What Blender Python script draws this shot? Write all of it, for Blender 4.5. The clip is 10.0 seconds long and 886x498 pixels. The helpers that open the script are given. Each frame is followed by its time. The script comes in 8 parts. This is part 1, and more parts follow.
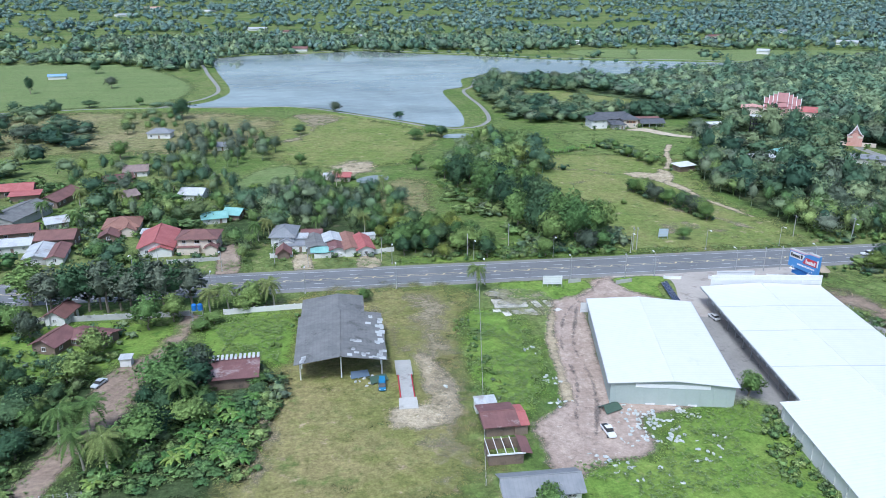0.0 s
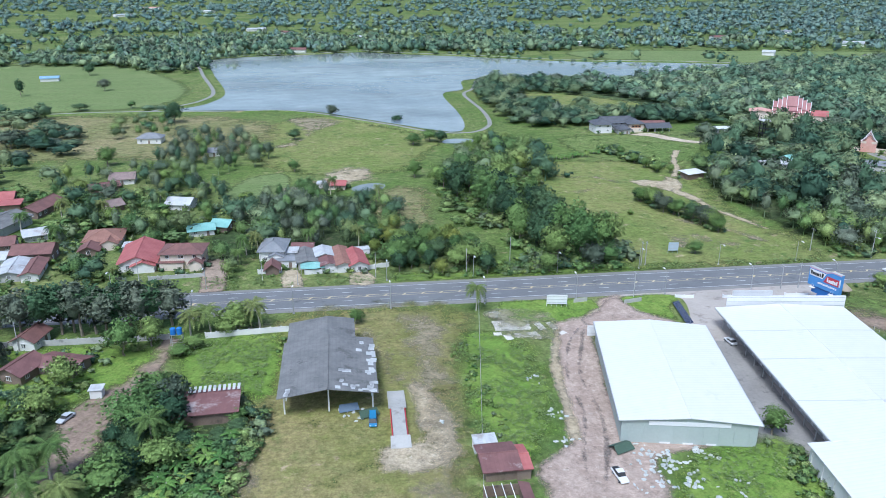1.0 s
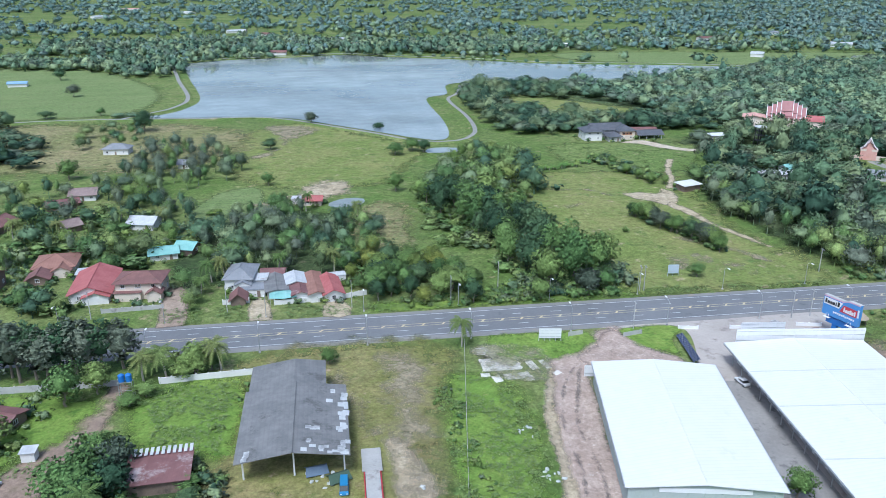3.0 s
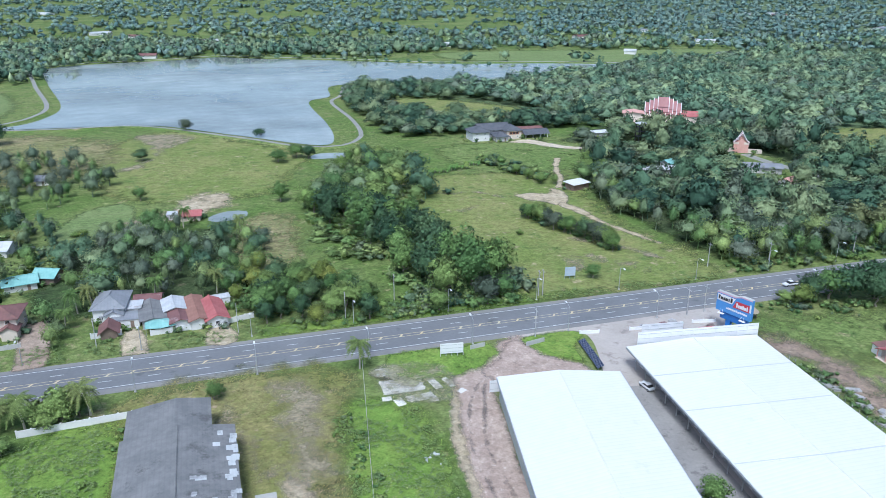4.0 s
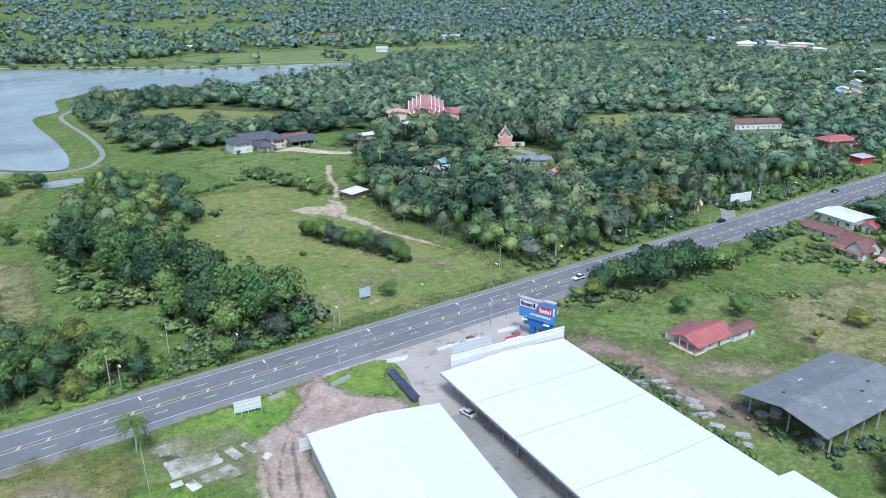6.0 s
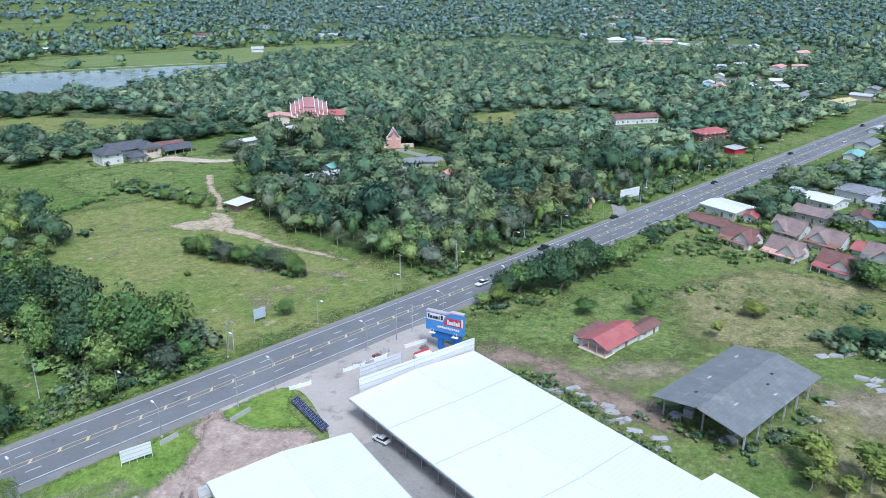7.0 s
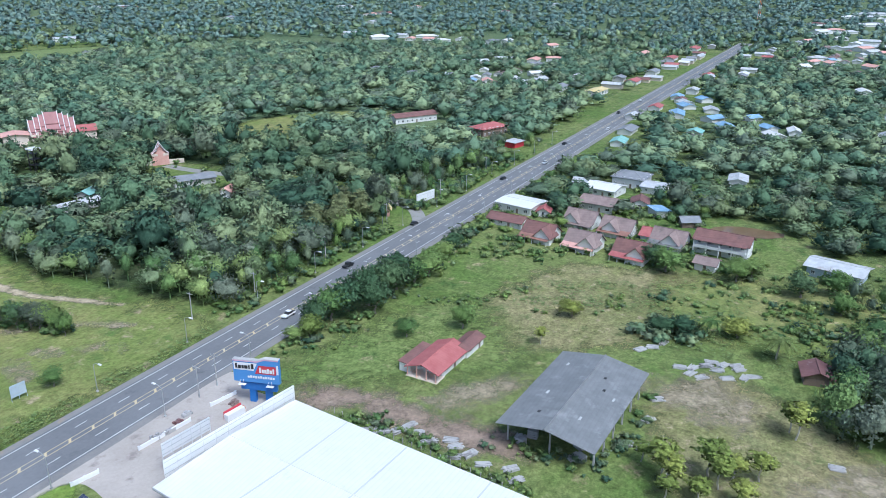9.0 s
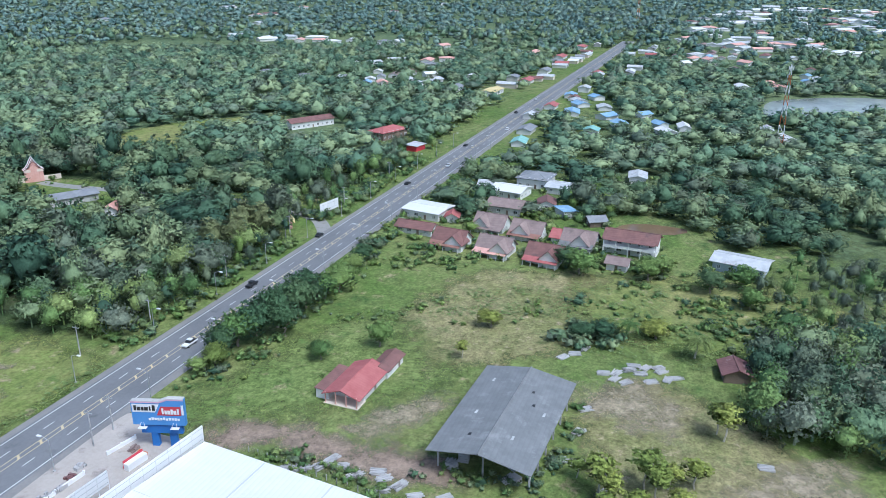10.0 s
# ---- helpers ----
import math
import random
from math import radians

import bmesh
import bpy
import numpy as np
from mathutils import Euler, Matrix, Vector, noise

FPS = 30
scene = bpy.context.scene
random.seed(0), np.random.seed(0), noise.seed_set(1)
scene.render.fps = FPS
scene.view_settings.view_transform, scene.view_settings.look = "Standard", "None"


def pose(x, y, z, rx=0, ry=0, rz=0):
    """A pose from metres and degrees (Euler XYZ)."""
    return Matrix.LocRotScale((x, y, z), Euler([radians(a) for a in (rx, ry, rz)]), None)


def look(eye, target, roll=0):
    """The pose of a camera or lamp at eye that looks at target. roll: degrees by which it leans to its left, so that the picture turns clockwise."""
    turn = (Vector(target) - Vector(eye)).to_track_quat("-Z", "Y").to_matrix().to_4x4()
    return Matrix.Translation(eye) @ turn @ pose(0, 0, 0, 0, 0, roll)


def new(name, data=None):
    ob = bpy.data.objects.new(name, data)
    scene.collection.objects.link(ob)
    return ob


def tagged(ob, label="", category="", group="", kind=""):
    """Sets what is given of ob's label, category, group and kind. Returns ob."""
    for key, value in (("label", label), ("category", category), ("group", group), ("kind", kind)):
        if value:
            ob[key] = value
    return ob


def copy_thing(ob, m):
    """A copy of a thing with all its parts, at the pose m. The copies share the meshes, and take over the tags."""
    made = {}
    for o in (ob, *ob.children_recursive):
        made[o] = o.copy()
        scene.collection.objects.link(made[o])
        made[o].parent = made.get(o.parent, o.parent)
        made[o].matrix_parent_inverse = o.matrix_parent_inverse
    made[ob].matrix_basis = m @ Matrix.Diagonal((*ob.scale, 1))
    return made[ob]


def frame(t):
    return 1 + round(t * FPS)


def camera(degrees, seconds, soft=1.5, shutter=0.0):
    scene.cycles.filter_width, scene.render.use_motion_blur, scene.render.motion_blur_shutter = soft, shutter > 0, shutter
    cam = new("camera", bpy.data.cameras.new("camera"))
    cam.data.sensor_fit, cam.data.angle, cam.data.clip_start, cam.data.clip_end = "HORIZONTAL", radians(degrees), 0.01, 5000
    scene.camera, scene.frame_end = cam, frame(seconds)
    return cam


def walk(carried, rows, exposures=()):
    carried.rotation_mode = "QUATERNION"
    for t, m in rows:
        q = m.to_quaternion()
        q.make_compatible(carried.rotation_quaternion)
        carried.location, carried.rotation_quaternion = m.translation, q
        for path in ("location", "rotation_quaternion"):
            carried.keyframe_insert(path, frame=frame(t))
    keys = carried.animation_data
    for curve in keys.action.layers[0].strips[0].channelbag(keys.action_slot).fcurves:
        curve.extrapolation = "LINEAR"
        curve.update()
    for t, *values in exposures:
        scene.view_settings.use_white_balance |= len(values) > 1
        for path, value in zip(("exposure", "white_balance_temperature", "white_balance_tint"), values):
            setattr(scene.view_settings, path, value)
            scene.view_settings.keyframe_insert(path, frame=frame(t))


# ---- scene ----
cam = camera(60.7, 10.0, soft=0.6)
PATH = [
    (0, (-74.175, -243.669, 96.789), (-73.924, -241.805, 96.109), 0.1),
    (0.5, (-72.125, -233.952, 96.687), (-71.876, -232.087, 96.008), 0.1),
    (1, (-70.884, -227.965, 96.731), (-70.636, -226.1, 96.051), 0.1),
    (1.5, (-69.726, -222.468, 96.743), (-69.48, -220.603, 96.063), 0.0),
    (2, (-68.278, -216.457, 96.549), (-68.035, -214.591, 95.871), -0.0),
    (3.3, (-65.855, -202.189, 97.485), (-65.523, -200.338, 96.804), 0.1),
    (3.5, (-65.347, -199.839, 97.325), (-64.948, -198.001, 96.644), 0.1),
    (4, (-64.849, -193.669, 97.231), (-64.285, -191.874, 96.551), 0.2),
    (4.5, (-64.063, -187.913, 97.312), (-63.357, -186.17, 96.631), 0.2),
    (5, (-63.332, -182.48, 97.504), (-62.481, -180.804, 96.822), 0.2),
    (5.5, (-62.058, -176.695, 97.174), (-61.08, -175.089, 96.492), 0.1),
    (7, (-57.06, -160.084, 97.513), (-55.733, -158.755, 96.826), 0.3),
    (7.5, (-54.621, -154.9, 97.357), (-53.197, -153.676, 96.669), 0.4),
    (8, (-51.659, -149.717, 97.328), (-50.143, -148.609, 96.639), 0.5),
    (8.5, (-49.014, -145.2, 97.523), (-47.42, -144.209, 96.833), 0.5),
    (9, (-45.25, -140.635, 97.436), (-43.583, -139.771, 96.746), 0.5),
    (9.5, (-41.659, -136.396, 97.566), (-39.936, -135.652, 96.876), 0.6),
    (10, (-37.613, -132.415, 97.521), (-35.839, -131.797, 96.833), 0.6),
]
walk(cam, [(t, look(eye, target, roll)) for t, eye, target, roll in PATH], exposures=((0, 0.31, 5250, 6), (10, 0.31, 5250, 6)))

# ---- world and light ----
world = bpy.data.worlds.new("sky")
scene.world = world
world.use_nodes = True
wn = world.node_tree
sky = wn.nodes.new("ShaderNodeTexSky")
sky.sky_type = "NISHITA"
sky.sun_disc = False
SUN_EL, SUN_AZ = radians(58), radians(208)
sky.sun_elevation, sky.sun_rotation = SUN_EL, SUN_AZ
sky.air_density, sky.dust_density, sky.ozone_density = 1.0, 4.0, 1.0
wn.links.new(sky.outputs[0], wn.nodes["Background"].inputs[0])
wn.nodes["Background"].inputs[1].default_value = 0.126
sun = new("sun", bpy.data.lights.new("sun", "SUN"))
sun.data.energy, sun.data.angle, sun.data.color = 2.15, radians(18), (1.0, 0.97, 0.92)
sun_dir = Vector((math.sin(SUN_AZ) * math.cos(SUN_EL), math.cos(SUN_AZ) * math.cos(SUN_EL), math.sin(SUN_EL)))
sun.matrix_world = look(sun_dir * 400, (0, 0, 0))


# ---- materials ----
def nodes_of(name):
    m = bpy.data.materials.new(name)
    m.use_nodes = True
    nt = m.node_tree
    return m, nt, nt.nodes["Principled BSDF"]


def n_noise(nt, scale, detail=4.0, rough=0.6, vec=None):
    n = nt.nodes.new("ShaderNodeTexNoise")
    n.inputs["Scale"].default_value, n.inputs["Detail"].default_value, n.inputs["Roughness"].default_value = scale, detail, rough
    if vec is not None:
        nt.links.new(vec, n.inputs["Vector"])
    return n.outputs["Fac"]


def n_range(nt, value, a, b, c=0.0, d=1.0):
    n = nt.nodes.new("ShaderNodeMapRange")
    for i, v in enumerate((a, b, c, d)):
        n.inputs[i + 1].default_value = v
    nt.links.new(value, n.inputs[0])
    return n.outputs[0]


def n_math(nt, op, a, b):
    n = nt.nodes.new("ShaderNodeMath")
    n.operation = op
    for i, v in enumerate((a, b)):
        if isinstance(v, (int, float)):
            n.inputs[i].default_value = v
        else:
            nt.links.new(v, n.inputs[i])
    return n.outputs[0]


def n_mix(nt, fac, a, b, blend="MIX"):
    n = nt.nodes.new("ShaderNodeMix")
    n.data_type, n.blend_type = "RGBA", blend
    for key, v in ((0, fac), (6, a), (7, b)):
        if isinstance(v, (int, float)):
            n.inputs[key].default_value = v
        elif isinstance(v, tuple):
            n.inputs[key].default_value = (*v, 1)
        else:
            nt.links.new(v, n.inputs[key])
    return n.outputs[2]


def n_bump(nt, bsdf, height, strength, dist):
    n = nt.nodes.new("ShaderNodeBump")
    n.inputs["Strength"].default_value, n.inputs["Distance"].default_value = strength, dist
    nt.links.new(height, n.inputs["Height"])
    nt.links.new(n.outputs[0], bsdf.inputs["Normal"])


def n_pos(nt):
    return nt.nodes.new("ShaderNodeNewGeometry").outputs["Position"]


def surface(name, base, other, rough=0.7, metal=0.0, big=0.12, small=2.0, bump=0.3, dist=0.05, stain=None, stain_from=0.55):
    """A worn surface: two tones mixed by a coarse and a fine noise, with stains of a third tone."""
    m, nt, b = nodes_of(name)
    p = n_pos(nt)
    coarse, fine = n_noise(nt, big, 5, 0.6, p), n_noise(nt, small, 6, 0.7, p)
    mixf = n_range(nt, n_math(nt, "ADD", n_math(nt, "MULTIPLY", coarse, 0.6), n_math(nt, "MULTIPLY", fine, 0.4)), 0.36, 0.62)
    col = n_mix(nt, mixf, base, other)
    if stain:
        col = n_mix(nt, n_range(nt, n_noise(nt, big * 2.7, 6, 0.65, p), stain_from, stain_from + 0.12), col, stain)
    nt.links.new(col, b.inputs["Base Color"])
    b.inputs["Roughness"].default_value, b.inputs["Metallic"].default_value = rough, metal
    n_bump(nt, b, fine, bump, dist)
    return m


def sheeting(name, base, other, stain, rough=0.45, stain_from=0.6, pitch=0.9, turn=0.0, spec=0.5):
    """Corrugated roofing sheet: ribs with slightly darker valleys, weathering and stains; turn is the ribs' direction
    in degrees.
    """
    m, nt, b = nodes_of(name)
    p = n_pos(nt)
    col = n_mix(nt, n_range(nt, n_noise(nt, 0.35, 6, 0.65, p), 0.38, 0.64), base, other)
    col = n_mix(nt, n_range(nt, n_noise(nt, 0.16, 7, 0.7, p), stain_from, stain_from + 0.1), col, stain)
    rot = nt.nodes.new("ShaderNodeVectorRotate")
    rot.rotation_type = "Z_AXIS"
    rot.inputs["Angle"].default_value = radians(turn)
    nt.links.new(p, rot.inputs["Vector"])
    w = nt.nodes.new("ShaderNodeTexWave")
    w.inputs["Scale"].default_value = 0.314 / pitch
    nt.links.new(rot.outputs[0], w.inputs["Vector"])
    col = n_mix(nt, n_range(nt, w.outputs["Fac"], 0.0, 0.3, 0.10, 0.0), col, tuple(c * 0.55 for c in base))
    nt.links.new(col, b.inputs["Base Color"])
    b.inputs["Roughness"].default_value = rough
    b.inputs["Specular IOR Level"].default_value = spec
    n_bump(nt, b, w.outputs["Fac"], 0.25, 0.05)
    return m


def foliage(name, dark, mid, light, joined=False, rough=0.75, grey=(0.150, 0.178, 0.125), grain=1.0, outward=True):
    """Leaves: each tree has its own tone between dark and light, and some are greyish."""
    m, nt, b = nodes_of(name)
    geo = nt.nodes.new("ShaderNodeNewGeometry")
    if joined:
        at = nt.nodes.new("ShaderNodeAttribute")
        at.attribute_name = "tone"
        tone = at.outputs["Fac"]
    else:
        tone = nt.nodes.new("ShaderNodeObjectInfo").outputs["Random"]
    col = n_mix(nt, n_range(nt, tone, 0.0, 0.45), dark, mid)
    col = n_mix(nt, n_range(nt, tone, 0.48, 0.95, 0.0, 0.95), col, light)
    if joined:
        other = n_math(nt, "FRACT", n_math(nt, "MULTIPLY", tone, 17.3), 0.0)
        col = n_mix(nt, n_range(nt, other, 0.74, 0.92, 0.0, 0.75), col, grey)
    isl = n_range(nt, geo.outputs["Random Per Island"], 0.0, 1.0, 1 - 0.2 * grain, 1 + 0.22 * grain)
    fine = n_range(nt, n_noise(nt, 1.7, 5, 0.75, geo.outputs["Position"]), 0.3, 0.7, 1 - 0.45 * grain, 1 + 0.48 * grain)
    v = nt.nodes.new("ShaderNodeVectorMath")
    v.operation = "SCALE"
    nt.links.new(col, v.inputs[0])
    nt.links.new(n_math(nt, "MULTIPLY", isl, fine), v.inputs["Scale"])
    nt.links.new(v.outputs[0], b.inputs["Base Color"])
    b.inputs["Roughness"].default_value = rough
    b.inputs["Specular IOR Level"].default_value = 0.2
    n_bump(nt, b, n_noise(nt, 2.2, 4, 0.7, geo.outputs["Position"]), 0.6 * grain, 0.4)
    if outward:
        at = nt.nodes.new("ShaderNodeAttribute")
        at.attribute_name = "outward"
        vt = nt.nodes.new("ShaderNodeVectorTransform")
        vt.vector_type, vt.convert_from, vt.convert_to = "NORMAL", "OBJECT", "WORLD"
        nt.links.new(at.outputs["Vector"], vt.inputs[0])
        nt.links.new(vt.outputs[0], b.inputs["Normal"].links[0].from_node.inputs["Normal"])
    return m


def earth(name, tones, scales=(0.02, 0.11, 0.9), bump=0.35, dist=0.2, faded=False, cover=0.5, streak=0.0, grain=1.0):
    """Ground cover: tones are low, main, dry and bare colours. faded: it thins out towards its edge, where the vertex value fade falls."""
    m, nt, b = nodes_of(name)
    p = n_pos(nt)
    if streak:
        mp = nt.nodes.new("ShaderNodeMapping")
        mp.inputs["Scale"].default_value = (1.0, streak, 1.0)
        nt.links.new(p, mp.inputs["Vector"])
        p = mp.outputs[0]
    a, c, f = (n_noise(nt, s, 8, r, p) for s, r in zip(scales, (0.62, 0.68, 0.8)))
    col = n_mix(nt, n_range(nt, n_math(nt, "ADD", n_math(nt, "MULTIPLY", a, 0.55), n_math(nt, "MULTIPLY", c, 0.45)), 0.44, 0.57), tones[1], tones[2])
    col = n_mix(nt, n_range(nt, c, 0.52, 0.68), col, tones[0])
    col = n_mix(nt, n_range(nt, n_noise(nt, scales[1] * 1.7, 7, 0.7, p), 0.585, 0.68), col, tones[3])
    v = nt.nodes.new("ShaderNodeVectorMath")
    v.operation = "SCALE"
    nt.links.new(col, v.inputs[0])
    clump = n_range(nt, n_noise(nt, 0.32, 6, 0.72, p), 0.34, 0.66, 1 - 0.34 * grain, 1 + 0.30 * grain)
    nt.links.new(n_math(nt, "MULTIPLY", clump, n_range(nt, f, 0.3, 0.7, 1 - 0.58 * grain, 1 + 0.58 * grain)), v.inputs["Scale"])
    nt.links.new(v.outputs[0], b.inputs["Base Color"])
    b.inputs["Roughness"].default_value = 0.95
    b.inputs["Specular IOR Level"].default_value = 0.1
    n_bump(nt, b, f, bump, dist)
    if faded:
        at = nt.nodes.new("ShaderNodeAttribute")
        at.attribute_name = "fade"
        edge = n_math(nt, "ADD", at.outputs["Fac"], n_math(nt, "MULTIPLY", n_math(nt, "SUBTRACT", n_noise(nt, 0.11, 8, 0.75, p), 0.5), 2.2))
        fac = n_range(nt, edge, cover - 0.3, cover + 0.3)
        tr = nt.nodes.new("ShaderNodeBsdfTransparent")
        mx = nt.nodes.new("ShaderNodeMixShader")
        nt.links.new(fac, mx.inputs[0])
        nt.links.new(tr.outputs[0], mx.inputs[1])
        nt.links.new(b.outputs[0], mx.inputs[2])
        nt.links.new(mx.outputs[0], nt.nodes["Material Output"].inputs[0])
    return m


M_GROUND = earth("meadow", ((0.062, 0.116, 0.030), (0.114, 0.172, 0.044), (0.200, 0.224, 0.082), (0.30, 0.255, 0.145)), scales=(0.013, 0.07, 0.9))
M_LAWN = earth("lawn", ((0.088, 0.145, 0.040), (0.138, 0.196, 0.056), (0.190, 0.226, 0.078), (0.29, 0.26, 0.14)), faded=True, cover=0.66)
M_WEEDS = earth("weeds", ((0.098, 0.180, 0.034), (0.158, 0.250, 0.048), (0.212, 0.285, 0.064), (0.260, 0.280, 0.090)), scales=(0.05, 0.25, 1.3), bump=0.6, faded=True, cover=0.6, grain=0.7)
M_DRY = earth("dry_grass", ((0.115, 0.155, 0.052), (0.20, 0.205, 0.082), (0.295, 0.255, 0.135), (0.37, 0.30, 0.20)), scales=(0.025, 0.13, 1.0), faded=True, cover=0.62)
M_MOWN = earth("mown_grass", ((0.108, 0.166, 0.044), (0.170, 0.214, 0.060), (0.250, 0.248, 0.095), (0.38, 0.31, 0.20)), scales=(0.028, 0.10, 1.0), faded=True, grain=0.8)
M_OLIVE = earth("olive_grass", ((0.130, 0.165, 0.048), (0.200, 0.205, 0.068), (0.278, 0.238, 0.108), (0.37, 0.285, 0.19)), scales=(0.03, 0.12, 1.0), faded=True, cover=0.6, grain=0.75)
M_DIRT = earth("dirt", ((0.22, 0.165, 0.12), (0.31, 0.235, 0.18), (0.38, 0.30, 0.235), (0.44, 0.37, 0.30)), scales=(0.06, 0.35, 1.6), faded=True, cover=0.38, grain=0.6)
M_MUD = earth("mud", ((0.26, 0.195, 0.16), (0.37, 0.285, 0.235), (0.46, 0.365, 0.305), (0.55, 0.47, 0.40)), scales=(0.10, 0.35, 1.2), faded=True, cover=0.46, grain=0.5)
M_SAND = earth("sand", ((0.36, 0.29, 0.21), (0.50, 0.41, 0.31), (0.58, 0.50, 0.40), (0.66, 0.60, 0.52)), scales=(0.08, 0.5, 2.0), faded=True, cover=0.38, grain=0.5)
M_REDDIRT = earth("red_earth", ((0.18, 0.14, 0.09), (0.27, 0.20, 0.155), (0.32, 0.245, 0.19), (0.38, 0.31, 0.25)), faded=True, cover=0.42, grain=0.55)
M_RICE = earth("rice", ((0.13, 0.185, 0.065), (0.165, 0.22, 0.08), (0.205, 0.245, 0.10), (0.23, 0.25, 0.12)), faded=True, cover=0.35, streak=3.0)
# Very dark tones: the shade under trees is put into the ground colour.
M_FLOOR = earth("shaded_forest_floor", ((0.035, 0.055, 0.022), (0.055, 0.085, 0.032), (0.08, 0.10, 0.045), (0.12, 0.11, 0.07)), faded=True, cover=0.35)
M_SCRUB = earth("scrub", ((0.075, 0.115, 0.062), (0.105, 0.150, 0.075), (0.155, 0.195, 0.090), (0.22, 0.24, 0.12)), scales=(0.004, 0.022, 0.3), faded=True, cover=0.3)
M_THIN = earth("thin_soil", ((0.20, 0.19, 0.10), (0.30, 0.255, 0.17), (0.37, 0.31, 0.22), (0.46, 0.40, 0.31)), scales=(0.07, 0.3, 1.4), faded=True, cover=0.9, grain=0.7)
M_TRACKDIRT = earth("track_dirt", ((0.25, 0.215, 0.125), (0.42, 0.345, 0.235), (0.49, 0.41, 0.295), (0.56, 0.49, 0.38)), scales=(0.07, 0.3, 1.4), faded=True, cover=0.66, grain=0.7)
M_GRIT = earth("grit", ((0.16, 0.20, 0.075), (0.25, 0.25, 0.13), (0.36, 0.325, 0.24), (0.46, 0.42, 0.35)), scales=(0.1, 0.4, 1.6), faded=True, cover=1.05, grain=0.7)
M_WETMUD = earth("wet_mud", ((0.15, 0.13, 0.115), (0.215, 0.18, 0.16), (0.26, 0.22, 0.195), (0.31, 0.26, 0.23)), scales=(0.08, 0.3, 1.4), faded=True, cover=0.72, grain=0.5)
M_ASPHALT = surface("asphalt", (0.140, 0.143, 0.150), (0.195, 0.198, 0.205), 0.85, big=0.05, small=1.0, bump=0.15, stain=(0.10, 0.101, 0.105), stain_from=0.6)
M_SHOULDER = surface("shoulder_asphalt", (0.19, 0.185, 0.18), (0.26, 0.25, 0.235), 0.9, big=0.1, small=1.5, stain=(0.30, 0.25, 0.2), stain_from=0.58)
M_PAINT = surface("road_paint", (0.72, 0.72, 0.7), (0.55, 0.55, 0.54), 0.6, small=3, bump=0.05)
M_YELLOW = surface("yellow_paint", (0.60, 0.47, 0.24), (0.52, 0.46, 0.32), 0.6, small=3, bump=0.05)
M_CONC = surface("concrete", (0.36, 0.345, 0.32), (0.47, 0.455, 0.43), 0.85, big=0.1, small=1.4, bump=0.2, stain=(0.24, 0.22, 0.2), stain_from=0.57)
M_YARD = surface("yard_concrete", (0.37, 0.325, 0.285), (0.47, 0.42, 0.375), 0.88, big=0.07, small=1.1, bump=0.2, stain=(0.27, 0.235, 0.21), stain_from=0.56)
M_PALECONC = surface("pale_concrete", (0.58, 0.55, 0.50), (0.68, 0.65, 0.60), 0.9, big=0.25, small=1.4, bump=0.2, stain=(0.34, 0.32, 0.24), stain_from=0.6)
M_DAMP = surface("damp_concrete", (0.24, 0.225, 0.21), (0.33, 0.31, 0.29), 0.8, big=0.1, small=1.2, stain=(0.15, 0.14, 0.135), stain_from=0.55)
M_POSTC = surface("cast_concrete", (0.37, 0.36, 0.36), (0.50, 0.49, 0.485), 0.85, small=4, stain=(0.24, 0.23, 0.225), stain_from=0.52)
M_WHITEWALL = surface("white_render", (0.78, 0.77, 0.75), (0.68, 0.67, 0.64), 0.8, small=2, bump=0.1, stain=(0.5, 0.47, 0.43), stain_from=0.62)
M_PALEBLUE = surface("pale_blue_wall", (0.40, 0.47, 0.55), (0.48, 0.55, 0.62), 0.75, small=2, bump=0.1, stain=(0.33, 0.38, 0.43), stain_from=0.6)
M_CREAM = surface("cream_render", (0.72, 0.62, 0.52), (0.64, 0.55, 0.46), 0.8, small=2, bump=0.1, stain=(0.48, 0.4, 0.34), stain_from=0.62)
M_GREYWALL = surface("grey_render", (0.42, 0.41, 0.4), (0.52, 0.51, 0.49), 0.85, small=2, bump=0.1, stain=(0.27, 0.26, 0.25))
M_GREENWALL = surface("grey_green_wall", (0.38, 0.43, 0.40), (0.44, 0.49, 0.46), 0.7, small=2, bump=0.1, stain=(0.3, 0.33, 0.31), stain_from=0.62)
M_WOODWALL = surface("weathered_timber", (0.17, 0.12, 0.09), (0.25, 0.19, 0.15), 0.85, small=3, stain=(0.1, 0.08, 0.065))
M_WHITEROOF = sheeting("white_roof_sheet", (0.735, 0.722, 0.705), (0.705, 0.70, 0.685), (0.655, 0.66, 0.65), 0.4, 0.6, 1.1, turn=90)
M_ZINC = sheeting("zinc_sheet", (0.45, 0.46, 0.47), (0.57, 0.58, 0.585), (0.34, 0.30, 0.28), 0.5, 0.56)
M_GREYROOF = sheeting("grey_fibre_sheet", (0.165, 0.165, 0.165), (0.225, 0.222, 0.218), (0.115, 0.113, 0.112), 0.85, 0.55, 1.0, spec=0.2)
M_SLATE = sheeting("slate_grey_sheet", (0.175, 0.182, 0.187), (0.215, 0.222, 0.226), (0.26, 0.267, 0.27), 0.8, 0.56, 1.0, turn=90, spec=0.25)
M_PATCH = sheeting("pale_fibre_sheet", (0.45, 0.46, 0.46), (0.55, 0.56, 0.55), (0.28, 0.28, 0.28), 0.7, 0.52)
M_REDROOF = sheeting("red_roof", (0.36, 0.105, 0.10), (0.43, 0.15, 0.14), (0.27, 0.09, 0.085), 0.7, 0.6)
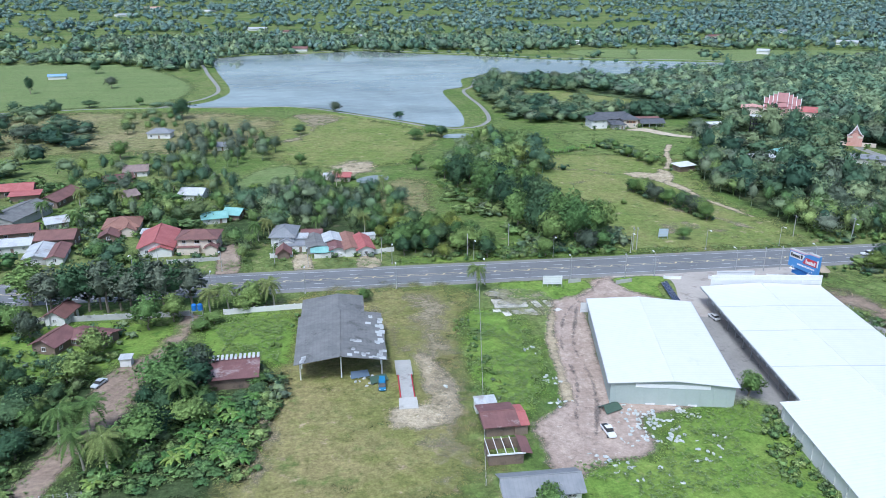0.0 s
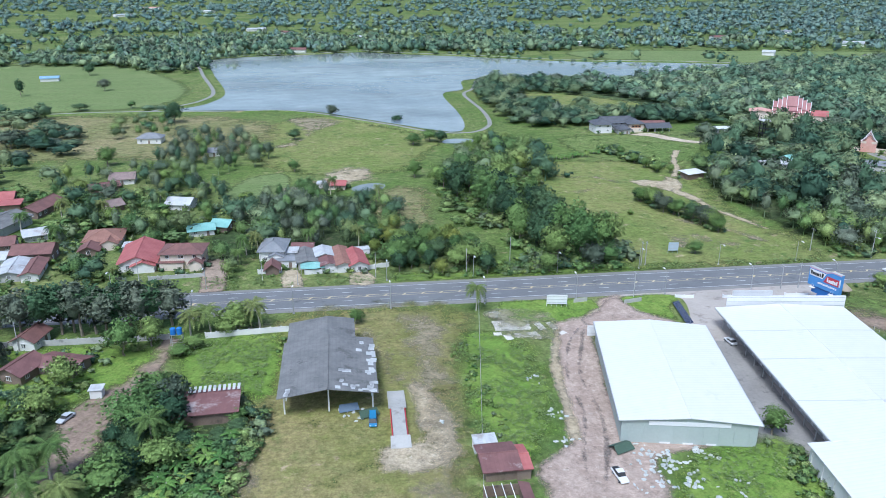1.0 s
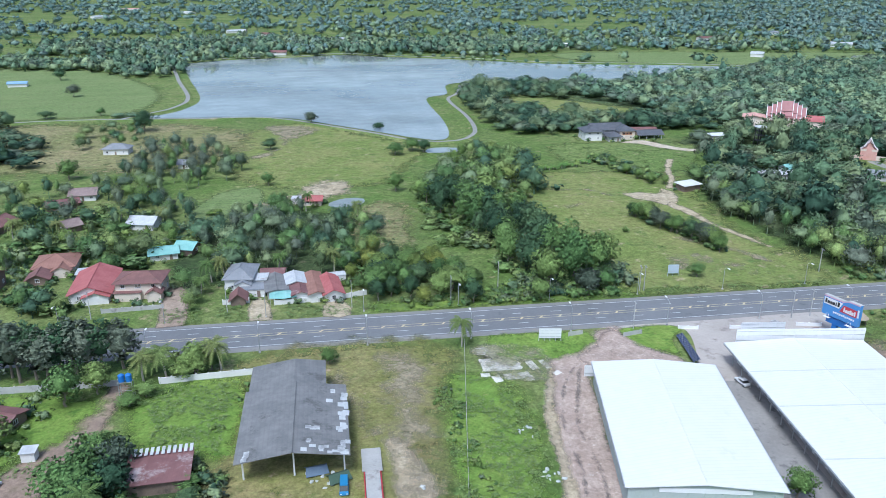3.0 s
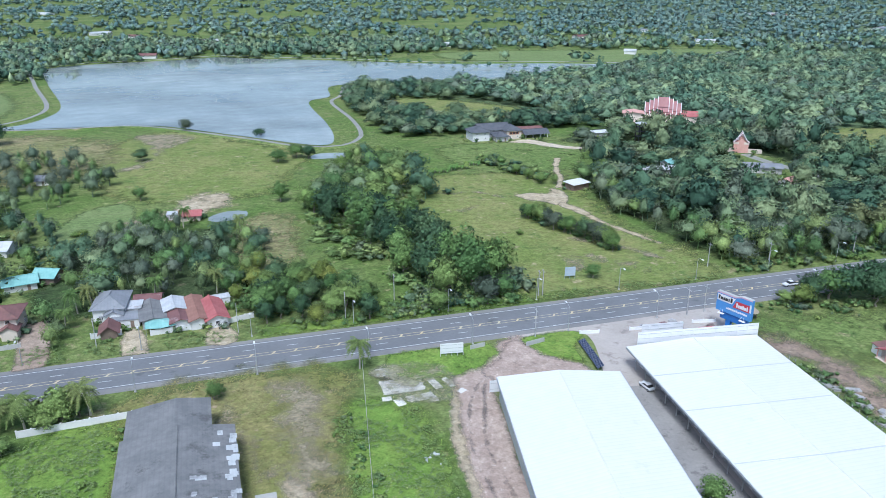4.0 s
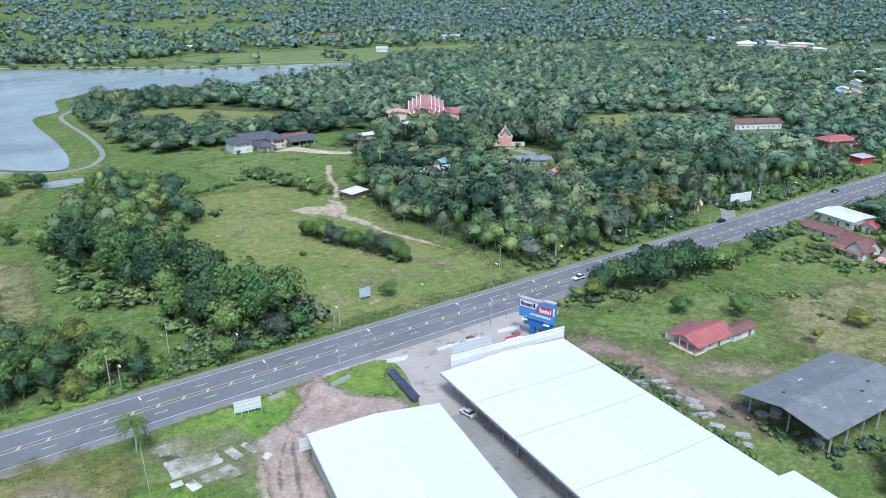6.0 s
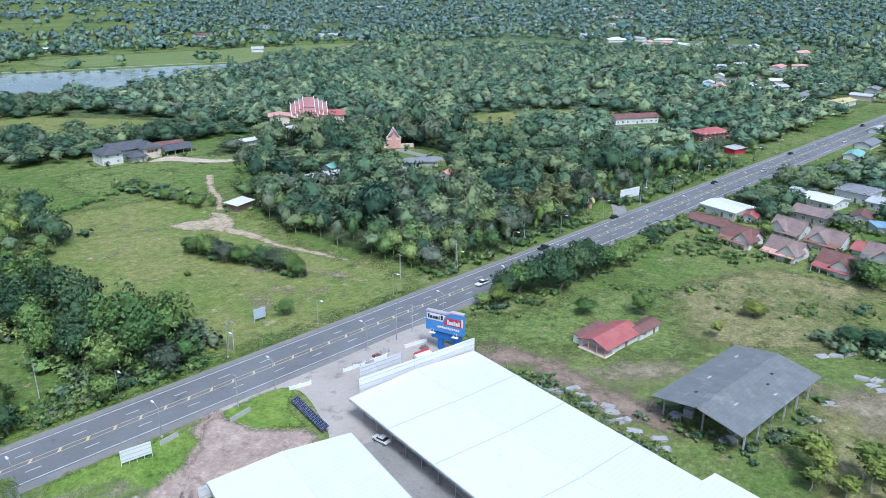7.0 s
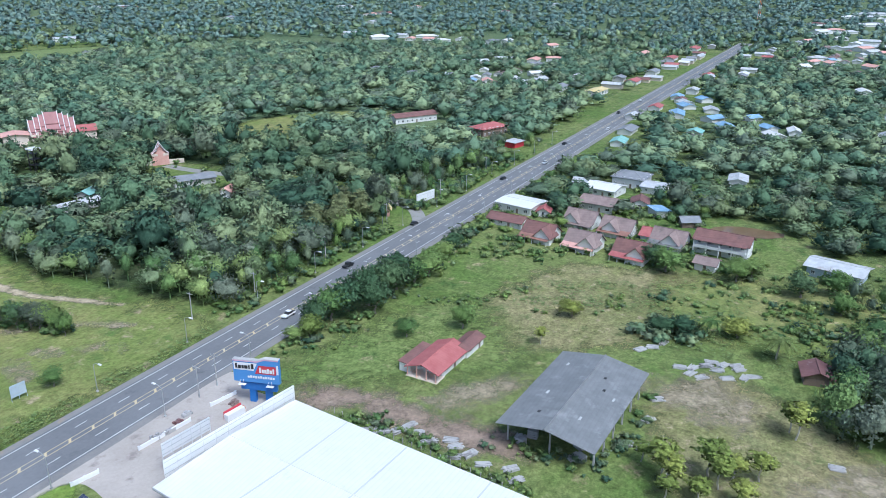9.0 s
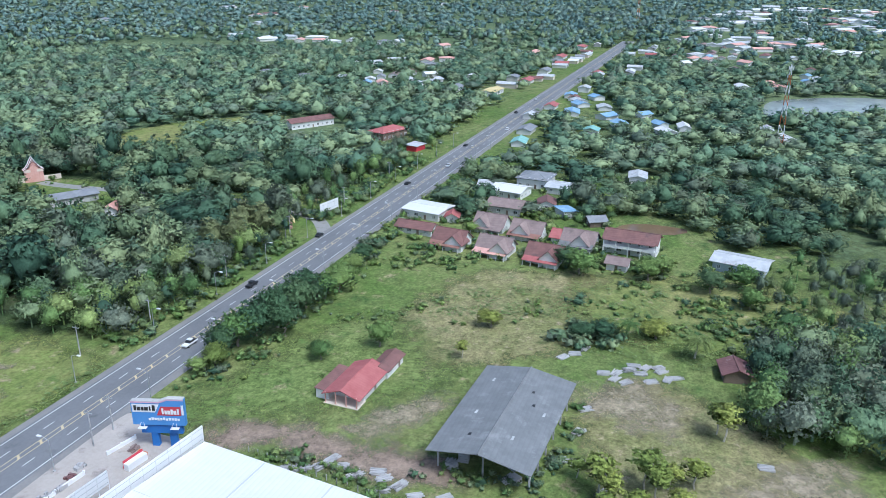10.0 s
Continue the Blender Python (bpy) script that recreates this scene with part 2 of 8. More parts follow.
M_BROWNROOF = sheeting("brown_roof", (0.17, 0.085, 0.075), (0.23, 0.115, 0.10), (0.12, 0.075, 0.07), 0.7, 0.6)
M_RUST = sheeting("rusty_sheet", (0.165, 0.080, 0.076), (0.215, 0.105, 0.10), (0.37, 0.31, 0.30), 0.75, 0.58)
M_RUSTTILE = sheeting("faded_brown_tile", (0.25, 0.125, 0.095), (0.31, 0.165, 0.125), (0.18, 0.10, 0.08), 0.75, 0.6)
M_GREYTILE = sheeting("grey_tile", (0.21, 0.22, 0.235), (0.27, 0.275, 0.29), (0.16, 0.165, 0.175), 0.7, 0.6)
M_VILLATILE = sheeting("dark_slate_tile", (0.092, 0.096, 0.108), (0.125, 0.130, 0.145), (0.07, 0.072, 0.08), 0.75, 0.6, spec=0.25)
M_DARKTILE = sheeting("brown_grey_tile", (0.225, 0.165, 0.15), (0.30, 0.225, 0.205), (0.15, 0.12, 0.11), 0.75, 0.6)
M_TEAL = sheeting("teal_sheet", (0.20, 0.41, 0.37), (0.28, 0.50, 0.46), (0.40, 0.55, 0.52), 0.6, 0.58)
M_BLUEROOF = sheeting("blue_sheet", (0.20, 0.34, 0.50), (0.28, 0.43, 0.58), (0.38, 0.48, 0.56), 0.6, 0.58)
M_SALMON = sheeting("salmon_roof", (0.62, 0.33, 0.27), (0.68, 0.40, 0.34), (0.5, 0.28, 0.24), 0.7, 0.62)
M_TEMPLERED = sheeting("temple_tile", (0.33, 0.150, 0.145), (0.40, 0.200, 0.190), (0.27, 0.12, 0.12), 0.7, 0.62)
M_YELLOWROOF = sheeting("yellow_sheet", (0.6, 0.48, 0.2), (0.66, 0.56, 0.3), (0.5, 0.42, 0.25), 0.6, 0.62)
M_THATCH = surface("thatch", (0.30, 0.24, 0.17), (0.40, 0.34, 0.26), 0.95, small=4, bump=0.8, dist=0.1)
M_BLUEBOARD = surface("blue_board", (0.03, 0.15, 0.46), (0.035, 0.17, 0.50), 0.5, small=2, bump=0.05, stain=(0.05, 0.2, 0.5), stain_from=0.66)
M_SKYBOARD = surface("light_blue_board", (0.085, 0.25, 0.56), (0.10, 0.28, 0.60), 0.5, small=2, bump=0.05)
M_PINKTRIM = surface("pink_trim", (0.66, 0.42, 0.52), (0.60, 0.36, 0.46), 0.5, small=2, bump=0.05)
M_REDBOARD = surface("red_board", (0.55, 0.04, 0.06), (0.5, 0.05, 0.07), 0.5, small=2, bump=0.05)
M_WHITE = surface("white_paint", (0.8, 0.8, 0.8), (0.74, 0.74, 0.74), 0.5, small=3, bump=0.05, stain=(0.6, 0.58, 0.55), stain_from=0.64)
M_DARK = surface("dark_recess", (0.02, 0.02, 0.022), (0.035, 0.035, 0.037), 0.5, small=3, bump=0.05)
M_STEEL = surface("galvanised_steel", (0.42, 0.43, 0.44), (0.52, 0.53, 0.54), 0.45, 0.6, small=3, bump=0.05)
M_BARK = surface("bark", (0.20, 0.16, 0.12), (0.30, 0.26, 0.21), 0.95, big=0.6, small=5, bump=0.8)
M_PALEBARK = surface("pale_bark", (0.38, 0.34, 0.28), (0.5, 0.46, 0.4), 0.95, big=0.6, small=5, bump=0.6)
M_RUBBISH = surface("plastic_sheet", (0.62, 0.62, 0.60), (0.36, 0.38, 0.36), 0.6, big=0.5, small=2, stain=(0.18, 0.30, 0.48), stain_from=0.58)
M_RUBBER = surface("tyre_rubber", (0.02, 0.02, 0.02), (0.03, 0.03, 0.03), 0.9, small=5)
M_ORANGE = surface("orange_paint", (0.55, 0.16, 0.04), (0.45, 0.14, 0.05), 0.6, small=3)
M_ORANGETILE = surface("orange_panel", (0.50, 0.24, 0.12), (0.42, 0.20, 0.11), 0.7, small=3)
M_GREENTARP = surface("green_net", (0.05, 0.09, 0.06), (0.08, 0.12, 0.09), 0.9, small=3)
M_BLUETARP = surface("blue_tarpaulin", (0.09, 0.13, 0.19), (0.14, 0.19, 0.26), 0.6, small=3)

L_DARK = foliage("leaves_dark", (0.042, 0.090, 0.047), (0.066, 0.126, 0.059), (0.106, 0.169, 0.074))
L_MID = foliage("leaves_green", (0.095, 0.178, 0.056), (0.158, 0.252, 0.073), (0.245, 0.329, 0.096))
L_LIGHT = foliage("leaves_yellow_green", (0.15, 0.205, 0.05), (0.21, 0.265, 0.06), (0.29, 0.325, 0.075))
L_GREY = foliage("leaves_grey_green", (0.085, 0.115, 0.078), (0.115, 0.145, 0.096), (0.16, 0.185, 0.13))
L_PALM = foliage("palm_fronds", (0.080, 0.138, 0.038), (0.118, 0.175, 0.048), (0.185, 0.205, 0.068), outward=False)
L_BANANA = foliage("banana_leaves", (0.075, 0.160, 0.040), (0.115, 0.215, 0.050), (0.21, 0.285, 0.065), outward=False)
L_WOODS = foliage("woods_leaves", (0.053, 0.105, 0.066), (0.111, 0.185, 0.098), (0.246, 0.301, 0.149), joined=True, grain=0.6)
# Mid-distance woods tones, paled and blued so mild haze sits in the colour.
L_WIDEHAZE = foliage("wide_woods_leaves_hazed", (0.090, 0.163, 0.106), (0.160, 0.246, 0.146), (0.282, 0.352, 0.182), joined=True, grey=(0.150, 0.185, 0.135), grain=0.6)
# Paler, bluer leaf tones: the distance haze is mixed into the colour.
L_FARHAZE = foliage("far_leaves_hazed", (0.118, 0.200, 0.184), (0.164, 0.251, 0.220), (0.236, 0.319, 0.246), joined=True, grey=(0.13, 0.175, 0.15), grain=0.35)
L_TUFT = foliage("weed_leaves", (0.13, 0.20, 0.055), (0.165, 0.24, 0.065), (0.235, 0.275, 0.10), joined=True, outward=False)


def water(name, deep, rough, ripple):
    m, nt, b = nodes_of(name)
    p = n_pos(nt)
    mp = nt.nodes.new("ShaderNodeMapping")
    mp.inputs["Scale"].default_value = (0.7, 1.0, 1.0)
    nt.links.new(p, mp.inputs["Vector"])
    wind = n_noise(nt, 0.011, 5, 0.6, mp.outputs[0])
    fine = n_mix(nt, n_range(nt, n_noise(nt, 0.05, 9, 0.85, mp.outputs[0]), 0.42, 0.64), tuple(c * 0.9 for c in deep), tuple(c * 1.14 + 0.01 for c in deep))
    # Broad light and dark patches: cloud reflections put into the water's colour.
    broad = n_range(nt, n_noise(nt, 0.0065, 6, 0.62, mp.outputs[0]), 0.38, 0.62, 0.66, 1.22)
    sc = nt.nodes.new("ShaderNodeVectorMath")
    sc.operation = "SCALE"
    nt.links.new(fine, sc.inputs[0])
    nt.links.new(broad, sc.inputs["Scale"])
    nt.links.new(sc.outputs[0], b.inputs["Base Color"])
    nt.links.new(n_range(nt, wind, 0.42, 0.6, rough, rough + 0.22), b.inputs["Roughness"])
    b.inputs["IOR"].default_value = 1.33
    b.inputs["Specular IOR Level"].default_value = 0.8
    n_bump(nt, b, n_noise(nt, 0.8, 3, 0.6, p), ripple, 0.1)
    return m


M_LAKE = water("lake_water", (0.33, 0.36, 0.33), 0.03, 0.03)
M_BROWNWATER = water("muddy_water", (0.18, 0.12, 0.07), 0.1, 0.05)


# ---- mesh helpers ----
def mesh_of(name, verts, faces, mats, index=None, smooth=False):
    me = bpy.data.meshes.new(name)
    me.from_pydata(verts, [], faces)
    for m in mats if isinstance(mats, (list, tuple)) else (mats,):
        me.materials.append(m)
    if index is not None:
        me.polygons.foreach_set("material_index", index)
    if smooth:
        me.polygons.foreach_set("use_smooth", [True] * len(me.polygons))
    me.update()
    return me


def bm_mesh(name, bm, mats):
    me = bpy.data.meshes.new(name)
    bm.normal_update()
    bm.to_mesh(me)
    bm.free()
    for m in mats if isinstance(mats, (list, tuple)) else (mats,):
        me.materials.append(m)
    return me


def part(name, data, material, parent, label="", m=None):
    """Links a bmesh or a mesh as one object under parent."""
    if isinstance(data, bmesh.types.BMesh):
        data = bm_mesh(name, data, material)
    ob = new(name, data)
    ob.parent = parent
    if m is not None:
        ob.matrix_basis = m
    return tagged(ob, label)


def thing(name, label, category, m, group="", kind=""):
    ob = new(name)
    ob.empty_display_size = 0.5
    ob.matrix_basis = m
    return tagged(ob, label, category, group, kind)


def box(bm, x, y, z, sx, sy, sz, rz=0.0, mat=0):
    """A box with its middle at x, y and its foot at z."""
    g = bmesh.ops.create_cube(bm, size=1, matrix=pose(x, y, z + sz / 2, 0, 0, rz) @ Matrix.Diagonal((sx, sy, sz, 1)))
    for f in {f for v in g["verts"] for f in v.link_faces}:
        f.material_index = mat
    return g["verts"]


def tube(bm, a, b, r0, r1, n=8, mat=0):
    """A tapered round bar from a to b."""
    a, b = Vector(a), Vector(b)
    q = (b - a).to_track_quat("Z", "Y").to_matrix().to_4x4()
    g = bmesh.ops.create_cone(bm, cap_ends=True, segments=n, radius1=r0, radius2=r1, depth=(b - a).length, matrix=Matrix.Translation((a + b) / 2) @ q)
    for f in {f for v in g["verts"] for f in v.link_faces}:
        f.material_index = mat
    return g["verts"]


def slab(bm, pts, thick, mat=0):
    """A plate over the given corners, with its thickness downwards."""
    top = [bm.verts.new(p) for p in pts]
    low = [bm.verts.new((p[0], p[1], p[2] - thick)) for p in pts]
    n = len(pts)
    fs = [bm.faces.new(top), bm.faces.new(low[::-1])] + [bm.faces.new((top[i], low[i], low[(i + 1) % n], top[(i + 1) % n])) for i in range(n)]
    for f in fs:
        f.material_index = mat
    bmesh.ops.recalc_face_normals(bm, faces=fs)


def smooth_loop(pts, step=6.0, closed=True):
    """Points along a rounded line through pts."""
    out, n = [], len(pts)
    for i in range(n if closed else n - 1):
        p = [Vector((*(pts[j % n] if closed else pts[min(max(j, 0), n - 1)]), 0)) for j in (i - 1, i, i + 1, i + 2)]
        k = max(1, int((p[2] - p[1]).length / step))
        for s in range(k):
            t = s / k
            out.append(0.5 * (2 * p[1] + (p[2] - p[0]) * t + (2 * p[0] - 5 * p[1] + 4 * p[2] - p[3]) * t * t + (3 * p[1] - p[0] - 3 * p[2] + p[3]) * t ** 3))
    if not closed:
        out.append(Vector((*pts[-1], 0)))
    return out


def inside(x, y, poly):
    hit, j = False, len(poly) - 1
    for i in range(len(poly)):
        (xi, yi), (xj, yj) = poly[i][:2], poly[j][:2]
        if (yi > y) != (yj > y) and x < (xj - xi) * (y - yi) / (yj - yi) + xi:
            hit = not hit
        j = i
    return hit


PATCH_Z = [0.012]


def ground_patch(name, label, poly, material, soft=3.0, wobble=1.2, kind="structure", category="ground", step=4.0):
    """Ground cover with an uneven outline that thins out towards its edge."""
    z = PATCH_Z[0]
    PATCH_Z[0] += 0.004
    line = np.array([(p.x, p.y) for p in smooth_loop(poly, step)])
    cell = max(0.9, soft * 0.55)
    lo, hi = line.min(0) - 1.6 * soft - 1, line.max(0) + 1.6 * soft + 1
    nx, ny = (np.ceil((hi - lo) / cell) + 1).astype(int)
    gx, gy = np.meshgrid(lo[0] + cell * np.arange(nx), lo[1] + cell * np.arange(ny))
    pts = np.stack([gx.ravel(), gy.ravel()], 1)
    far, odd = np.full(len(pts), 1e9), np.zeros(len(pts), bool)
    for a, b in zip(line, np.roll(line, -1, 0)):
        d = b - a
        t = np.clip(((pts - a) @ d) / max(d @ d, 1e-9), 0, 1)
        far = np.minimum(far, np.hypot(*(pts - a - t[:, None] * d).T))
        if a[1] != b[1]:
            odd ^= ((a[1] > pts[:, 1]) != (b[1] > pts[:, 1])) & (pts[:, 0] < d[0] * (pts[:, 1] - a[1]) / d[1] + a[0])
    fade = np.clip(0.5 + np.where(odd, far, -far) / (2 * soft), -0.5, 1)
    quads = [(r * nx + c, r * nx + c + 1, (r + 1) * nx + c + 1, (r + 1) * nx + c) for r in range(ny - 1) for c in range(nx - 1)]
    quads = [q for q in quads if fade[list(q)].max() > -0.3]
    used = sorted({k for q in quads for k in q})
    at = {k: i for i, k in enumerate(used)}
    me = mesh_of(name, [(pts[k, 0], pts[k, 1], z) for k in used], [tuple(at[k] for k in q) for q in quads], material)
    me.attributes.new("fade", "FLOAT", "POINT").data.foreach_set("value", [float(fade[k]) for k in used])
    return tagged(new(name, me), label, category, kind=kind)


def ribbon(name, label, pts, width, height, slope, material, category="path", step=8.0):
    """A raised way with sloping sides along a rounded line."""
    line = smooth_loop(pts, step, closed=False)
    verts, faces = [], []
    prof = ((-width / 2 - slope, 0.0), (-width / 2, height), (width / 2, height), (width / 2 + slope, 0.0))
    for i, p in enumerate(line):
        d = (line[min(i + 1, len(line) - 1)] - line[max(i - 1, 0)]).normalized()
        for o, h in prof:
            verts.append((p.x + d.y * o, p.y - d.x * o, h))
        if i:
            a = 4 * i
            faces += [(a - 4 + k, a - 3 + k, a + 1 + k, a + k) for k in range(3)]
    idx = [0 if k % 3 == 1 else 1 for k in range(len(faces))]
    mats = material if isinstance(material, (list, tuple)) else (material, material)
    me = mesh_of(name, verts, faces, mats, idx)
    bm = bmesh.new()
    bm.from_mesh(me)
    if sum(f.normal.z for f in bm.faces) < 0:
        bmesh.ops.reverse_faces(bm, faces=bm.faces)
    bm.to_mesh(me)
    bm.free()
    return tagged(new(name, me), label, category, kind="structure")


# ---- ground, lake and road ----
def build_ground():
    n, half = 44, 5600.0
    xs = [half * math.copysign(abs(k / (n / 2) - 1) ** 1.6, k / (n / 2) - 1) for k in range(n + 1)]
    verts = [(x + 200, y + 100, 0.0) for y in xs for x in xs]
    faces = [(r * (n + 1) + c, r * (n + 1) + c + 1, (r + 1) * (n + 1) + c + 1, (r + 1) * (n + 1) + c) for r in range(n) for c in range(n)]
    tagged(new("ground", mesh_of("ground", verts, faces, M_GROUND)), "green meadow ground with dry and bare spots", "ground", kind="structure")


build_ground()
LAKE = [(-225, 729), (-203, 602), (-172, 461), (-175, 407), (-188, 381), (-206, 369), (-160, 364), (-118, 361), (-91, 350), (-66, 325), (-36, 294), (-9, 266), (5, 261),
        (12, 284), (15, 332), (16, 428), (37, 454), (49, 516), (96, 528), (148, 506), (202, 497), (250, 510), (277, 530), (348, 547), (389, 574),
        (400, 607), (325, 640), (197, 674), (104, 732), (0, 788), (-43, 816), (-102, 792), (-179, 771)]


def flat_sheet(name, label, poly, z, material, category, step=6.0, kind="structure"):
    from mathutils import geometry
    pts = [Vector((p.x, p.y, z)) for p in smooth_loop(poly, step)]
    me = mesh_of(name, [tuple(p) for p in pts], [tuple(t) for t in geometry.tessellate_polygon([pts])], material)
    bm = bmesh.new()
    bm.from_mesh(me)
    if sum(f.normal.z for f in bm.faces) < 0:
        bmesh.ops.reverse_faces(bm, faces=bm.faces)
    bm.to_mesh(me)
    bm.free()
    return tagged(new(name, me), label, category, kind=kind)


flat_sheet("water", "calm grey-blue reservoir water with rippled patches and painted cloud reflections", LAKE, 0.3, M_LAKE, "lake")

ROAD_X0, ROAD_X1 = -700.0, 1190.0


def road_strip(name, label, y0, y1, z, material, category):
    xs = [ROAD_X0 + (ROAD_X1 - ROAD_X0) * k / 110 for k in range(111)]
    verts = [(x, y, z) for x in xs for y in (y0, y1)] + [(x, y, -0.1) for x in xs for y in (y0, y1)]
    faces = []
    for k in range(110):
        a, b = 2 * k, 222 + 2 * k
        faces += [(a, a + 2, a + 3, a + 1), (a, b, b + 2, a + 2), (a + 1, a + 3, b + 3, b + 1)]
    tagged(new(name, mesh_of(name, verts, faces, material)), label, category, kind="structure")


road_strip("shoulder", "pale worn asphalt road shoulder with dusty edges", -13.4, 6.2, 0.06, M_SHOULDER, "road shoulder")
road_strip("road", "dark grey asphalt four-lane highway", -10.9, 4.3, 0.075, M_ASPHALT, "road")


def marking(name, label, rects, material, z=0.083):
    verts, faces = [], []
    for x0, x1, y0, y1, lean in rects:
        a = len(verts)
        verts += [(x0, y0, z), (x1, y0, z), (x1 + lean, y1, z), (x0 + lean, y1, z)]
        faces.append((a, a + 1, a + 2, a + 3))
    tagged(new(name, mesh_of(name, verts, faces, material)), label, "road marking", kind="structure")


marking("lane_dashes", "white dashed lane lines on both carriageways", [(12 * k - 1.6, 12 * k + 1.6, y - 0.1, y + 0.1, 0) for k in range(-50, 99) for y in (0.0, -6.75)], M_PAINT)
marking("edge_line", "solid white edge lines along the highway", [(ROAD_X0, ROAD_X1, y - 0.11, y + 0.11, 0) for y in (3.55, -10.25)], M_PAINT)
marking("median_line", "twin yellow median lines with slanted cross bars",
        [(ROAD_X0, ROAD_X1, y - 0.09, y + 0.09, 0) for y in (-2.75, -4.15)] + [(6 * k - 0.35, 6 * k + 0.35, -4.06, -2.84, 0.9) for k in range(-70, 198)], M_YELLOW)

M_TRACK = surface("track_concrete", (0.24, 0.235, 0.22), (0.31, 0.30, 0.28), 0.9, small=1.2, stain=(0.2, 0.2, 0.15))
ribbon("dike", "pale concrete track on the lake's near bank", [(-330, 350), (-260, 362), (-207, 362), (-160, 357), (-118, 357), (-92, 342), (-67, 317), (-37, 286), (-11, 257), (12, 254), (25, 270), (31, 292), (34, 340), (33, 420), (46, 452), (58, 505)], 3.0, 0.9, 2.5, (M_TRACK, M_GROUND))
ribbon("dike_west", "winding pale concrete track on the lake bank", [(-212, 364), (-196, 388), (-184, 412), (-182, 462), (-214, 600), (-236, 735), (-190, 782)], 3.4, 0.9, 2.5, (M_TRACK, M_GROUND))
ribbon("dike_far", "long low far lake dike with a pale edge", [(-190, 782), (-104, 802), (-42, 828), (4, 800), (110, 744), (200, 686), (330, 652), (410, 618)], 3.5, 1.1, 3.0, (M_CONC, M_GROUND))

# bare and planted ground, the widest first
ground_patch("scrub", "dark green scrub floor under the far woods", [(320, 90), (1100, 80), (1300, 20), (3600, 60), (3500, 2600), (1500, 2900), (780, 900), (680, 640), (450, 600), (300, 530), (160, 490), (160, 420), (190, 340), (230, 290), (300, 205), (310, 140)], M_SCRUB, 60, 8, step=60)
ground_patch("scrub", "dark green scrub floor south of the highway", [(340, -90), (1100, -85), (1300, -30), (3600, -60), (3600, -1500), (900, -900), (340, -480), (120, -300), (250, -215), (340, -165), (345, -80)], M_SCRUB, 60, 8, step=60)
ground_patch("shaded_forest_floor", "leaf litter darkened by painted tree shade under the roadside woods", [(114, 132), (106, 100), (110, 64), (118, 28), (212, 26), (226, 60), (224, 105), (200, 112), (196, 125), (210, 150), (222, 180), (240, 182), (250, 110), (262, 30), (300, 26), (300, 160), (285, 205), (260, 235), (200, 262), (150, 232), (125, 170)], M_FLOOR, 5, 3, step=10)
ground_patch("shaded_forest_floor", "leaf litter darkened by painted tree shade under the village grove", [(-120, 46), (-92, 36), (-66, 38), (-50, 60), (-46, 92), (-64, 108), (-97, 120), (-116, 100)], M_FLOOR, 5, 3)
ground_patch("shaded_forest_floor", "ground darkened by painted shade under the palms", [(-175, -56), (-142, -62), (-139, -84), (-142, -116), (-178, -116)], M_FLOOR, 4, 3)
ground_patch("shaded_forest_floor", "ground darkened by painted shade under the banana plants", [(-130, -58), (-110, -62), (-96, -70), (-94, -84), (-100, -112), (-132, -112), (-128, -90)], M_FLOOR, 4, 3)
ground_patch("grass_field", "wide pale green pasture beyond the lake", [(-460, 690), (-323, 680), (-245, 570), (-210, 480), (-215, 400), (-271, 376), (-420, 375), (-480, 500)], M_RICE, 8, 6, step=14)
ground_patch("grass_field", "pale mown field between the woods and the road", [(20, 160), (98, 166), (104, 130), (96, 70), (101, 13), (45, 10), (28, 12), (6, 50), (15, 100)], M_MOWN, 8, 5, step=8)
ground_patch("lawn", "mown lawn beside the villa", [(60, 220), (72, 170), (115, 160), (140, 180), (165, 215), (130, 238), (75, 240)], M_LAWN, 6, 4, step=8)
ground_patch("grass_field", "dry open field near the reservoir", [(-125, 225), (-118, 300), (-85, 330), (-40, 280), (-10, 245), (-25, 200), (-45, 160), (-100, 165)], M_MOWN, 8, 5, step=8)
ground_patch("grass_field", "field clearing inside the woods", [(72, 372), (76, 414), (108, 424), (141, 394), (162, 366), (180, 340), (172, 320), (137, 322), (104, 350)], M_MOWN, 6, 4, step=8)
ground_patch("grass_field", "green clearing in the woods", [(274, 160), (300, 186), (344, 214), (384, 203), (432, 164), (424, 146), (372, 180), (350, 176), (322, 150)], M_MOWN, 6, 4, step=8)
ground_patch("rice_field", "bright green young rice plots", [(-128, 119), (-118, 153), (-102, 159), (-100, 126), (-116, 102)], M_RICE, 2, 1)
ground_patch("rice_field", "far light green paddy fields", [(283, 804), (654, 741), (624, 653), (429, 633), (274, 691), (230, 745)], M_RICE, 10, 8, step=20)
ground_patch("dry_grass", "straw-coloured open grass behind the villas", [(128, -70), (150, -52), (190, -60), (205, -80), (205, -125), (160, -112), (140, -95)], M_DRY, 6, 4, step=6)
ground_patch("dry_grass", "worn grass and bare earth yard", [(95, -118), (125, -112), (140, -128), (128, -150), (110, -165), (85, -150), (80, -128)], M_DRY, 5, 3)
ground_patch("lawn", "bright mown grass round the red-roofed house", [(84, -20), (110, -24), (150, -38), (150, -60), (118, -80), (95, -55), (82, -42)], M_LAWN, 11, 3)
ground_patch("red_earth", "reddish bare track beside the hall", [(78, -40), (84, -52), (81, -74), (84, -92), (90, -90), (88, -72), (90, -54), (84, -36)], M_REDDIRT, 5, 2)
ground_patch("dry_grass", "worn olive grass lot", [(-92, -20), (-38, -18), (-46, -80), (-52, -122), (-98, -122), (-96, -70)], M_OLIVE, 8, 5, step=6)
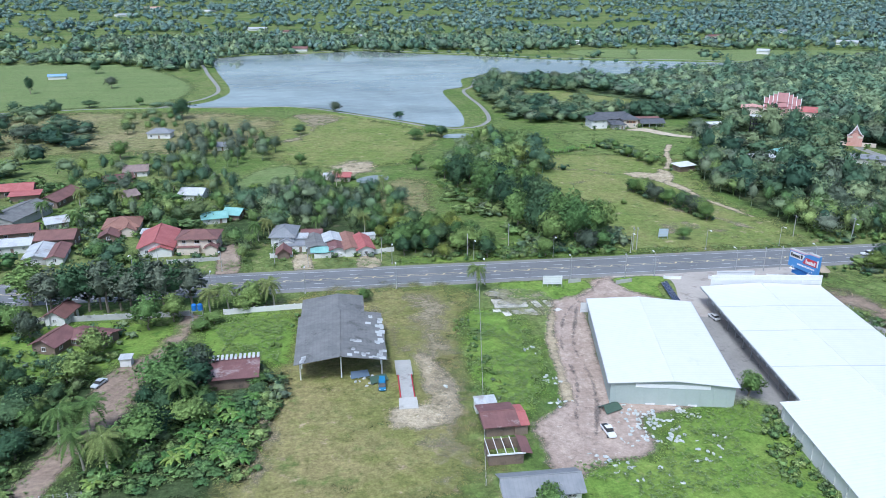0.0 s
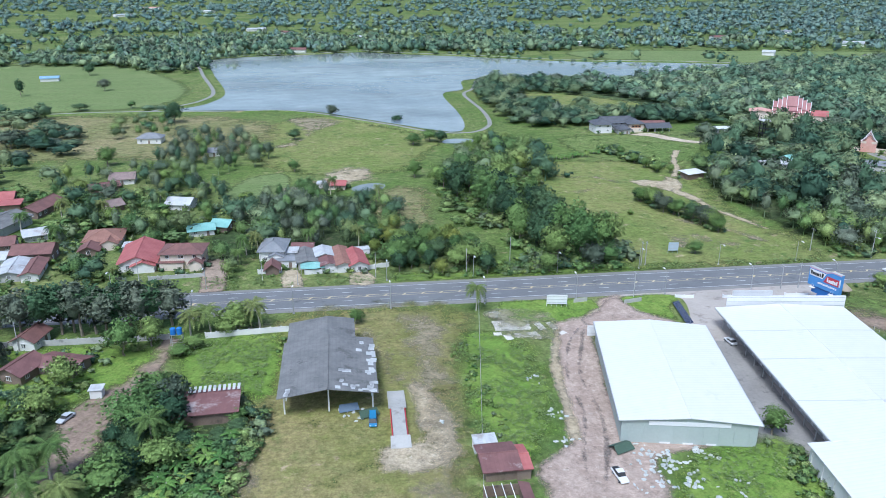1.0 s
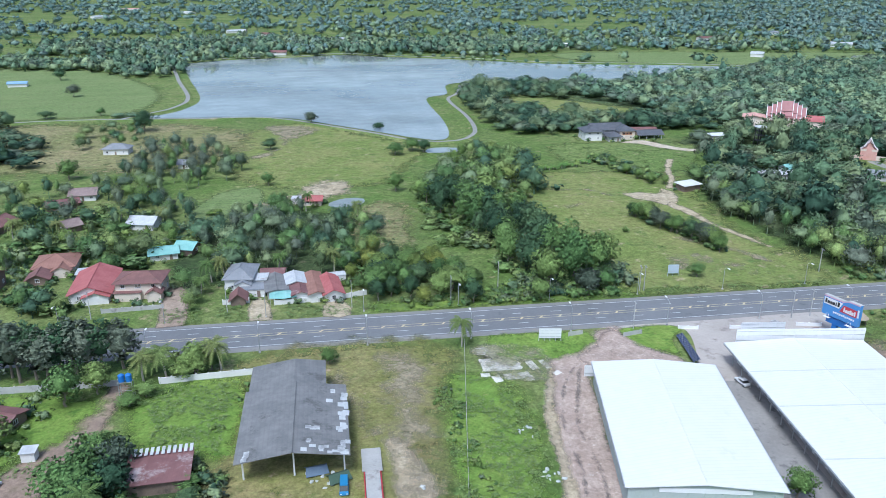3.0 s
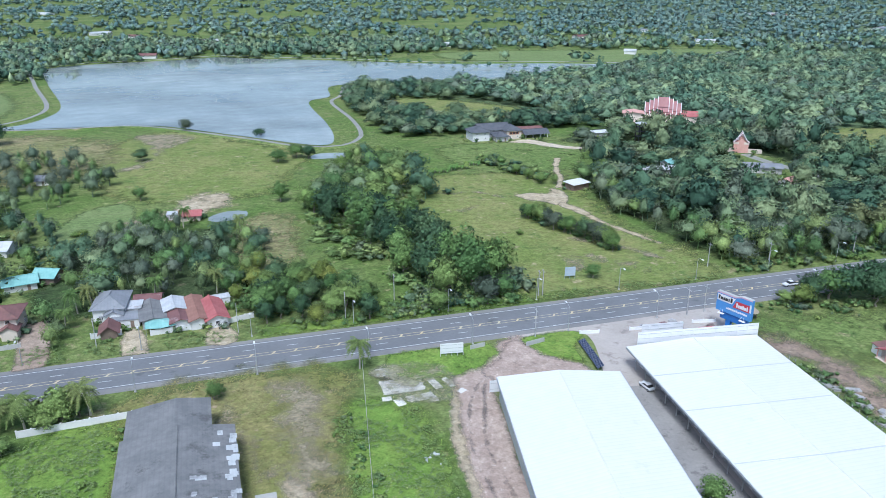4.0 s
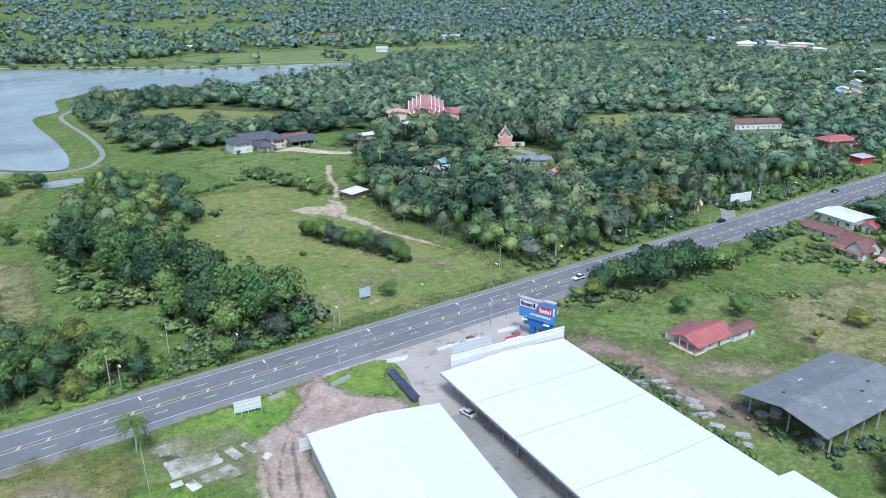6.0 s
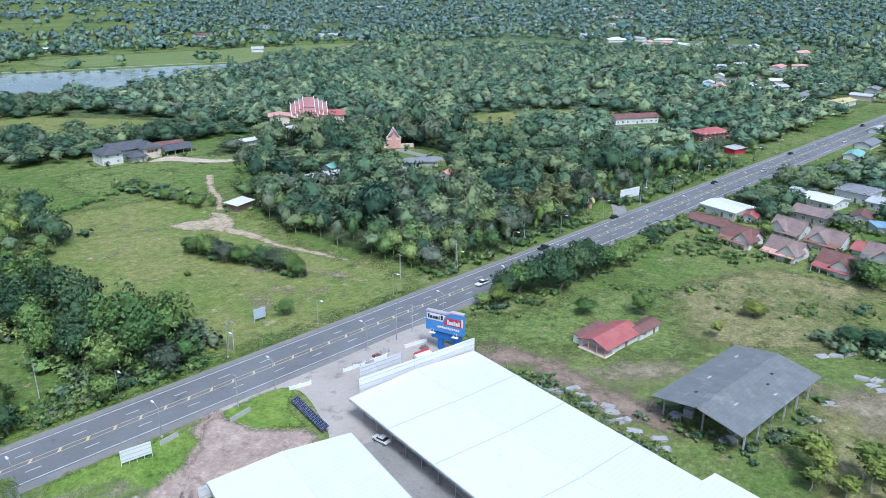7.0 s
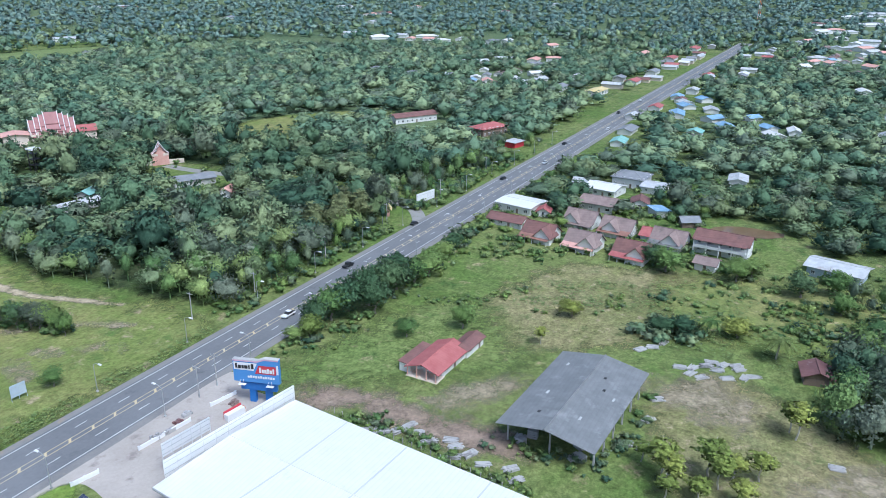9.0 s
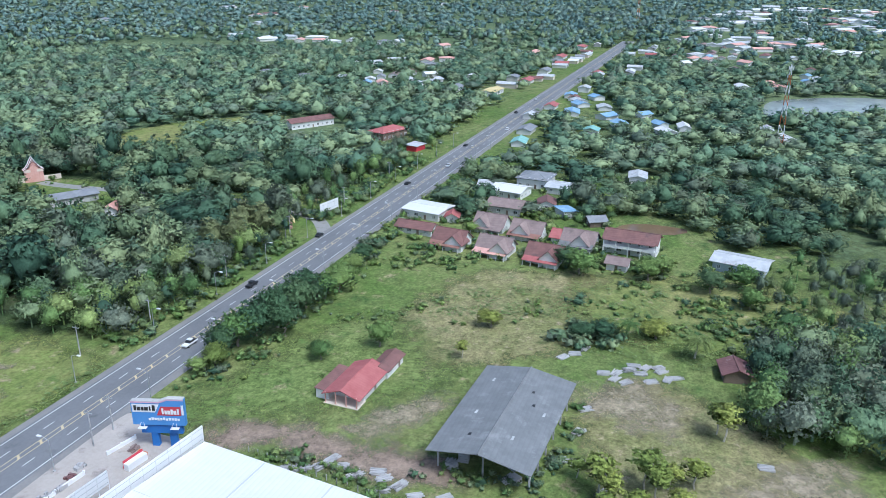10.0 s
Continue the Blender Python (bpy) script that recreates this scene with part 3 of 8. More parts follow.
ground_patch("grass_field", "dry grassland in strips towards the lake", [(-330, 215), (-200, 205), (-130, 215), (-120, 300), (-190, 345), (-330, 340)], M_DRY, 14, 8, step=12)
ground_patch("grass_field", "pale strips of grass in the open ground", [(-60, 62), (-40, 62), (-34, 118), (-48, 128), (-58, 100)], M_DRY, 6, 4)
ground_patch("weeds", "lush green weeds on the verge", [(-56, 7.5), (0, 7.5), (30, 8), (26, 12), (-20, 13), (-56, 14)], M_WEEDS, 2, 2)
ground_patch("weeds", "lush bright green weeds beside the fence", [(-41, -36), (-24, -38), (-24, -75), (-34, -95), (-42, -92), (-44, -70)], M_WEEDS, 5, 2)
ground_patch("weeds", "lush green weeds behind the hall", [(-30, -112), (-10, -112), (0, -100), (22, -96), (24, -130), (-20, -140), (-32, -125)], M_WEEDS, 4, 3)
ground_patch("sand", "pale scraped sand beside the ramp", [(-58, -60), (-52, -62), (-48, -85), (-52, -96), (-66, -96), (-66, -86), (-57, -86)], M_TRACKDIRT, 2.4, 2)
ground_patch("mud_track", "rutted grey-brown mud track with puddles", [(8, -15), (16, -15), (6, -24), (4, -31), (-3, -40), (-9, -74), (-10, -88), (8, -95), (-8, -98), (-10, -112), (-20, -114), (-32, -118), (-33, -98), (-24, -92), (-21, -72), (-16, -50), (-10, -30), (0, -24)], M_MUD, 1.8, 2)
for shift, wide, words in ((0.0, 1.0, "dark damp wheel rut in the mud track"), (-4.2, 0.8, "second damp wheel rut in the mud track")):
    ln = [(-3, -34), (-7, -44), (-12, -62), (-13.5, -80), (-17, -94), (-21, -108)]
    ground_patch("wheel_rut", words, [(x + shift * min(1, (i + 1) / 3) + 0.6 * math.sin(2.1 * i + shift), y) for i, (x, y) in enumerate(ln)] + [(x - wide + shift * min(1, (i + 1) / 3) + 0.6 * math.sin(2.1 * i + shift + 0.5), y) for i, (x, y) in list(enumerate(ln))[::-1]], M_WETMUD, 0.9, 1.0)
ground_patch("sand", "pale dry ridge beside the ruts", [(-10, -34), (-16, -54), (-19, -74), (-21, -90), (-24, -90), (-22, -72), (-18.5, -52), (-12, -34)], M_TRACKDIRT, 1.2, 1.5)
ground_patch("dirt", "scuffed bare ground near the lane of weeds", [(-95, -84), (-91, -86), (-93, -98), (-97, -104), (-99, -94)], M_THIN, 6, 3)
ground_patch("mud_track", "wide worn brown village lane", [(-123, -26), (-120, -28), (-121, -40), (-122, -50), (-127, -64), (-127, -76), (-129, -85), (-134, -98), (-138, -116), (-145, -116), (-140, -96), (-135.5, -84), (-136, -74), (-138, -66), (-133, -55), (-126, -40)], M_REDDIRT, 1.6, 1.5)
ground_patch("weeds", "lush tall grass beside the hangar", [(-117, -44), (-114, -32), (-91, -27), (-90, -60), (-94, -65), (-99, -60), (-113, -56)], M_WEEDS, 4, 2)
ground_patch("weeds", "lush green strip before the white hall", [(14, -15.5), (30, -14.5), (33.5, -17), (27, -25), (26, -34), (20, -29), (15, -26)], M_WEEDS, 1.2, 1)
ground_patch("weeds", "lush green strip round the notice board", [(-24, -14.5), (-7, -14.2), (6, -15.5), (6, -22), (1, -26), (-8, -30), (-24, -28)], M_WEEDS, 2, 1)
ground_patch("sand", "pale crumbled concrete and grit round the old floor slabs", [(-31, -19), (-13, -19), (-9, -30), (-12, -42), (-20, -42), (-31, -37)], M_GRIT, 2.4, 2)
ground_patch("mud_track", "rutted mud gateway before the white hall", [(-2, -30), (5, -24), (9, -17), (13.5, -15.5), (15.5, -26), (21, -31), (25, -38), (20, -41), (2, -40)], M_MUD, 1.8, 1)
ground_patch("weeds", "rank green growth round the old sheds", [(-172, -30), (-127, -32), (-127, -48), (-135, -56), (-141, -64), (-174, -58)], M_WEEDS, 4, 2)
ground_patch("weeds", "rank tufted grass beyond the slab piles", [(178, -100), (205, -108), (214, -165), (190, -180), (168, -160), (160, -132)], M_MOWN, 10, 3)
ground_patch("dirt", "tan bare spots across the olive lot", [(-60, -20), (-42, -20), (-44, -60), (-48, -110), (-60, -118), (-58, -70)], M_THIN, 9, 3)
ground_patch("dirt", "tan worn strip by the banana plants", [(-97, -78), (-92, -76), (-90, -100), (-93, -116), (-99, -112)], M_THIN, 5, 3)
ground_patch("dirt", "tan worn ground between the red house and the shed", [(86, -56), (112, -72), (120, -84), (104, -84), (90, -72)], M_THIN, 6, 3)
ground_patch("sand", "pale building-site sand by a small pond", [(-103, 131), (-86, 142), (-74, 166), (-60, 168), (-58, 146), (-66, 138), (-88, 128)], M_TRACKDIRT, 6, 5)
ground_patch("sand", "pale scraped earth where the tracks meet", [(70, 124), (78, 126), (86, 122), (92, 131), (96, 126), (94, 116), (89, 106), (82, 104), (78, 110), (72, 116)], M_TRACKDIRT, 1.8, 2.5)
ground_patch("dirt_track", "pale two-wheel track towards the villa", [(92, 128), (96, 134), (104, 150), (108, 162), (114, 176), (122, 190), (125, 188), (117, 174), (111, 160), (107, 148), (98, 130)], M_TRACKDIRT, 1.4, 1.2)
ground_patch("dirt_track", "bare sandy track along the wood's edge", [(86, 108), (90, 98), (91, 86), (91, 74), (95, 62), (99, 44), (97, 44), (92, 60), (88, 72), (86, 86), (83, 100)], M_TRACKDIRT, 1.6, 1.5)
ground_patch("dirt", "reddish worn earth in the mown field", [(50, 36), (58, 44), (64, 40), (60, 28), (52, 24)], M_THIN, 5, 2)
ground_patch("dirt", "tan mowing lines across the field", [(70, 62), (84, 46), (92, 30), (88, 28), (78, 44), (66, 58)], M_THIN, 3, 2)
ground_patch("dirt_track", "faint worn track in the mown field", [(26, 150), (40, 138), (56, 136), (66, 122), (64, 119), (52, 133), (38, 134), (26, 145)], M_THIN, 2.5, 2)
ground_patch("dirt", "thin bare spots in the mown field", [(34, 108), (40, 113), (48, 113), (44, 106), (37, 101)], M_THIN, 4, 2)
ground_patch("dirt", "thin bare spots near the hedgerow", [(60, 40), (68, 44), (76, 30), (88, 20), (80, 17), (66, 26)], M_THIN, 7, 2)
ground_patch("dirt", "thin scuffed earth beside the drain", [(-72, -24), (-66, -26), (-60, -46), (-54, -60), (-60, -62), (-68, -46)], M_THIN, 5, 3)
ground_patch("dirt", "thin worn earth behind the grey shed", [(122, -100), (138, -112), (140, -132), (124, -140), (112, -132), (116, -112)], M_THIN, 8, 3)
ground_patch("dirt", "brown bare earth between the trees", [(96, -140), (112, -150), (124, -168), (106, -175), (92, -158)], M_THIN, 7, 3)
ground_patch("dirt", "bare dirt drive up to the houses", [(-121, 36), (-116, 36), (-112, 6), (-119, 6)], M_DIRT, 1.2, 1)
ground_patch("dirt", "concrete-edged drive up to the compound", [(-93, 24), (-89, 24), (-86, 6), (-93, 6)], M_TRACKDIRT, 1.0, 0.6)
ground_patch("dirt", "sandy gateway in the verge", [(-70, 18), (-65, 18), (-62, 6), (-71, 6)], M_TRACKDIRT, 1.0, 0.6)
ground_patch("grey_drive", "grey driveway curving to the villa", [(112, 236), (122, 232), (134, 214), (150, 206), (170, 205), (170, 210), (152, 211), (140, 218), (128, 240)], M_SAND, 1.4, 1)
ground_patch("dirt", "worn bank of scraped earth near the lake", [(-119, 224), (-96, 262), (-112, 318), (-90, 326), (-70, 305), (-88, 270), (-100, 226)], M_THIN, 6, 5)
flat_sheet("pond", "small pale green pond on a building site", [(-66, 122), (-54, 124), (-52, 134), (-60, 136), (-68, 129)], 0.15, M_LAKE, "pond", 3)
flat_sheet("pond", "small pond below the lake dike", [(-10, 226), (8, 226), (10, 236), (-6, 238)], 0.15, M_LAKE, "pond", 3)
flat_sheet("pond", "muddy brown village pond", [(256, -104), (266, -104), (272, -114), (270, -130), (262, -126)], 0.15, M_BROWNWATER, "pond", 3)
flat_sheet("pond", "wide far pond among trees", [(562, -178), (600, -172), (650, -185), (690, -240), (685, -280), (610, -262), (575, -215)], 0.15, M_LAKE, "pond", 6)


# ---- halls and sheds ----
def gable_roof(bm, lx, ly, eave, ridge, over, thick=0.18, mat=0, x0=None, x1=None):
    """Two slopes with the ridge along x."""
    a, b = (-lx / 2 - over if x0 is None else x0), (lx / 2 + over if x1 is None else x1)
    drop = (ridge - eave) * over / (ly / 2)
    for s in (-1, 1):
        slab(bm, [(a, 0, ridge), (b, 0, ridge), (b, s * (ly / 2 + over), eave - drop), (a, s * (ly / 2 + over), eave - drop)], thick, mat)


def gable_walls(bm, lx, ly, eave, ridge, t=0.2, mat=0):
    """Four walls with gables at both ends of the ridge along x."""
    for s in (-1, 1):
        box(bm, 0, s * (ly / 2 - t / 2), 0, lx, t, eave, mat=mat)
        xs = (s * lx / 2, s * (lx / 2 - t))
        ring = [(-ly / 2 + t, 0), (ly / 2 - t, 0), (ly / 2 - t, eave), (0, ridge - 0.2), (-ly / 2 + t, eave)]
        va, vb = ([bm.verts.new((x, y, z)) for y, z in ring] for x in xs)
        fs = [bm.faces.new(va), bm.faces.new(vb[::-1])] + [bm.faces.new((va[i], vb[i], vb[(i + 1) % 5], va[(i + 1) % 5])) for i in range(5)]
        for f in fs:
            f.material_index = mat
        bmesh.ops.recalc_face_normals(bm, faces=fs)


def window_mesh(w, h):
    bm = bmesh.new()
    box(bm, 0, 0.02, -h / 2, w, 0.04, h)
    pane = bm_mesh("pane", bm, M_DARK)
    bm = bmesh.new()
    for x, z, sx, sz in ((0, h / 2 - 0.05, w + 0.2, 0.1), (0, -h / 2 - 0.05, w + 0.3, 0.12), (-w / 2, -h / 2, 0.1, h), (w / 2, -h / 2, 0.1, h), (0, -h / 2, 0.07, h)):
        box(bm, x, -0.03, z, sx, 0.14, sz)
    return bm_mesh("window", bm, M_WHITE), pane


W_SMALL, W_WIDE = window_mesh(1.2, 1.2), window_mesh(1.8, 1.3)


def window(parent, meshes, m):
    ob = part("window", meshes[0], None, parent, "", m)
    part("pane", meshes[1], None, ob)


def door_mesh(w, h, mat):
    bm = bmesh.new()
    box(bm, 0, 0, 0, w, 0.12, h)
    for z in (0.25, h * 0.55):
        box(bm, 0, -0.05, z, w * 0.7, 0.06, h * 0.33)
    return bm_mesh("door", bm, mat)


D_WOOD, D_GREY = door_mesh(1.0, 2.1, M_WOODWALL), door_mesh(1.1, 2.1, M_GREYWALL)


FOOT = [(6, -71, 30, 0.0), (50, -74, 40, 0.0), (42, -138, 40, 0.0), (-77, -57, 24, 0.0), (103, -99, 22, 0.0), (244, 272, 20, 0.04), (233, 172, 7, 0.1), (228, 150, 9, 0.05), (193, 217, 5, 0.06), (-60, 130, 9, 0.08)]


def house(x, y, lx, ly, rz, eave, rise, roof, wall, label, kind="gable", over=0.8, category="house", group="", openings=True, base=0.0, clear=0.028):
    """A house with the ridge along its own x axis; kind is gable, hip or shed."""
    ob = thing("house", label, category, pose(x, y, base, 0, 0, rz), group)
    FOOT.append((x, y, math.hypot(lx, ly) / 2, clear))
    ridge = eave + rise
    bm = bmesh.new()
    if kind == "gable":
        gable_walls(bm, lx, ly, eave, ridge)
    else:
        for s in (-1, 1):
            box(bm, 0, s * (ly / 2 - 0.1), 0, lx, 0.2, eave)
            box(bm, s * (lx / 2 - 0.1), 0, 0, 0.2, ly - 0.4, eave)
    part("wall", bm, wall, ob)
    bm = bmesh.new()
    if kind == "gable":
        gable_roof(bm, lx, ly, eave, ridge, over)
    elif kind == "shed":
        slab(bm, [(-lx / 2 - over, -ly / 2 - over, eave + 0.1), (lx / 2 + over, -ly / 2 - over, eave + 0.1), (lx / 2 + over, ly / 2 + over, ridge), (-lx / 2 - over, ly / 2 + over, ridge)], 0.14)
    else:
        k, e = max(lx / 2 - ly / 2, 0.05), eave - 0.1
        c = [(sx * (lx / 2 + over), sy * (ly / 2 + over), e) for sx, sy in ((-1, -1), (1, -1), (1, 1), (-1, 1))]
        r0, r1 = (-k, 0, ridge), (k, 0, ridge)
        for pts in ((c[0], c[1], r1, r0), (c[2], c[3], r0, r1), (c[1], c[2], r1), (c[3], c[0], r0)):
            slab(bm, list(pts), 0.16)
    rf = part("roof", bm, roof, ob)
    if kind != "shed":
        bm = bmesh.new()
        k = lx / 2 + over if kind == "gable" else max(lx / 2 - ly / 2, 0.05)
        tube(bm, (-k, 0, ridge + 0.02), (k, 0, ridge + 0.02), 0.16, 0.16, 6)
        if kind == "hip":
            for sx in (-1, 1):
                for sy in (-1, 1):
                    tube(bm, (sx * k, 0, ridge), (sx * (lx / 2 + over), sy * (ly / 2 + over), eave - 0.08), 0.13, 0.13, 5)
        part("ridge_cap", bm, roof, rf)
    if openings:
        floors = 2 if eave > 4.6 else 1
        for fl in range(floors):
            z = 1.7 + fl * 2.9
            for s, turn in ((-1, 0), (1, 180)):
                n = max(1, int(lx / 3.6))
                for i in range(n):
                    px = (i + 0.5) * lx / n - lx / 2
                    if fl == 0 and i == n // 2 and s < 0:
                        part("door", D_WOOD, None, ob, "", pose(px, s * (ly / 2 + 0.01), 0.0))
                    else:
                        window(ob, W_WIDE if i % 2 else W_SMALL, pose(px, s * (ly / 2 + 0.0), z, 0, 0, turn))
                m = max(1, int(ly / 4.2))
                for i in range(m):
                    py = (i + 0.5) * ly / m - ly / 2
                    window(ob, W_SMALL, pose(s * lx / 2, py, z, 0, 0, 90 + turn + 180))
    return ob


def open_hall(name, label, x, y, lx, ly, rz, eave, ridge, roof, bays, post, over=(1.0, 1.0)):
    """A roofed hall without walls: ridge along x, posts down both sides and at the ends, trusses."""
    ob = thing(name, label, "open shed", pose(x, y, 0, 0, 0, rz))
    bm = bmesh.new()
    gable_roof(bm, lx, ly, eave, ridge, 0.9, 0.14)
    rf = part("roof", bm, roof, ob)
    bm = bmesh.new()
    tube(bm, (-lx / 2 - 0.9, 0, ridge + 0.03), (lx / 2 + 0.9, 0, ridge + 0.03), 0.22, 0.22, 6)
    part("ridge_cap", bm, roof, rf)
    bm = bmesh.new()
    box(bm, 0, 0, 0, 0.34, 0.34, eave - 0.2)
    post_me = bm_mesh("post", bm, post)
    bm = bmesh.new()
    box(bm, 0, 0, 0, 0.34, 0.34, ridge - 0.3)
    mid_me = bm_mesh("post", bm, post)
    bm = bmesh.new()
    tube(bm, (0, -ly / 2 + 0.3, eave - 0.35), (0, ly / 2 - 0.3, eave - 0.35), 0.08, 0.08, 6)
    for s in (-1, 1):
        tube(bm, (0, s * (ly / 2 - 0.3), eave - 0.3), (0, 0, ridge - 0.3), 0.08, 0.08, 6)
        for k in (1, 2, 3):
            tube(bm, (0, s * ly * k / 8, eave - 0.35), (0, s * ly * k / 8, ridge - 0.3 - (ridge - eave) * k / 4), 0.05, 0.05, 5)
    truss_me = bm_mesh("truss", bm, M_STEEL)
    for i in range(bays + 1):
        px = -lx / 2 + over[0] + (lx - sum(over)) * i / bays
        for s in (-1, 1):
            part("post", post_me, None, ob, "", pose(px, s * (ly / 2 - 0.4), 0))
        part("truss", truss_me, None, ob, "", pose(px, 0, 0))
        if i in (0, bays):
            part("post", mid_me, None, ob, "", pose(px, 0, 0))
    return ob


# white hall, gable to the south-south-west
hall_a = thing("warehouse", "long warehouse with a bright white metal roof and grey-green walls", "warehouse", pose(6.0, -70.9, 0, 0, 0, 78.2))
bm = bmesh.new()
gable_walls(bm, 48.6, 29.2, 5.6, 6.7)
part("wall", bm, M_GREENWALL, hall_a)
bm = bmesh.new()
gable_roof(bm, 48.6, 29.2, 6.0, 7.1, 0.7)
hr = part("roof", bm, M_WHITEROOF, hall_a)
for s in (-1, 1):
    bm = bmesh.new()
    box(bm, s * 24.36, 0, 4.7, 0.14, 17.5, 0.95)
    part("fascia", bm, M_WHITE, hall_a, "white band across the gable wall")
bm = bmesh.new()
for s in (-1, 1):
    box(bm, 0, s * 15.42, 5.72, 50.0, 0.18, 0.18)
part("gutter", bm, M_STEEL, hr)
bm = bmesh.new()
tube(bm, (-25, 0, 7.12), (25, 0, 7.12), 0.1, 0.1, 6)
part("ridge_cap", bm, M_WHITEROOF, hr)
for i in range(9):
    bm = bmesh.new()
    box(bm, -24.36, -13 + 3.25 * i, 0, 0.12, 0.25, 4.6)
    part("pilaster", bm, M_GREENWALL, hall_a)
for i in range(3):
    bm = bmesh.new()
    box(bm, -24.38, -5 + 5 * i, 0, 0.1, 2.2, 0.5)
    part("plinth", bm, M_WHITE, hall_a)

# larger white hall beside it and its southern extension
hall_b = thing("warehouse", "huge building-supply hall with a bright white metal roof", "warehouse", pose(49.6, -73.7, 0, 0, 0, 83.5))
bm = bmesh.new()
gable_walls(bm, 66.0, 30.0, 4.9, 6.3)
part("wall", bm, M_WHITEWALL, hall_b)
bm = bmesh.new()
gable_roof(bm, 66.0, 36.2, 5.7, 6.7, 0.8)
hr = part("roof", bm, M_WHITEROOF, hall_b)
bm = bmesh.new()
tube(bm, (-33.6, 0, 6.72), (33.6, 0, 6.72), 0.14, 0.14, 6)
part("ridge_cap", bm, M_WHITEROOF, hr)
M_SEAM = surface("seam", (0.50, 0.51, 0.50), (0.58, 0.59, 0.58), 0.6)
for k in (-18.0, 2.0, 18.0):
    for s in (-1, 1):
        bm = bmesh.new()
        slab(bm, [(k - 0.16 - 1.6, 0, 6.76), (k + 0.16 - 1.6, 0, 6.76), (k + 0.16, s * 18.6, 5.74), (k - 0.16, s * 18.6, 5.74)], 0.05)
        part("sheet_seam", bm, M_SEAM, hr, "grey lapped seam across the roof")
bm = bmesh.new()
for s in (-1, 1):
    box(bm, 0, s * 18.95, 5.2, 67.4, 0.2, 0.22)
part("gutter", bm, M_STEEL, hr)
for i in range(12):
    bm = bmesh.new()
    box(bm, 31 - 5.6 * i, 17.0, 0, 0.18, 0.18, 5.4)
    part("post", bm, M_GREYWALL, hall_b)
    bm = bmesh.new()
    box(bm, 28.2 - 5.6 * i, 15.08, 0.1, 4.4, 0.1, 3.6)
    part("shutter", bm, M_GREYWALL, hall_b, "grey roller shutter")
hall_c = thing("warehouse", "white-roofed warehouse extension with a white side wall", "warehouse", pose(42.2, -138.5, 0, 0, 0, 83.5))
bm = bmesh.new()
gable_walls(bm, 62.0, 46.0, 4.6, 6.2)
part("wall", bm, M_WHITEWALL, hall_c)
bm = bmesh.new()
gable_roof(bm, 62.0, 46.0, 5.25, 6.78, 0.6)
part("roof", bm, M_WHITEROOF, hall_c)
for i in range(14):
    bm = bmesh.new()
    box(bm, 30 - 4.6 * i, 23.08, 0, 0.3, 0.2, 4.0)
    part("pilaster", bm, M_WHITEWALL, hall_c)

# old hall with grey sheets on the west lot
hang = open_hall("open_hangar", "open hangar with a dark grey patched fibre-sheet roof", -77.0, -60.2, 26.5, 21.4, 90, 6.3, 7.9, M_GREYROOF, 4, M_WHITEWALL, (2.5, 0.5))
bm = bmesh.new()
slab(bm, [(13, 10.9, 6.2), (26.0, 10.9, 6.2), (26.0, 0.5, 7.8), (13, 0.5, 7.8)], 0.14)
slab(bm, [(13, 0.5, 7.8), (26.0, 0.5, 7.8), (26.0, -6.9, 6.7), (13, -6.9, 6.7)], 0.14)
part("roof_extension", bm, M_GREYROOF, hang, "", None)
for k in range(46):
    rnd = random.Random(k * 7 + 3)
    u = rnd.choice((-13.6, -12.9, -12.0)) + rnd.random() * 1.2 if k < 12 else rnd.uniform(-13.4, 12)
    v = -rnd.uniform(1.0, 11.0) if k < 12 else -(11.3 - abs(rnd.gauss(0, 1.4)))
    if k > 40:
        u, v = rnd.uniform(-10, 2), -rnd.uniform(2.5, 5)
    if k in (5, 6, 7):
        u, v = -13.3 + 0.9 * (k - 5), 10.6 - 0.2 * k
    zz = 7.9 - 1.6 * abs(v) / 10.7
    bm = bmesh.new()
    slab(bm, [(-0.8, -0.6, 0.0), (0.8, -0.6, 0.0), (0.8, 0.6, 0.0), (-0.8, 0.6, 0.0)], 0.03)
    tilt = math.degrees(math.atan(1.6 / 10.7)) * (1 if v < 0 else -1)
    part("roof_sheet", bm, M_PATCH, hang, "pale replacement roof sheet", pose(u, v, zz + 0.07, tilt, 0, rnd.uniform(-2, 2)) @ Matrix.Diagonal((rnd.uniform(0.5, 1.2), rnd.uniform(0.7, 1.3), 1, 1)))

# newer grey shed on the east lot
shed_e = open_hall("open_shed", "large open shed with a slate-grey sheet roof", 103.2, -98.6, 36.6, 20.6, -3.0, 6.3, 8.1, M_SLATE, 5, M_POSTC, (3.0, 2.0))
for px, py, s in ((-12, 4.2, 1), (4, -5, 1), (9, -3.5, 1)):
    bm = bmesh.new()
    zz = 8.1 - 1.8 * abs(py) / 10.3 + 0.02
    slab(bm, [(px - 0.5, py - 0.35, zz + 0.06), (px + 0.5, py - 0.3, zz + 0.06), (px + 0.45, py + 0.3, zz + 0.06), (px - 0.5, py + 0.35, zz + 0.06)], 0.02)
    # The roof is unbroken here: a near-black plate paints the hole's shade.
    part("hole", bm, M_DARK, shed_e, "near-black plate painting the shade inside a roof hole")
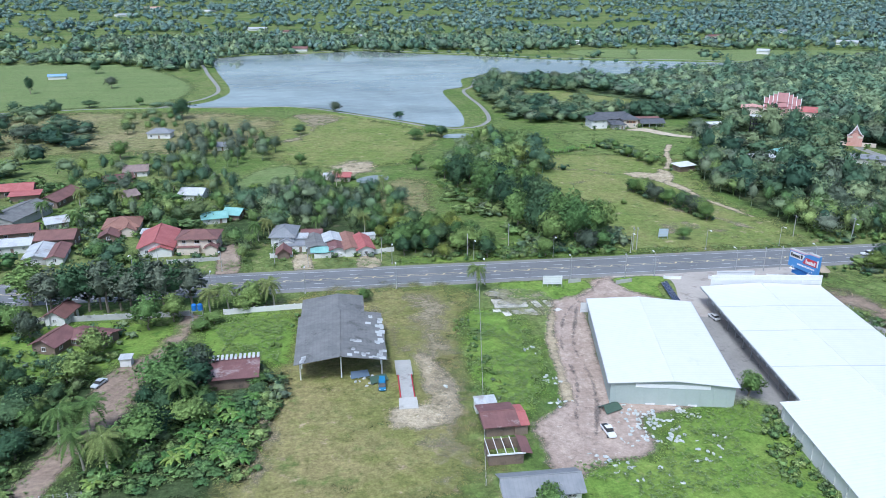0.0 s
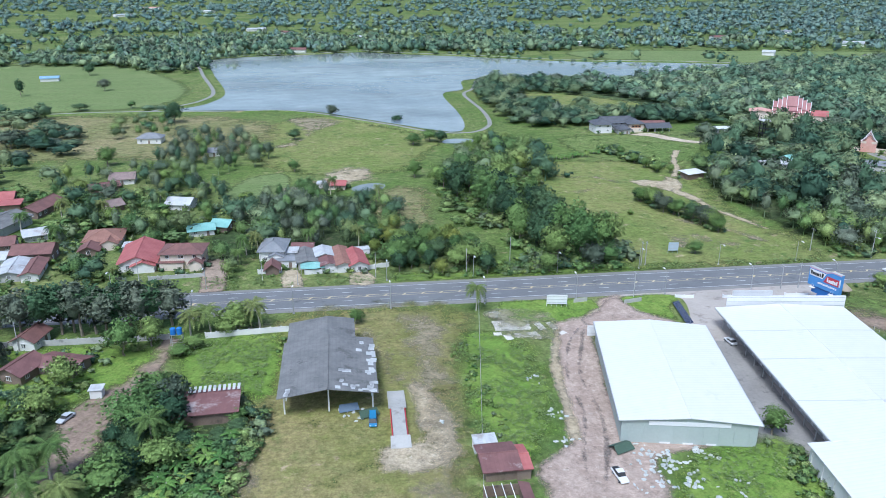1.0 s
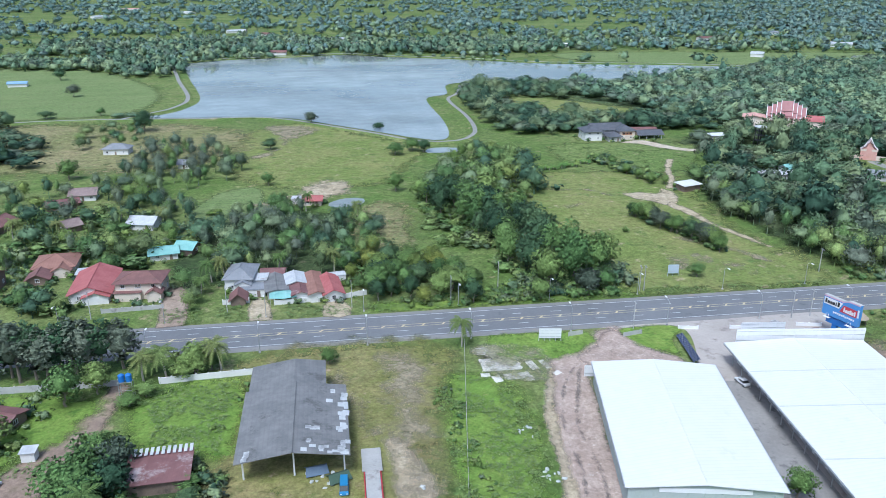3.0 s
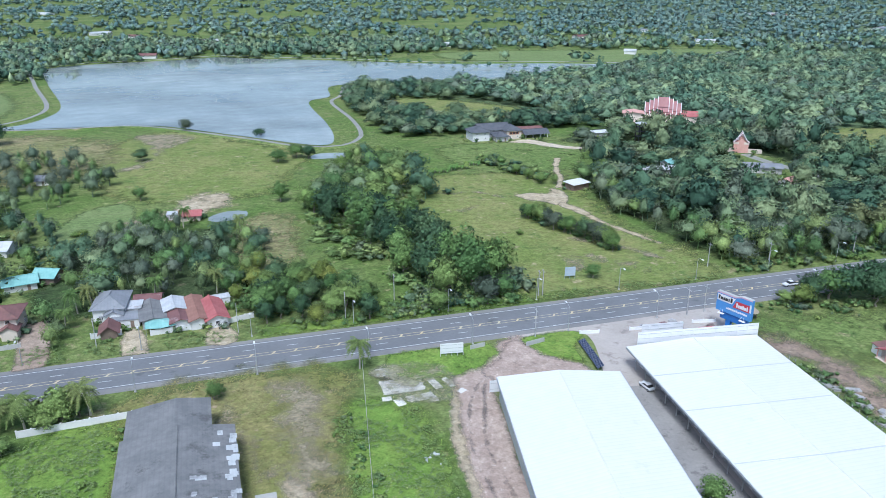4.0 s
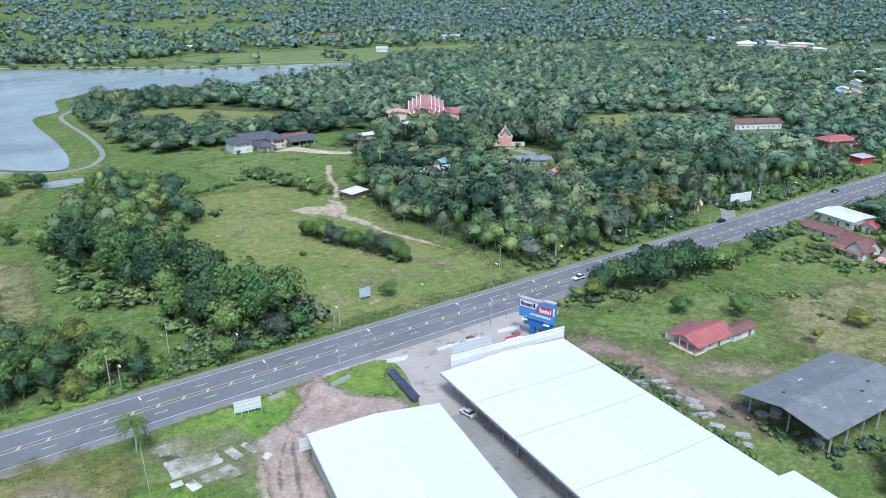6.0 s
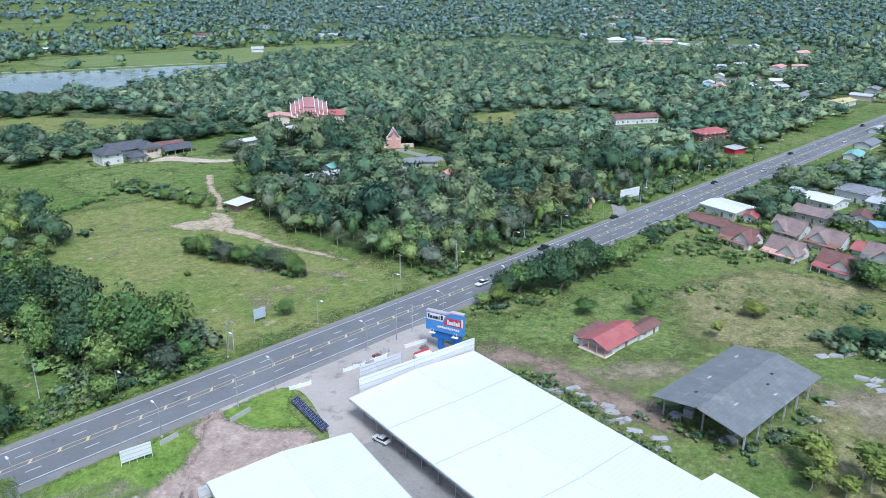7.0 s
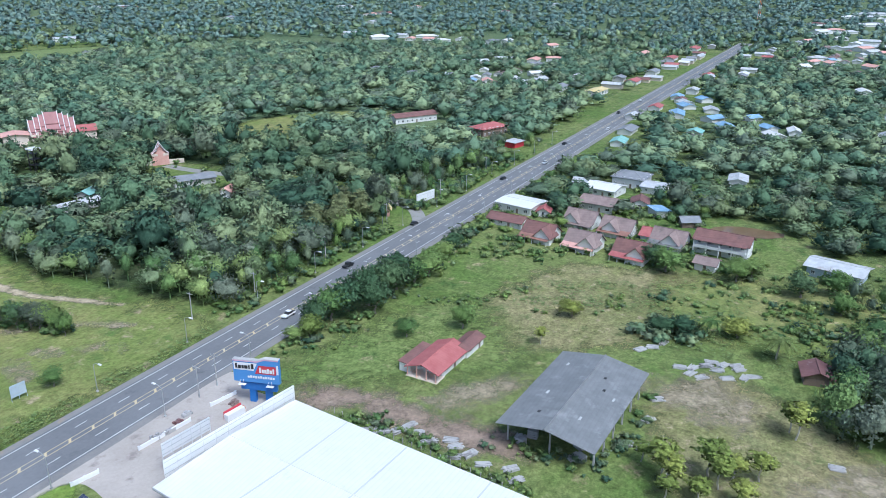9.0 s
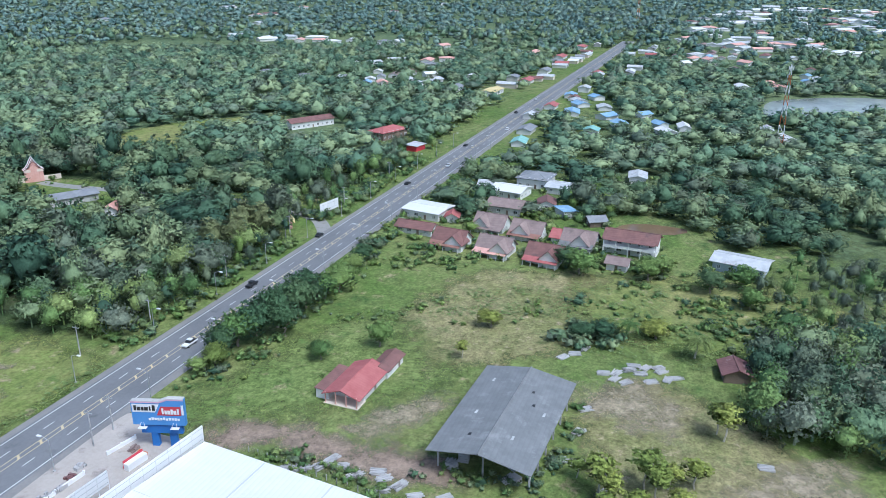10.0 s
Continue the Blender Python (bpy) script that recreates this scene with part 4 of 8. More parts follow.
for px, py in ((-3, 6), (12, 7), (-10, -4.5), (2, -8)):
    bm = bmesh.new()
    zz = 8.1 - 1.8 * abs(py) / 10.3 + 0.08
    slab(bm, [(px - 0.8, py - 0.3, zz), (px + 0.7, py - 0.25, zz), (px + 0.75, py + 0.2, zz), (px - 0.8, py + 0.3, zz)], 0.02)
    part("roof_patch", bm, M_PATCH, shed_e, "pale repair strip")

# red-roofed house on the east lot
ob = thing("verandah", "pale tiled verandah under a red gable roof", "verandah", pose(104.2, -58.4, 0, 0, 0, -2))
bm = bmesh.new()
box(bm, 0, 0, 0, 4.4, 9.2, 0.25)
part("floor", bm, M_CREAM, ob)
bm = bmesh.new()
gable_roof(bm, 3.6, 8.4, 2.9, 4.4, 0.9, x0=-2.2, x1=2.0)
part("roof", bm, M_REDROOF, ob)
for sy in (-4.2, -1.4, 1.4, 4.2):
    bm = bmesh.new()
    box(bm, -1.9, sy, 0.25, 0.22, 0.22, 2.9 if abs(sy) > 3 else 3.6)
    part("post", bm, M_SALMON, ob)
house(112.2, -58.7, 12.2, 8.4, -2, 2.9, 1.5, M_REDROOF, M_WHITEWALL, "low white house with a faded red sheet roof", over=0.9)
house(122.6, -61.6, 9.6, 4.6, -2, 2.7, 0.9, M_BROWNROOF, M_WHITEWALL, "narrow white annex with a dark red roof", over=0.6)
house(109.8, -52.8, 12.0, 3.4, -2, 2.4, 0.5, M_BROWNROOF, M_WHITEWALL, "lean-to with a brownish red sheet roof", kind="shed", over=0.3, openings=False)


# ---- village west of the drive, north of the road ----
V = "village houses"
house(-144.6, 38.5, 21, 12.4, 95, 3.2, 2.5, M_REDROOF, M_WHITEWALL, "village house with a bright red gabled roof and white walls", group=V, clear=0.05)
house(-141.6, 28.6, 5, 7.5, 95, 2.8, 1.4, M_REDROOF, M_WHITEWALL, "white car porch under a low red gable", over=0.6, group=V, openings=False, clear=0.05)
house(-128.6, 33.5, 14, 10, -3, 5.8, 2.0, M_BROWNROOF, M_CREAM, "two-storey pink-cream house with a brown hipped roof", "hip", group=V, clear=0.05)
house(-123.6, 27.8, 4.5, 4.2, 88, 3.2, 1.2, M_BROWNROOF, M_CREAM, "cream porch with a small brown gable", over=0.5, group=V, openings=False, clear=0.05)
house(-132, 28.4, 8, 2.6, -3, 2.9, 0.3, M_BROWNROOF, M_CREAM, "low porch roof before the cream house", "shed", over=0.3, group=V, openings=False, clear=0.05)
house(-163, 60.5, 13, 13, 6, 3.2, 2.6, M_RUSTTILE, M_CREAM, "village house with a faded brown hipped roof", "hip", group=V, clear=0.05)
house(-159.5, 53.8, 5, 6, 96, 2.8, 1.5, M_RUSTTILE, M_CREAM, "porch with a cream gable before the brown-roofed house", over=0.5, group=V, openings=False, clear=0.05)
house(-165.2, 48.6, 6.5, 6.5, 96, 2.5, 1.6, M_BROWNROOF, M_WOODWALL, "small timber pavilion with a brown gable", group=V, clear=0.05)
house(-150, 50, 7, 5, 4, 2.5, 0.4, M_ZINC, M_GREYWALL, "lean-to under grey-green sheets beside the red roof", "shed", over=0.3, group=V, openings=False, clear=0.03)
house(-197, 41, 12, 9, 8, 3.4, 1.2, M_ZINC, M_WHITEWALL, "white house under a pale metal roof", group=V, clear=0.04)
house(-184.6, 30.5, 15, 7.5, 98, 3.0, 1.0, M_ZINC, M_GREYWALL, "open garage under a pale metal roof", group=V, clear=0.04)
house(-178, 30.0, 15, 5.5, 98, 2.9, 0.9, M_BROWNROOF, M_WHITEWALL, "small house with a dull red roof", group=V, clear=0.04)
house(-182.5, 44.5, 13, 10, 2, 4.4, 1.9, M_BROWNROOF, M_WOODWALL, "raised timber house with a long brown roof", group=V, clear=0.04)
house(-201, 57.5, 13, 9, 10, 3.2, 1.8, M_BROWNROOF, M_WOODWALL, "timber house with a dark brown roof", group=V, clear=0.04)
house(-210, 79.5, 25, 14, 74, 4.0, 1.9, M_GREYROOF, M_GREYWALL, "large grey sheet-roofed shed", group=V, openings=False, clear=0.04)
house(-227, 121, 17, 10, 10, 3.6, 1.9, M_REDROOF, M_WOODWALL, "timber house with a faded red roof", group=V, clear=0.04)
house(-219, 113, 12, 7, 10, 2.6, 0.6, M_REDROOF, M_WOODWALL, "open lean-to under red sheets", "shed", group=V, openings=False, clear=0.04)
house(-202, 106, 20, 9, 78, 3.4, 2.0, M_BROWNROOF, M_WOODWALL, "long house with a rusty brown roof", group=V, clear=0.03)
house(-191.3, 69, 8, 7, 25, 2.8, 1.5, M_ZINC, M_GREYWALL, "small house with a pale sheet roof", group=V, clear=0.03)
house(-128.6, 68, 9.5, 8, 12, 2.7, 1.4, M_TEAL, M_WHITEWALL, "open house under a teal metal roof", group=V, clear=0.10)
house(-120.6, 71.5, 7, 7, -20, 2.9, 1.6, M_TEAL, M_WOODWALL, "small annex with a teal roof", group=V, clear=0.10)
house(-143, 105.5, 10.5, 9, -14, 3.0, 1.8, M_ZINC, M_WHITEWALL, "house with a pale metal roof among trees", group=V, clear=0.06)
house(-172, 105, 7, 6, 40, 3.0, 1.8, M_DARKTILE, M_WOODWALL, "small dark-roofed hut among trees", group=V, clear=0.05)
house(-179.6, 153.5, 11, 9, 5, 3.2, 2.0, M_DARKTILE, M_WHITEWALL, "white farmhouse with a brown roof", group=V, clear=0.05)
house(-185, 139, 13, 7, 24, 2.8, 1.2, M_RUST, M_WOODWALL, "low rusty-roofed farm shed", group=V, openings=False, clear=0.012)
house(-188, 251, 14, 9, -4, 3.6, 2.4, M_GREYTILE, M_WHITEWALL, "farm bungalow with a grey hipped roof", "hip", group=V, clear=0.012)
house(-144, 209, 6, 5, 0, 3.0, 1.6, M_GREYTILE, M_WHITEWALL, "tiny white field house", group=V, clear=0.012)
house(-75, 129, 8, 5.5, -8, 2.8, 1.3, M_REDROOF, M_CREAM, "small pink building-site house", group=V, clear=0.09)
house(-82, 132, 5, 4, -8, 2.4, 0.4, M_ZINC, M_GREYWALL, "white container used as a cabin", "shed", over=0.2, group=V, openings=False, clear=0.012)

C = "roadside compound"
house(-97.6, 36.5, 12.5, 8.6, 85, 4.6, 2.4, M_GREYTILE, M_WHITEWALL, "two-storey white house with a grey hipped roof", "hip", group=C, clear=0.06)
house(-96.4, 29.6, 4, 5, 88, 3.4, 1.2, M_GREYTILE, M_WHITEWALL, "white gabled porch of the grey-roofed house", over=0.4, group=C, openings=False, clear=0.06)
house(-92.6, 33.8, 7, 5.4, -4, 3.4, 0.3, M_ZINC, M_WHITEWALL, "flat-roofed white shop house", "shed", over=0.4, group=C, clear=0.06)
house(-93, 27.5, 7.6, 5, -4, 2.6, 0.4, M_GREYTILE, M_WHITEWALL, "grey awning roof over the shop front", "shed", over=0.3, group=C, clear=0.06)
house(-87.4, 39.2, 7, 6, -5, 3.2, 1.0, M_RUST, M_WHITEWALL, "white house behind a small rusty red roof", group=C, clear=0.05)
house(-86, 29.4, 14, 6.2, 96, 3.1, 0.5, M_GREYROOF, M_GREYWALL, "low workshop under dark grey sheets", group=C, openings=False, clear=0.05)
house(-97.2, 21.4, 5.4, 4.4, 92, 2.4, 1.7, M_BROWNROOF, M_WOODWALL, "small dark red shrine house", group=C, openings=False, clear=0.05)
house(-79.8, 31.2, 8.6, 5.4, 97, 3.5, 0.8, M_ZINC, M_WHITEWALL, "shop row under pale sheets", group=C, openings=False, clear=0.05)
house(-78.1, 23.2, 9.0, 5.2, 97, 3.0, 0.8, M_RUST, M_WHITEWALL, "shop row under rusty brown sheets", group=C, openings=False, clear=0.05)
house(-73.5, 26.6, 17.6, 4.8, 97, 3.3, 0.7, M_RUSTTILE, M_WHITEWALL, "shop house under faded brown sheets", group=C, openings=False, clear=0.05)
house(-68.4, 24.4, 14.6, 5.8, 98, 3.2, 1.3, M_REDROOF, M_WHITEWALL, "shop house with a red sheet roof", group=C, clear=0.05)
house(-66.4, 33.6, 6, 3.0, 8, 3.0, 0.3, M_ZINC, M_WHITEWALL, "small lean-to under pale metal sheets", "shed", over=0.2, group=C, openings=False, clear=0.03)
awn = thing("awning", "teal fabric canopy on posts over the forecourt", "canopy", pose(-83.3, 19.6, 0, 0, 0, 2), C)
bm = bmesh.new()
hub = (0, 0.6, 3.5)
rim = [(4.2, -1.9, 2.3), (4.3, 2.2, 2.5), (2.2, 3.4, 2.7), (-2.2, 3.4, 2.7), (-4.3, 2.2, 2.5), (-4.2, -1.9, 2.3), (0, -2.6, 2.2)]
top, low = ([bm.verts.new((p[0], p[1], p[2] - dz)) for p in (hub, *rim)] for dz in (0.0, 0.05))
for k in range(1, 8):
    n = k % 7 + 1
    bm.faces.new((top[0], top[k], top[n])), bm.faces.new((low[0], low[n], low[k])), bm.faces.new((top[k], low[k], low[n], top[n]))
bmesh.ops.recalc_face_normals(bm, faces=bm.faces)
part("cover", bm, M_TEAL, awn)
for k in (0, 2, 3, 5):
    bm = bmesh.new()
    tube(bm, (rim[k][0] * 0.94, rim[k][1] * 0.94, 0), (rim[k][0] * 0.94, rim[k][1] * 0.94, rim[k][2] - 0.06), 0.06, 0.06, 6)
    part("post", bm, M_STEEL, awn)


def garden_wall(label, a, b, h, material, step=3.0, t=0.16):
    """A wall of panels between square posts."""
    a, b = Vector((*a, 0)), Vector((*b, 0))
    d = b - a
    n = max(1, round(d.length / step))
    ob = thing("garden_wall", label, "wall", Matrix.Translation(a) @ Matrix.Rotation(math.atan2(d.y, d.x), 4, "Z"))
    s = d.length / n
    bm = bmesh.new()
    box(bm, 0, 0, 0, s - 0.2, t, h)
    box(bm, 0, 0, h, s - 0.2, t + 0.1, 0.08)
    panel = bm_mesh("panel", bm, material)
    bm = bmesh.new()
    box(bm, 0, 0, 0, 0.28, 0.28, h + 0.2)
    box(bm, 0, 0, h + 0.2, 0.36, 0.36, 0.08)
    post = bm_mesh("post", bm, material)
    for i in range(n + 1):
        part("post", post, None, ob, "", pose(i * s, 0, 0))
        if i < n:
            part("panel", panel, None, ob, "", pose((i + 0.5) * s, 0, 0))
    return ob


garden_wall("white rendered compound wall along the verge", (-86, 17.5), (-72, 18.6), 1.6, M_WHITEWALL)
garden_wall("white rendered compound wall by the gateway", (-64.5, 19.4), (-57, 21.6), 1.6, M_WHITEWALL)
garden_wall("white rendered compound wall beside the drive", (-102, 20.0), (-94, 20.5), 1.6, M_WHITEWALL)
garden_wall("low weathered wall before the village houses", (-138, 19), (-120, 20), 1.3, M_GREYWALL)
garden_wall("long weathered pale boundary wall", (-186, -27), (-122, -27.5), 1.7, M_GREYWALL)
garden_wall("pale boundary wall south of the verge", (-112, -28), (-88, -26.5), 1.7, M_WHITEWALL)

# ---- lots south of the road, west part ----
house(-159, -26, 8, 6, 80, 3.4, 1.6, M_BROWNROOF, M_WHITEWALL, "old white hut with a dark red roof")
house(-155, -44, 9, 7, 70, 3.2, 1.6, M_RUST, M_WOODWALL, "old timber house with a rusty roof")
house(-145.5, -42, 11, 7, 160, 2.8, 0.9, M_RUST, M_WOODWALL, "low shed with rusty brown sheets")
house(-104, -69, 11.5, 8.5, 3, 3.2, 0.9, M_RUST, M_WOODWALL, "long shed with a faded red sheet roof", "shed", openings=False)
bm = bmesh.new()
for i in range(11):
    slab(bm, [(-0.33, -1.2, 0), (0.33, -1.2, 0), (0.33, 1.2, 0.25), (-0.33, 1.2, 0.25)], 0.03) if i == 0 else None
strip = bm_mesh("roof_strip", bm, M_PATCH)
ob = thing("roof_sheets", "pale corrugated strips laid along the red roof's edge", "roofing", pose(-109.4, -64.6, 4.35, 0, 0, 3))
for i in range(11):
    part("sheet", strip, None, ob, "", pose(i * 1.12, 0, 0.0))
house(-133, -57, 2.8, 2.4, 0, 2.4, 0.3, M_ZINC, M_WHITEWALL, "tiny privy with a white roof", "shed", over=0.3, openings=False, category="hut")
house(-42, -97.6, 6.8, 8.4, 2, 3.0, 0.9, M_RUST, M_WOODWALL, "shack with a rusty red and brown sheet roof", openings=False, category="shack")
house(-37.5, -98, 3.0, 8.0, 2, 2.8, 0.7, M_REDROOF, M_WOODWALL, "red-roofed lean-to of a shack", openings=False, category="shack", over=0.4)
house(-43.5, -90.6, 4.8, 3.0, 2, 2.6, 0.3, M_ZINC, M_WHITEWALL, "white cabin with a flat roof", "shed", over=0.2, openings=False, category="shack")
house(-38.4, -122.6, 15, 6.5, 0, 3.0, 1.5, M_GREYTILE, M_WHITEWALL, "white cottage with a grey roof")
ruin = thing("ruined_house", "roofless hut with bare white rafters and a rusty side roof", "shack", pose(-43, -109.4, 0, 0, 0, 0))
bm = bmesh.new()
for s in (-1, 1):
    box(bm, 0, s * 2.9, 0, 7.4, 0.15, 2.6)
    box(bm, s * 3.65, 0, 0, 0.15, 5.6, 2.6)
part("wall", bm, M_WOODWALL, ruin)
bm = bmesh.new()
box(bm, 0, 0, 0, 0.14, 6.2, 0.16)
raf = bm_mesh("rafter", bm, M_WHITE)
for i in range(5):
    part("rafter", raf, None, ruin, "", pose(-3.6 + 1.8 * i, 0, 2.7))
bm = bmesh.new()
box(bm, 0, -3.1, 2.6, 8.2, 0.3, 0.25)
part("beam", bm, M_WHITE, ruin)
bm = bmesh.new()
slab(bm, [(3.2, -3.2, 3.1), (5.6, -3.2, 2.5), (5.6, 3.2, 2.5), (3.2, 3.2, 3.1)], 0.08)
part("roof", bm, M_RUST, ruin)

ramp = thing("loading_ramp", "worn concrete loading ramp with red steel sides", "ramp", pose(-61.1, -76.0, 0, 0, 0, -1))
bm = bmesh.new()
slab(bm, [(-2.1, 2.5, 1.3), (2.1, 2.5, 1.3), (2.1, 12, 0.25), (-2.1, 12, 0.25)], 0.25)
part("approach", bm, M_CONC, ramp)
bm = bmesh.new()
box(bm, 0, -3.2, 0.95, 3.0, 11.2, 0.35)
part("deck", bm, M_CONC, ramp)
bm = bmesh.new()
slab(bm, [(-2.2, -8.8, 1.25), (2.2, -8.8, 1.25), (2.3, -12.2, 0.3), (-2.3, -12.2, 0.3)], 0.25)
part("approach", bm, M_CONC, ramp)
for s in (-1, 1):
    bm = bmesh.new()
    box(bm, s * 1.7, -3.2, 0, 0.2, 11.2, 1.2)
    part("side_beam", bm, M_REDBOARD, ramp, "red painted steel side")
for px, py, sx, sy, rz in ((-24, -22.8, 11, 4.2, -2), (-24.3, -30.8, 11, 7.0, -2), (-21.5, -37.4, 7, 3.2, 4), (-12.6, -32.5, 1.6, 5, 14), (-10.8, -37.5, 2.4, 2.0, 30), (-26.8, -38.4, 2.4, 3.4, 10), (-17.2, -24, 2.6, 4, 6), (-16.4, -31, 2.2, 8, 10), (-29.5, -36, 2.5, 2, 0), (-13.6, -26, 2.0, 3.4, 12), (-18.4, -39, 1.8, 2.6, 0)):
    bm = bmesh.new()
    box(bm, 0, 0, 0, sx, sy, 0.12)
    bmesh.ops.subdivide_edges(bm, edges=bm.edges, cuts=5, use_grid_fill=True)
    rr = random.Random(int(px * 10))
    for v in bm.verts:
        if max(abs(v.co.x) / sx, abs(v.co.y) / sy) > 0.48:
            v.co.x *= rr.uniform(0.78, 1.02)
            v.co.y *= rr.uniform(0.78, 1.02)
    tagged(new("floor_slab", bm_mesh("floor_slab", bm, M_PALECONC)), "broken pale concrete floor slab in the grass", "floor slab", "old floor slabs").matrix_basis = pose(px, py, 0.0, 0, 0, rz)

tank = thing("water_tank", "blue water tanks on a steel frame", "water tank", pose(-118.6, -33.0, 0))
for s in (-1, 1):
    bm = bmesh.new()
    tube(bm, (s * 0.85, 0, 4.3), (s * 0.85, 0, 6.0), 0.75, 0.75, 14)
    tube(bm, (s * 0.85, 0, 6.0), (s * 0.85, 0, 6.3), 0.75, 0.3, 14)
    part("tank", bm, M_BLUEBOARD, tank)
for sx in (-1.6, 1.6):
    for sy in (-0.8, 0.8):
        bm = bmesh.new()
        box(bm, sx, sy, 0, 0.14, 0.14, 4.3)
        part("leg", bm, M_STEEL, tank)
for z in (2.0, 4.2):
    bm = bmesh.new()
    for sy in (-0.8, 0.8):
        box(bm, 0, sy, z, 3.3, 0.1, 0.1)
    for sx in (-1.6, 1.6):
        box(bm, sx, 0, z, 0.1, 1.6, 0.1)
    part("brace", bm, M_STEEL, tank)


def post_fence(label, a, b, step=2.6, h=1.5):
    a, b = Vector((*a, 0)), Vector((*b, 0))
    d = b - a
    n = round(d.length / step)
    ob = thing("wire_fence", label, "fence", Matrix.Translation(a) @ Matrix.Rotation(math.atan2(d.y, d.x), 4, "Z"))
    bm = bmesh.new()
    box(bm, 0, 0, 0, 0.14, 0.14, h)
    me = bm_mesh("post", bm, M_POSTC)
    for i in range(n + 1):
        part("post", me, None, ob, "", pose(i * d.length / n, 0, 0))
    for z in (0.5, 0.95, 1.4):
        bm = bmesh.new()
        tube(bm, (0, 0, z), (d.length, 0, z), 0.006, 0.006, 4)
        part("wire", bm, M_STEEL, ob)


post_fence("wire fence on concrete posts between two lots", (-31.7, -17.3), (-48.5, -118.7))
post_fence("wire fence on concrete posts beside the red track", (79, -48), (72, -96))
post_fence("leaning wire fence by the lane", (-146, -113), (-128, -112))

# ---- forecourt of the building-supply halls ----
flat_sheet("forecourt", "pale concrete forecourt with tyre stains", [(10, -13.2), (46, -13.2), (82, -13.2), (78, -22), (76, -40), (56, -44), (44, -50), (38, -75), (33, -104), (14, -103), (17, -74), (23, -48), (29, -36), (33, -17), (14, -15.5)], 0.09, M_YARD, "forecourt", 3)
flat_sheet("forecourt_lane", "damp dark concrete lane between the halls", [(27, -50), (37, -52), (33, -76), (28.5, -102), (17, -101), (22, -74)], 0.094, M_DAMP, "forecourt", 3)
flat_sheet("verge_island", "triangle of bright grass beside the entrance", [(12.5, -21), (20, -17.6), (32, -16.2), (31, -25), (27.5, -35), (18, -28)], 0.11, M_GROUND, "verge", 3)

arr = thing("solar_array", "long tilted row of dark solar panels", "solar panels", pose(27.2, -38.8, 0, 0, 0, 81.5))
bm = bmesh.new()
slab(bm, [(-0.48, -1.0, 0), (0.48, -1.0, 0), (0.48, 1.0, 0), (-0.48, 1.0, 0)], 0.04)
for f in (-0.44, 0, 0.44):
    box(bm, f, 0, 0.0, 0.04, 2.0, 0.02, mat=1)
M_PV = surface("photovoltaic_glass", (0.02, 0.03, 0.07), (0.03, 0.04, 0.09), 0.15, small=3, bump=0.02)
pv = bm_mesh("solar_panel", bm, (M_PV, M_STEEL))
for i in range(16):
    part("solar_panel", pv, None, arr, "", pose(0.5 + i, 0, 1.3, -22, 0, 0))
bm = bmesh.new()
box(bm, 0, 0, 0, 0.1, 0.1, 1.2)
lg = bm_mesh("leg", bm, M_STEEL)
for i in range(5):
    part("leg", lg, None, arr, "", pose(0.6 + 3.7 * i, 0.4, 0))
    part("leg", lg, None, arr, "", pose(0.6 + 3.7 * i, -0.4, 0))


def sheet_board(label, a, b, z0, z1, material, bays, rails, category="hoarding", name="hoarding"):
    """A sheet hoarding on a frame of posts and rails, seen from behind."""
    a, b = Vector((*a, 0)), Vector((*b, 0))
    d = b - a
    ob = thing(name, label, category, Matrix.Translation(a) @ Matrix.Rotation(math.atan2(d.y, d.x), 4, "Z"))
    s = d.length / bays
    bm = bmesh.new()
    box(bm, 0, 0, z0, s - 0.03, 0.05, z1 - z0)
    panel = bm_mesh("panel", bm, material)
    bm = bmesh.new()
    box(bm, 0, 0.02, 0, 0.1, 0.1, z1 - 0.1)
    post = bm_mesh("post", bm, material)
    for i in range(bays):
        part("panel", panel, None, ob, "", pose((i + 0.5) * s, 0, 0))
    for i in range(bays + 1):
        part("post", post, None, ob, "", pose(i * s, -0.12, 0))
    for k in range(rails):
        bm = bmesh.new()
        box(bm, d.length / 2, -0.07, z0 + (z1 - z0) * (k + 0.5) / rails, d.length, 0.05, 0.07)
        part("rail", bm, M_STEEL, ob)
    return ob


sheet_board("white sheet parapet sign on a steel frame above the hall's front", (38.6, -36.9), (73.2, -41.2), 4.8, 8.7, M_WHITE, 11, 3)
sheet_board("white sheet sign on posts in front of the hall", (43.5, -31.0), (55.5, -32.4), 4.4, 7.6, M_WHITE, 5, 3)
sheet_board("square white sheet sign beside the road", (-10.6, -18.9), (-4.4, -19.8), 0.9, 3.9, M_WHITE, 4, 3, "sign board", "sign_board")
sheet_board("low white sheet fence behind the hall", (-4.5, -40.5), (12, -43), 0.2, 3.4, M_WHITE, 6, 2)
sheet_board("low white sheet fence by the solar panels", (14, -43.4), (26, -44.6), 0.2, 2.6, M_WHITE, 5, 2)
sheet_board("small grey notice board in the grass", (46.5, 22.3), (50.2, 22.0), 1.0, 4.2, M_PALEBLUE, 2, 2, "sign board", "sign_board")
sheet_board("long white roadside hoarding", (230.5, 15.5), (242.5, 13.2), 2.0, 6.2, M_WHITE, 5, 2)
sheet_board("green mesh barrier on the verge", (14, -20.2), (20, -19), 0.1, 1.5, M_GREYWALL, 3, 1, "barrier", "barrier")
sheet_board("grey mesh barrier on the verge", (-1.5, -17.5), (3, -16.8), 0.1, 1.5, M_GREYWALL, 2, 1, "barrier", "barrier")
garden_wall("low white planter wall at the entrance", (32, -17.4), (37.5, -18.6), 0.9, M_WHITE, 2.6, 0.3)
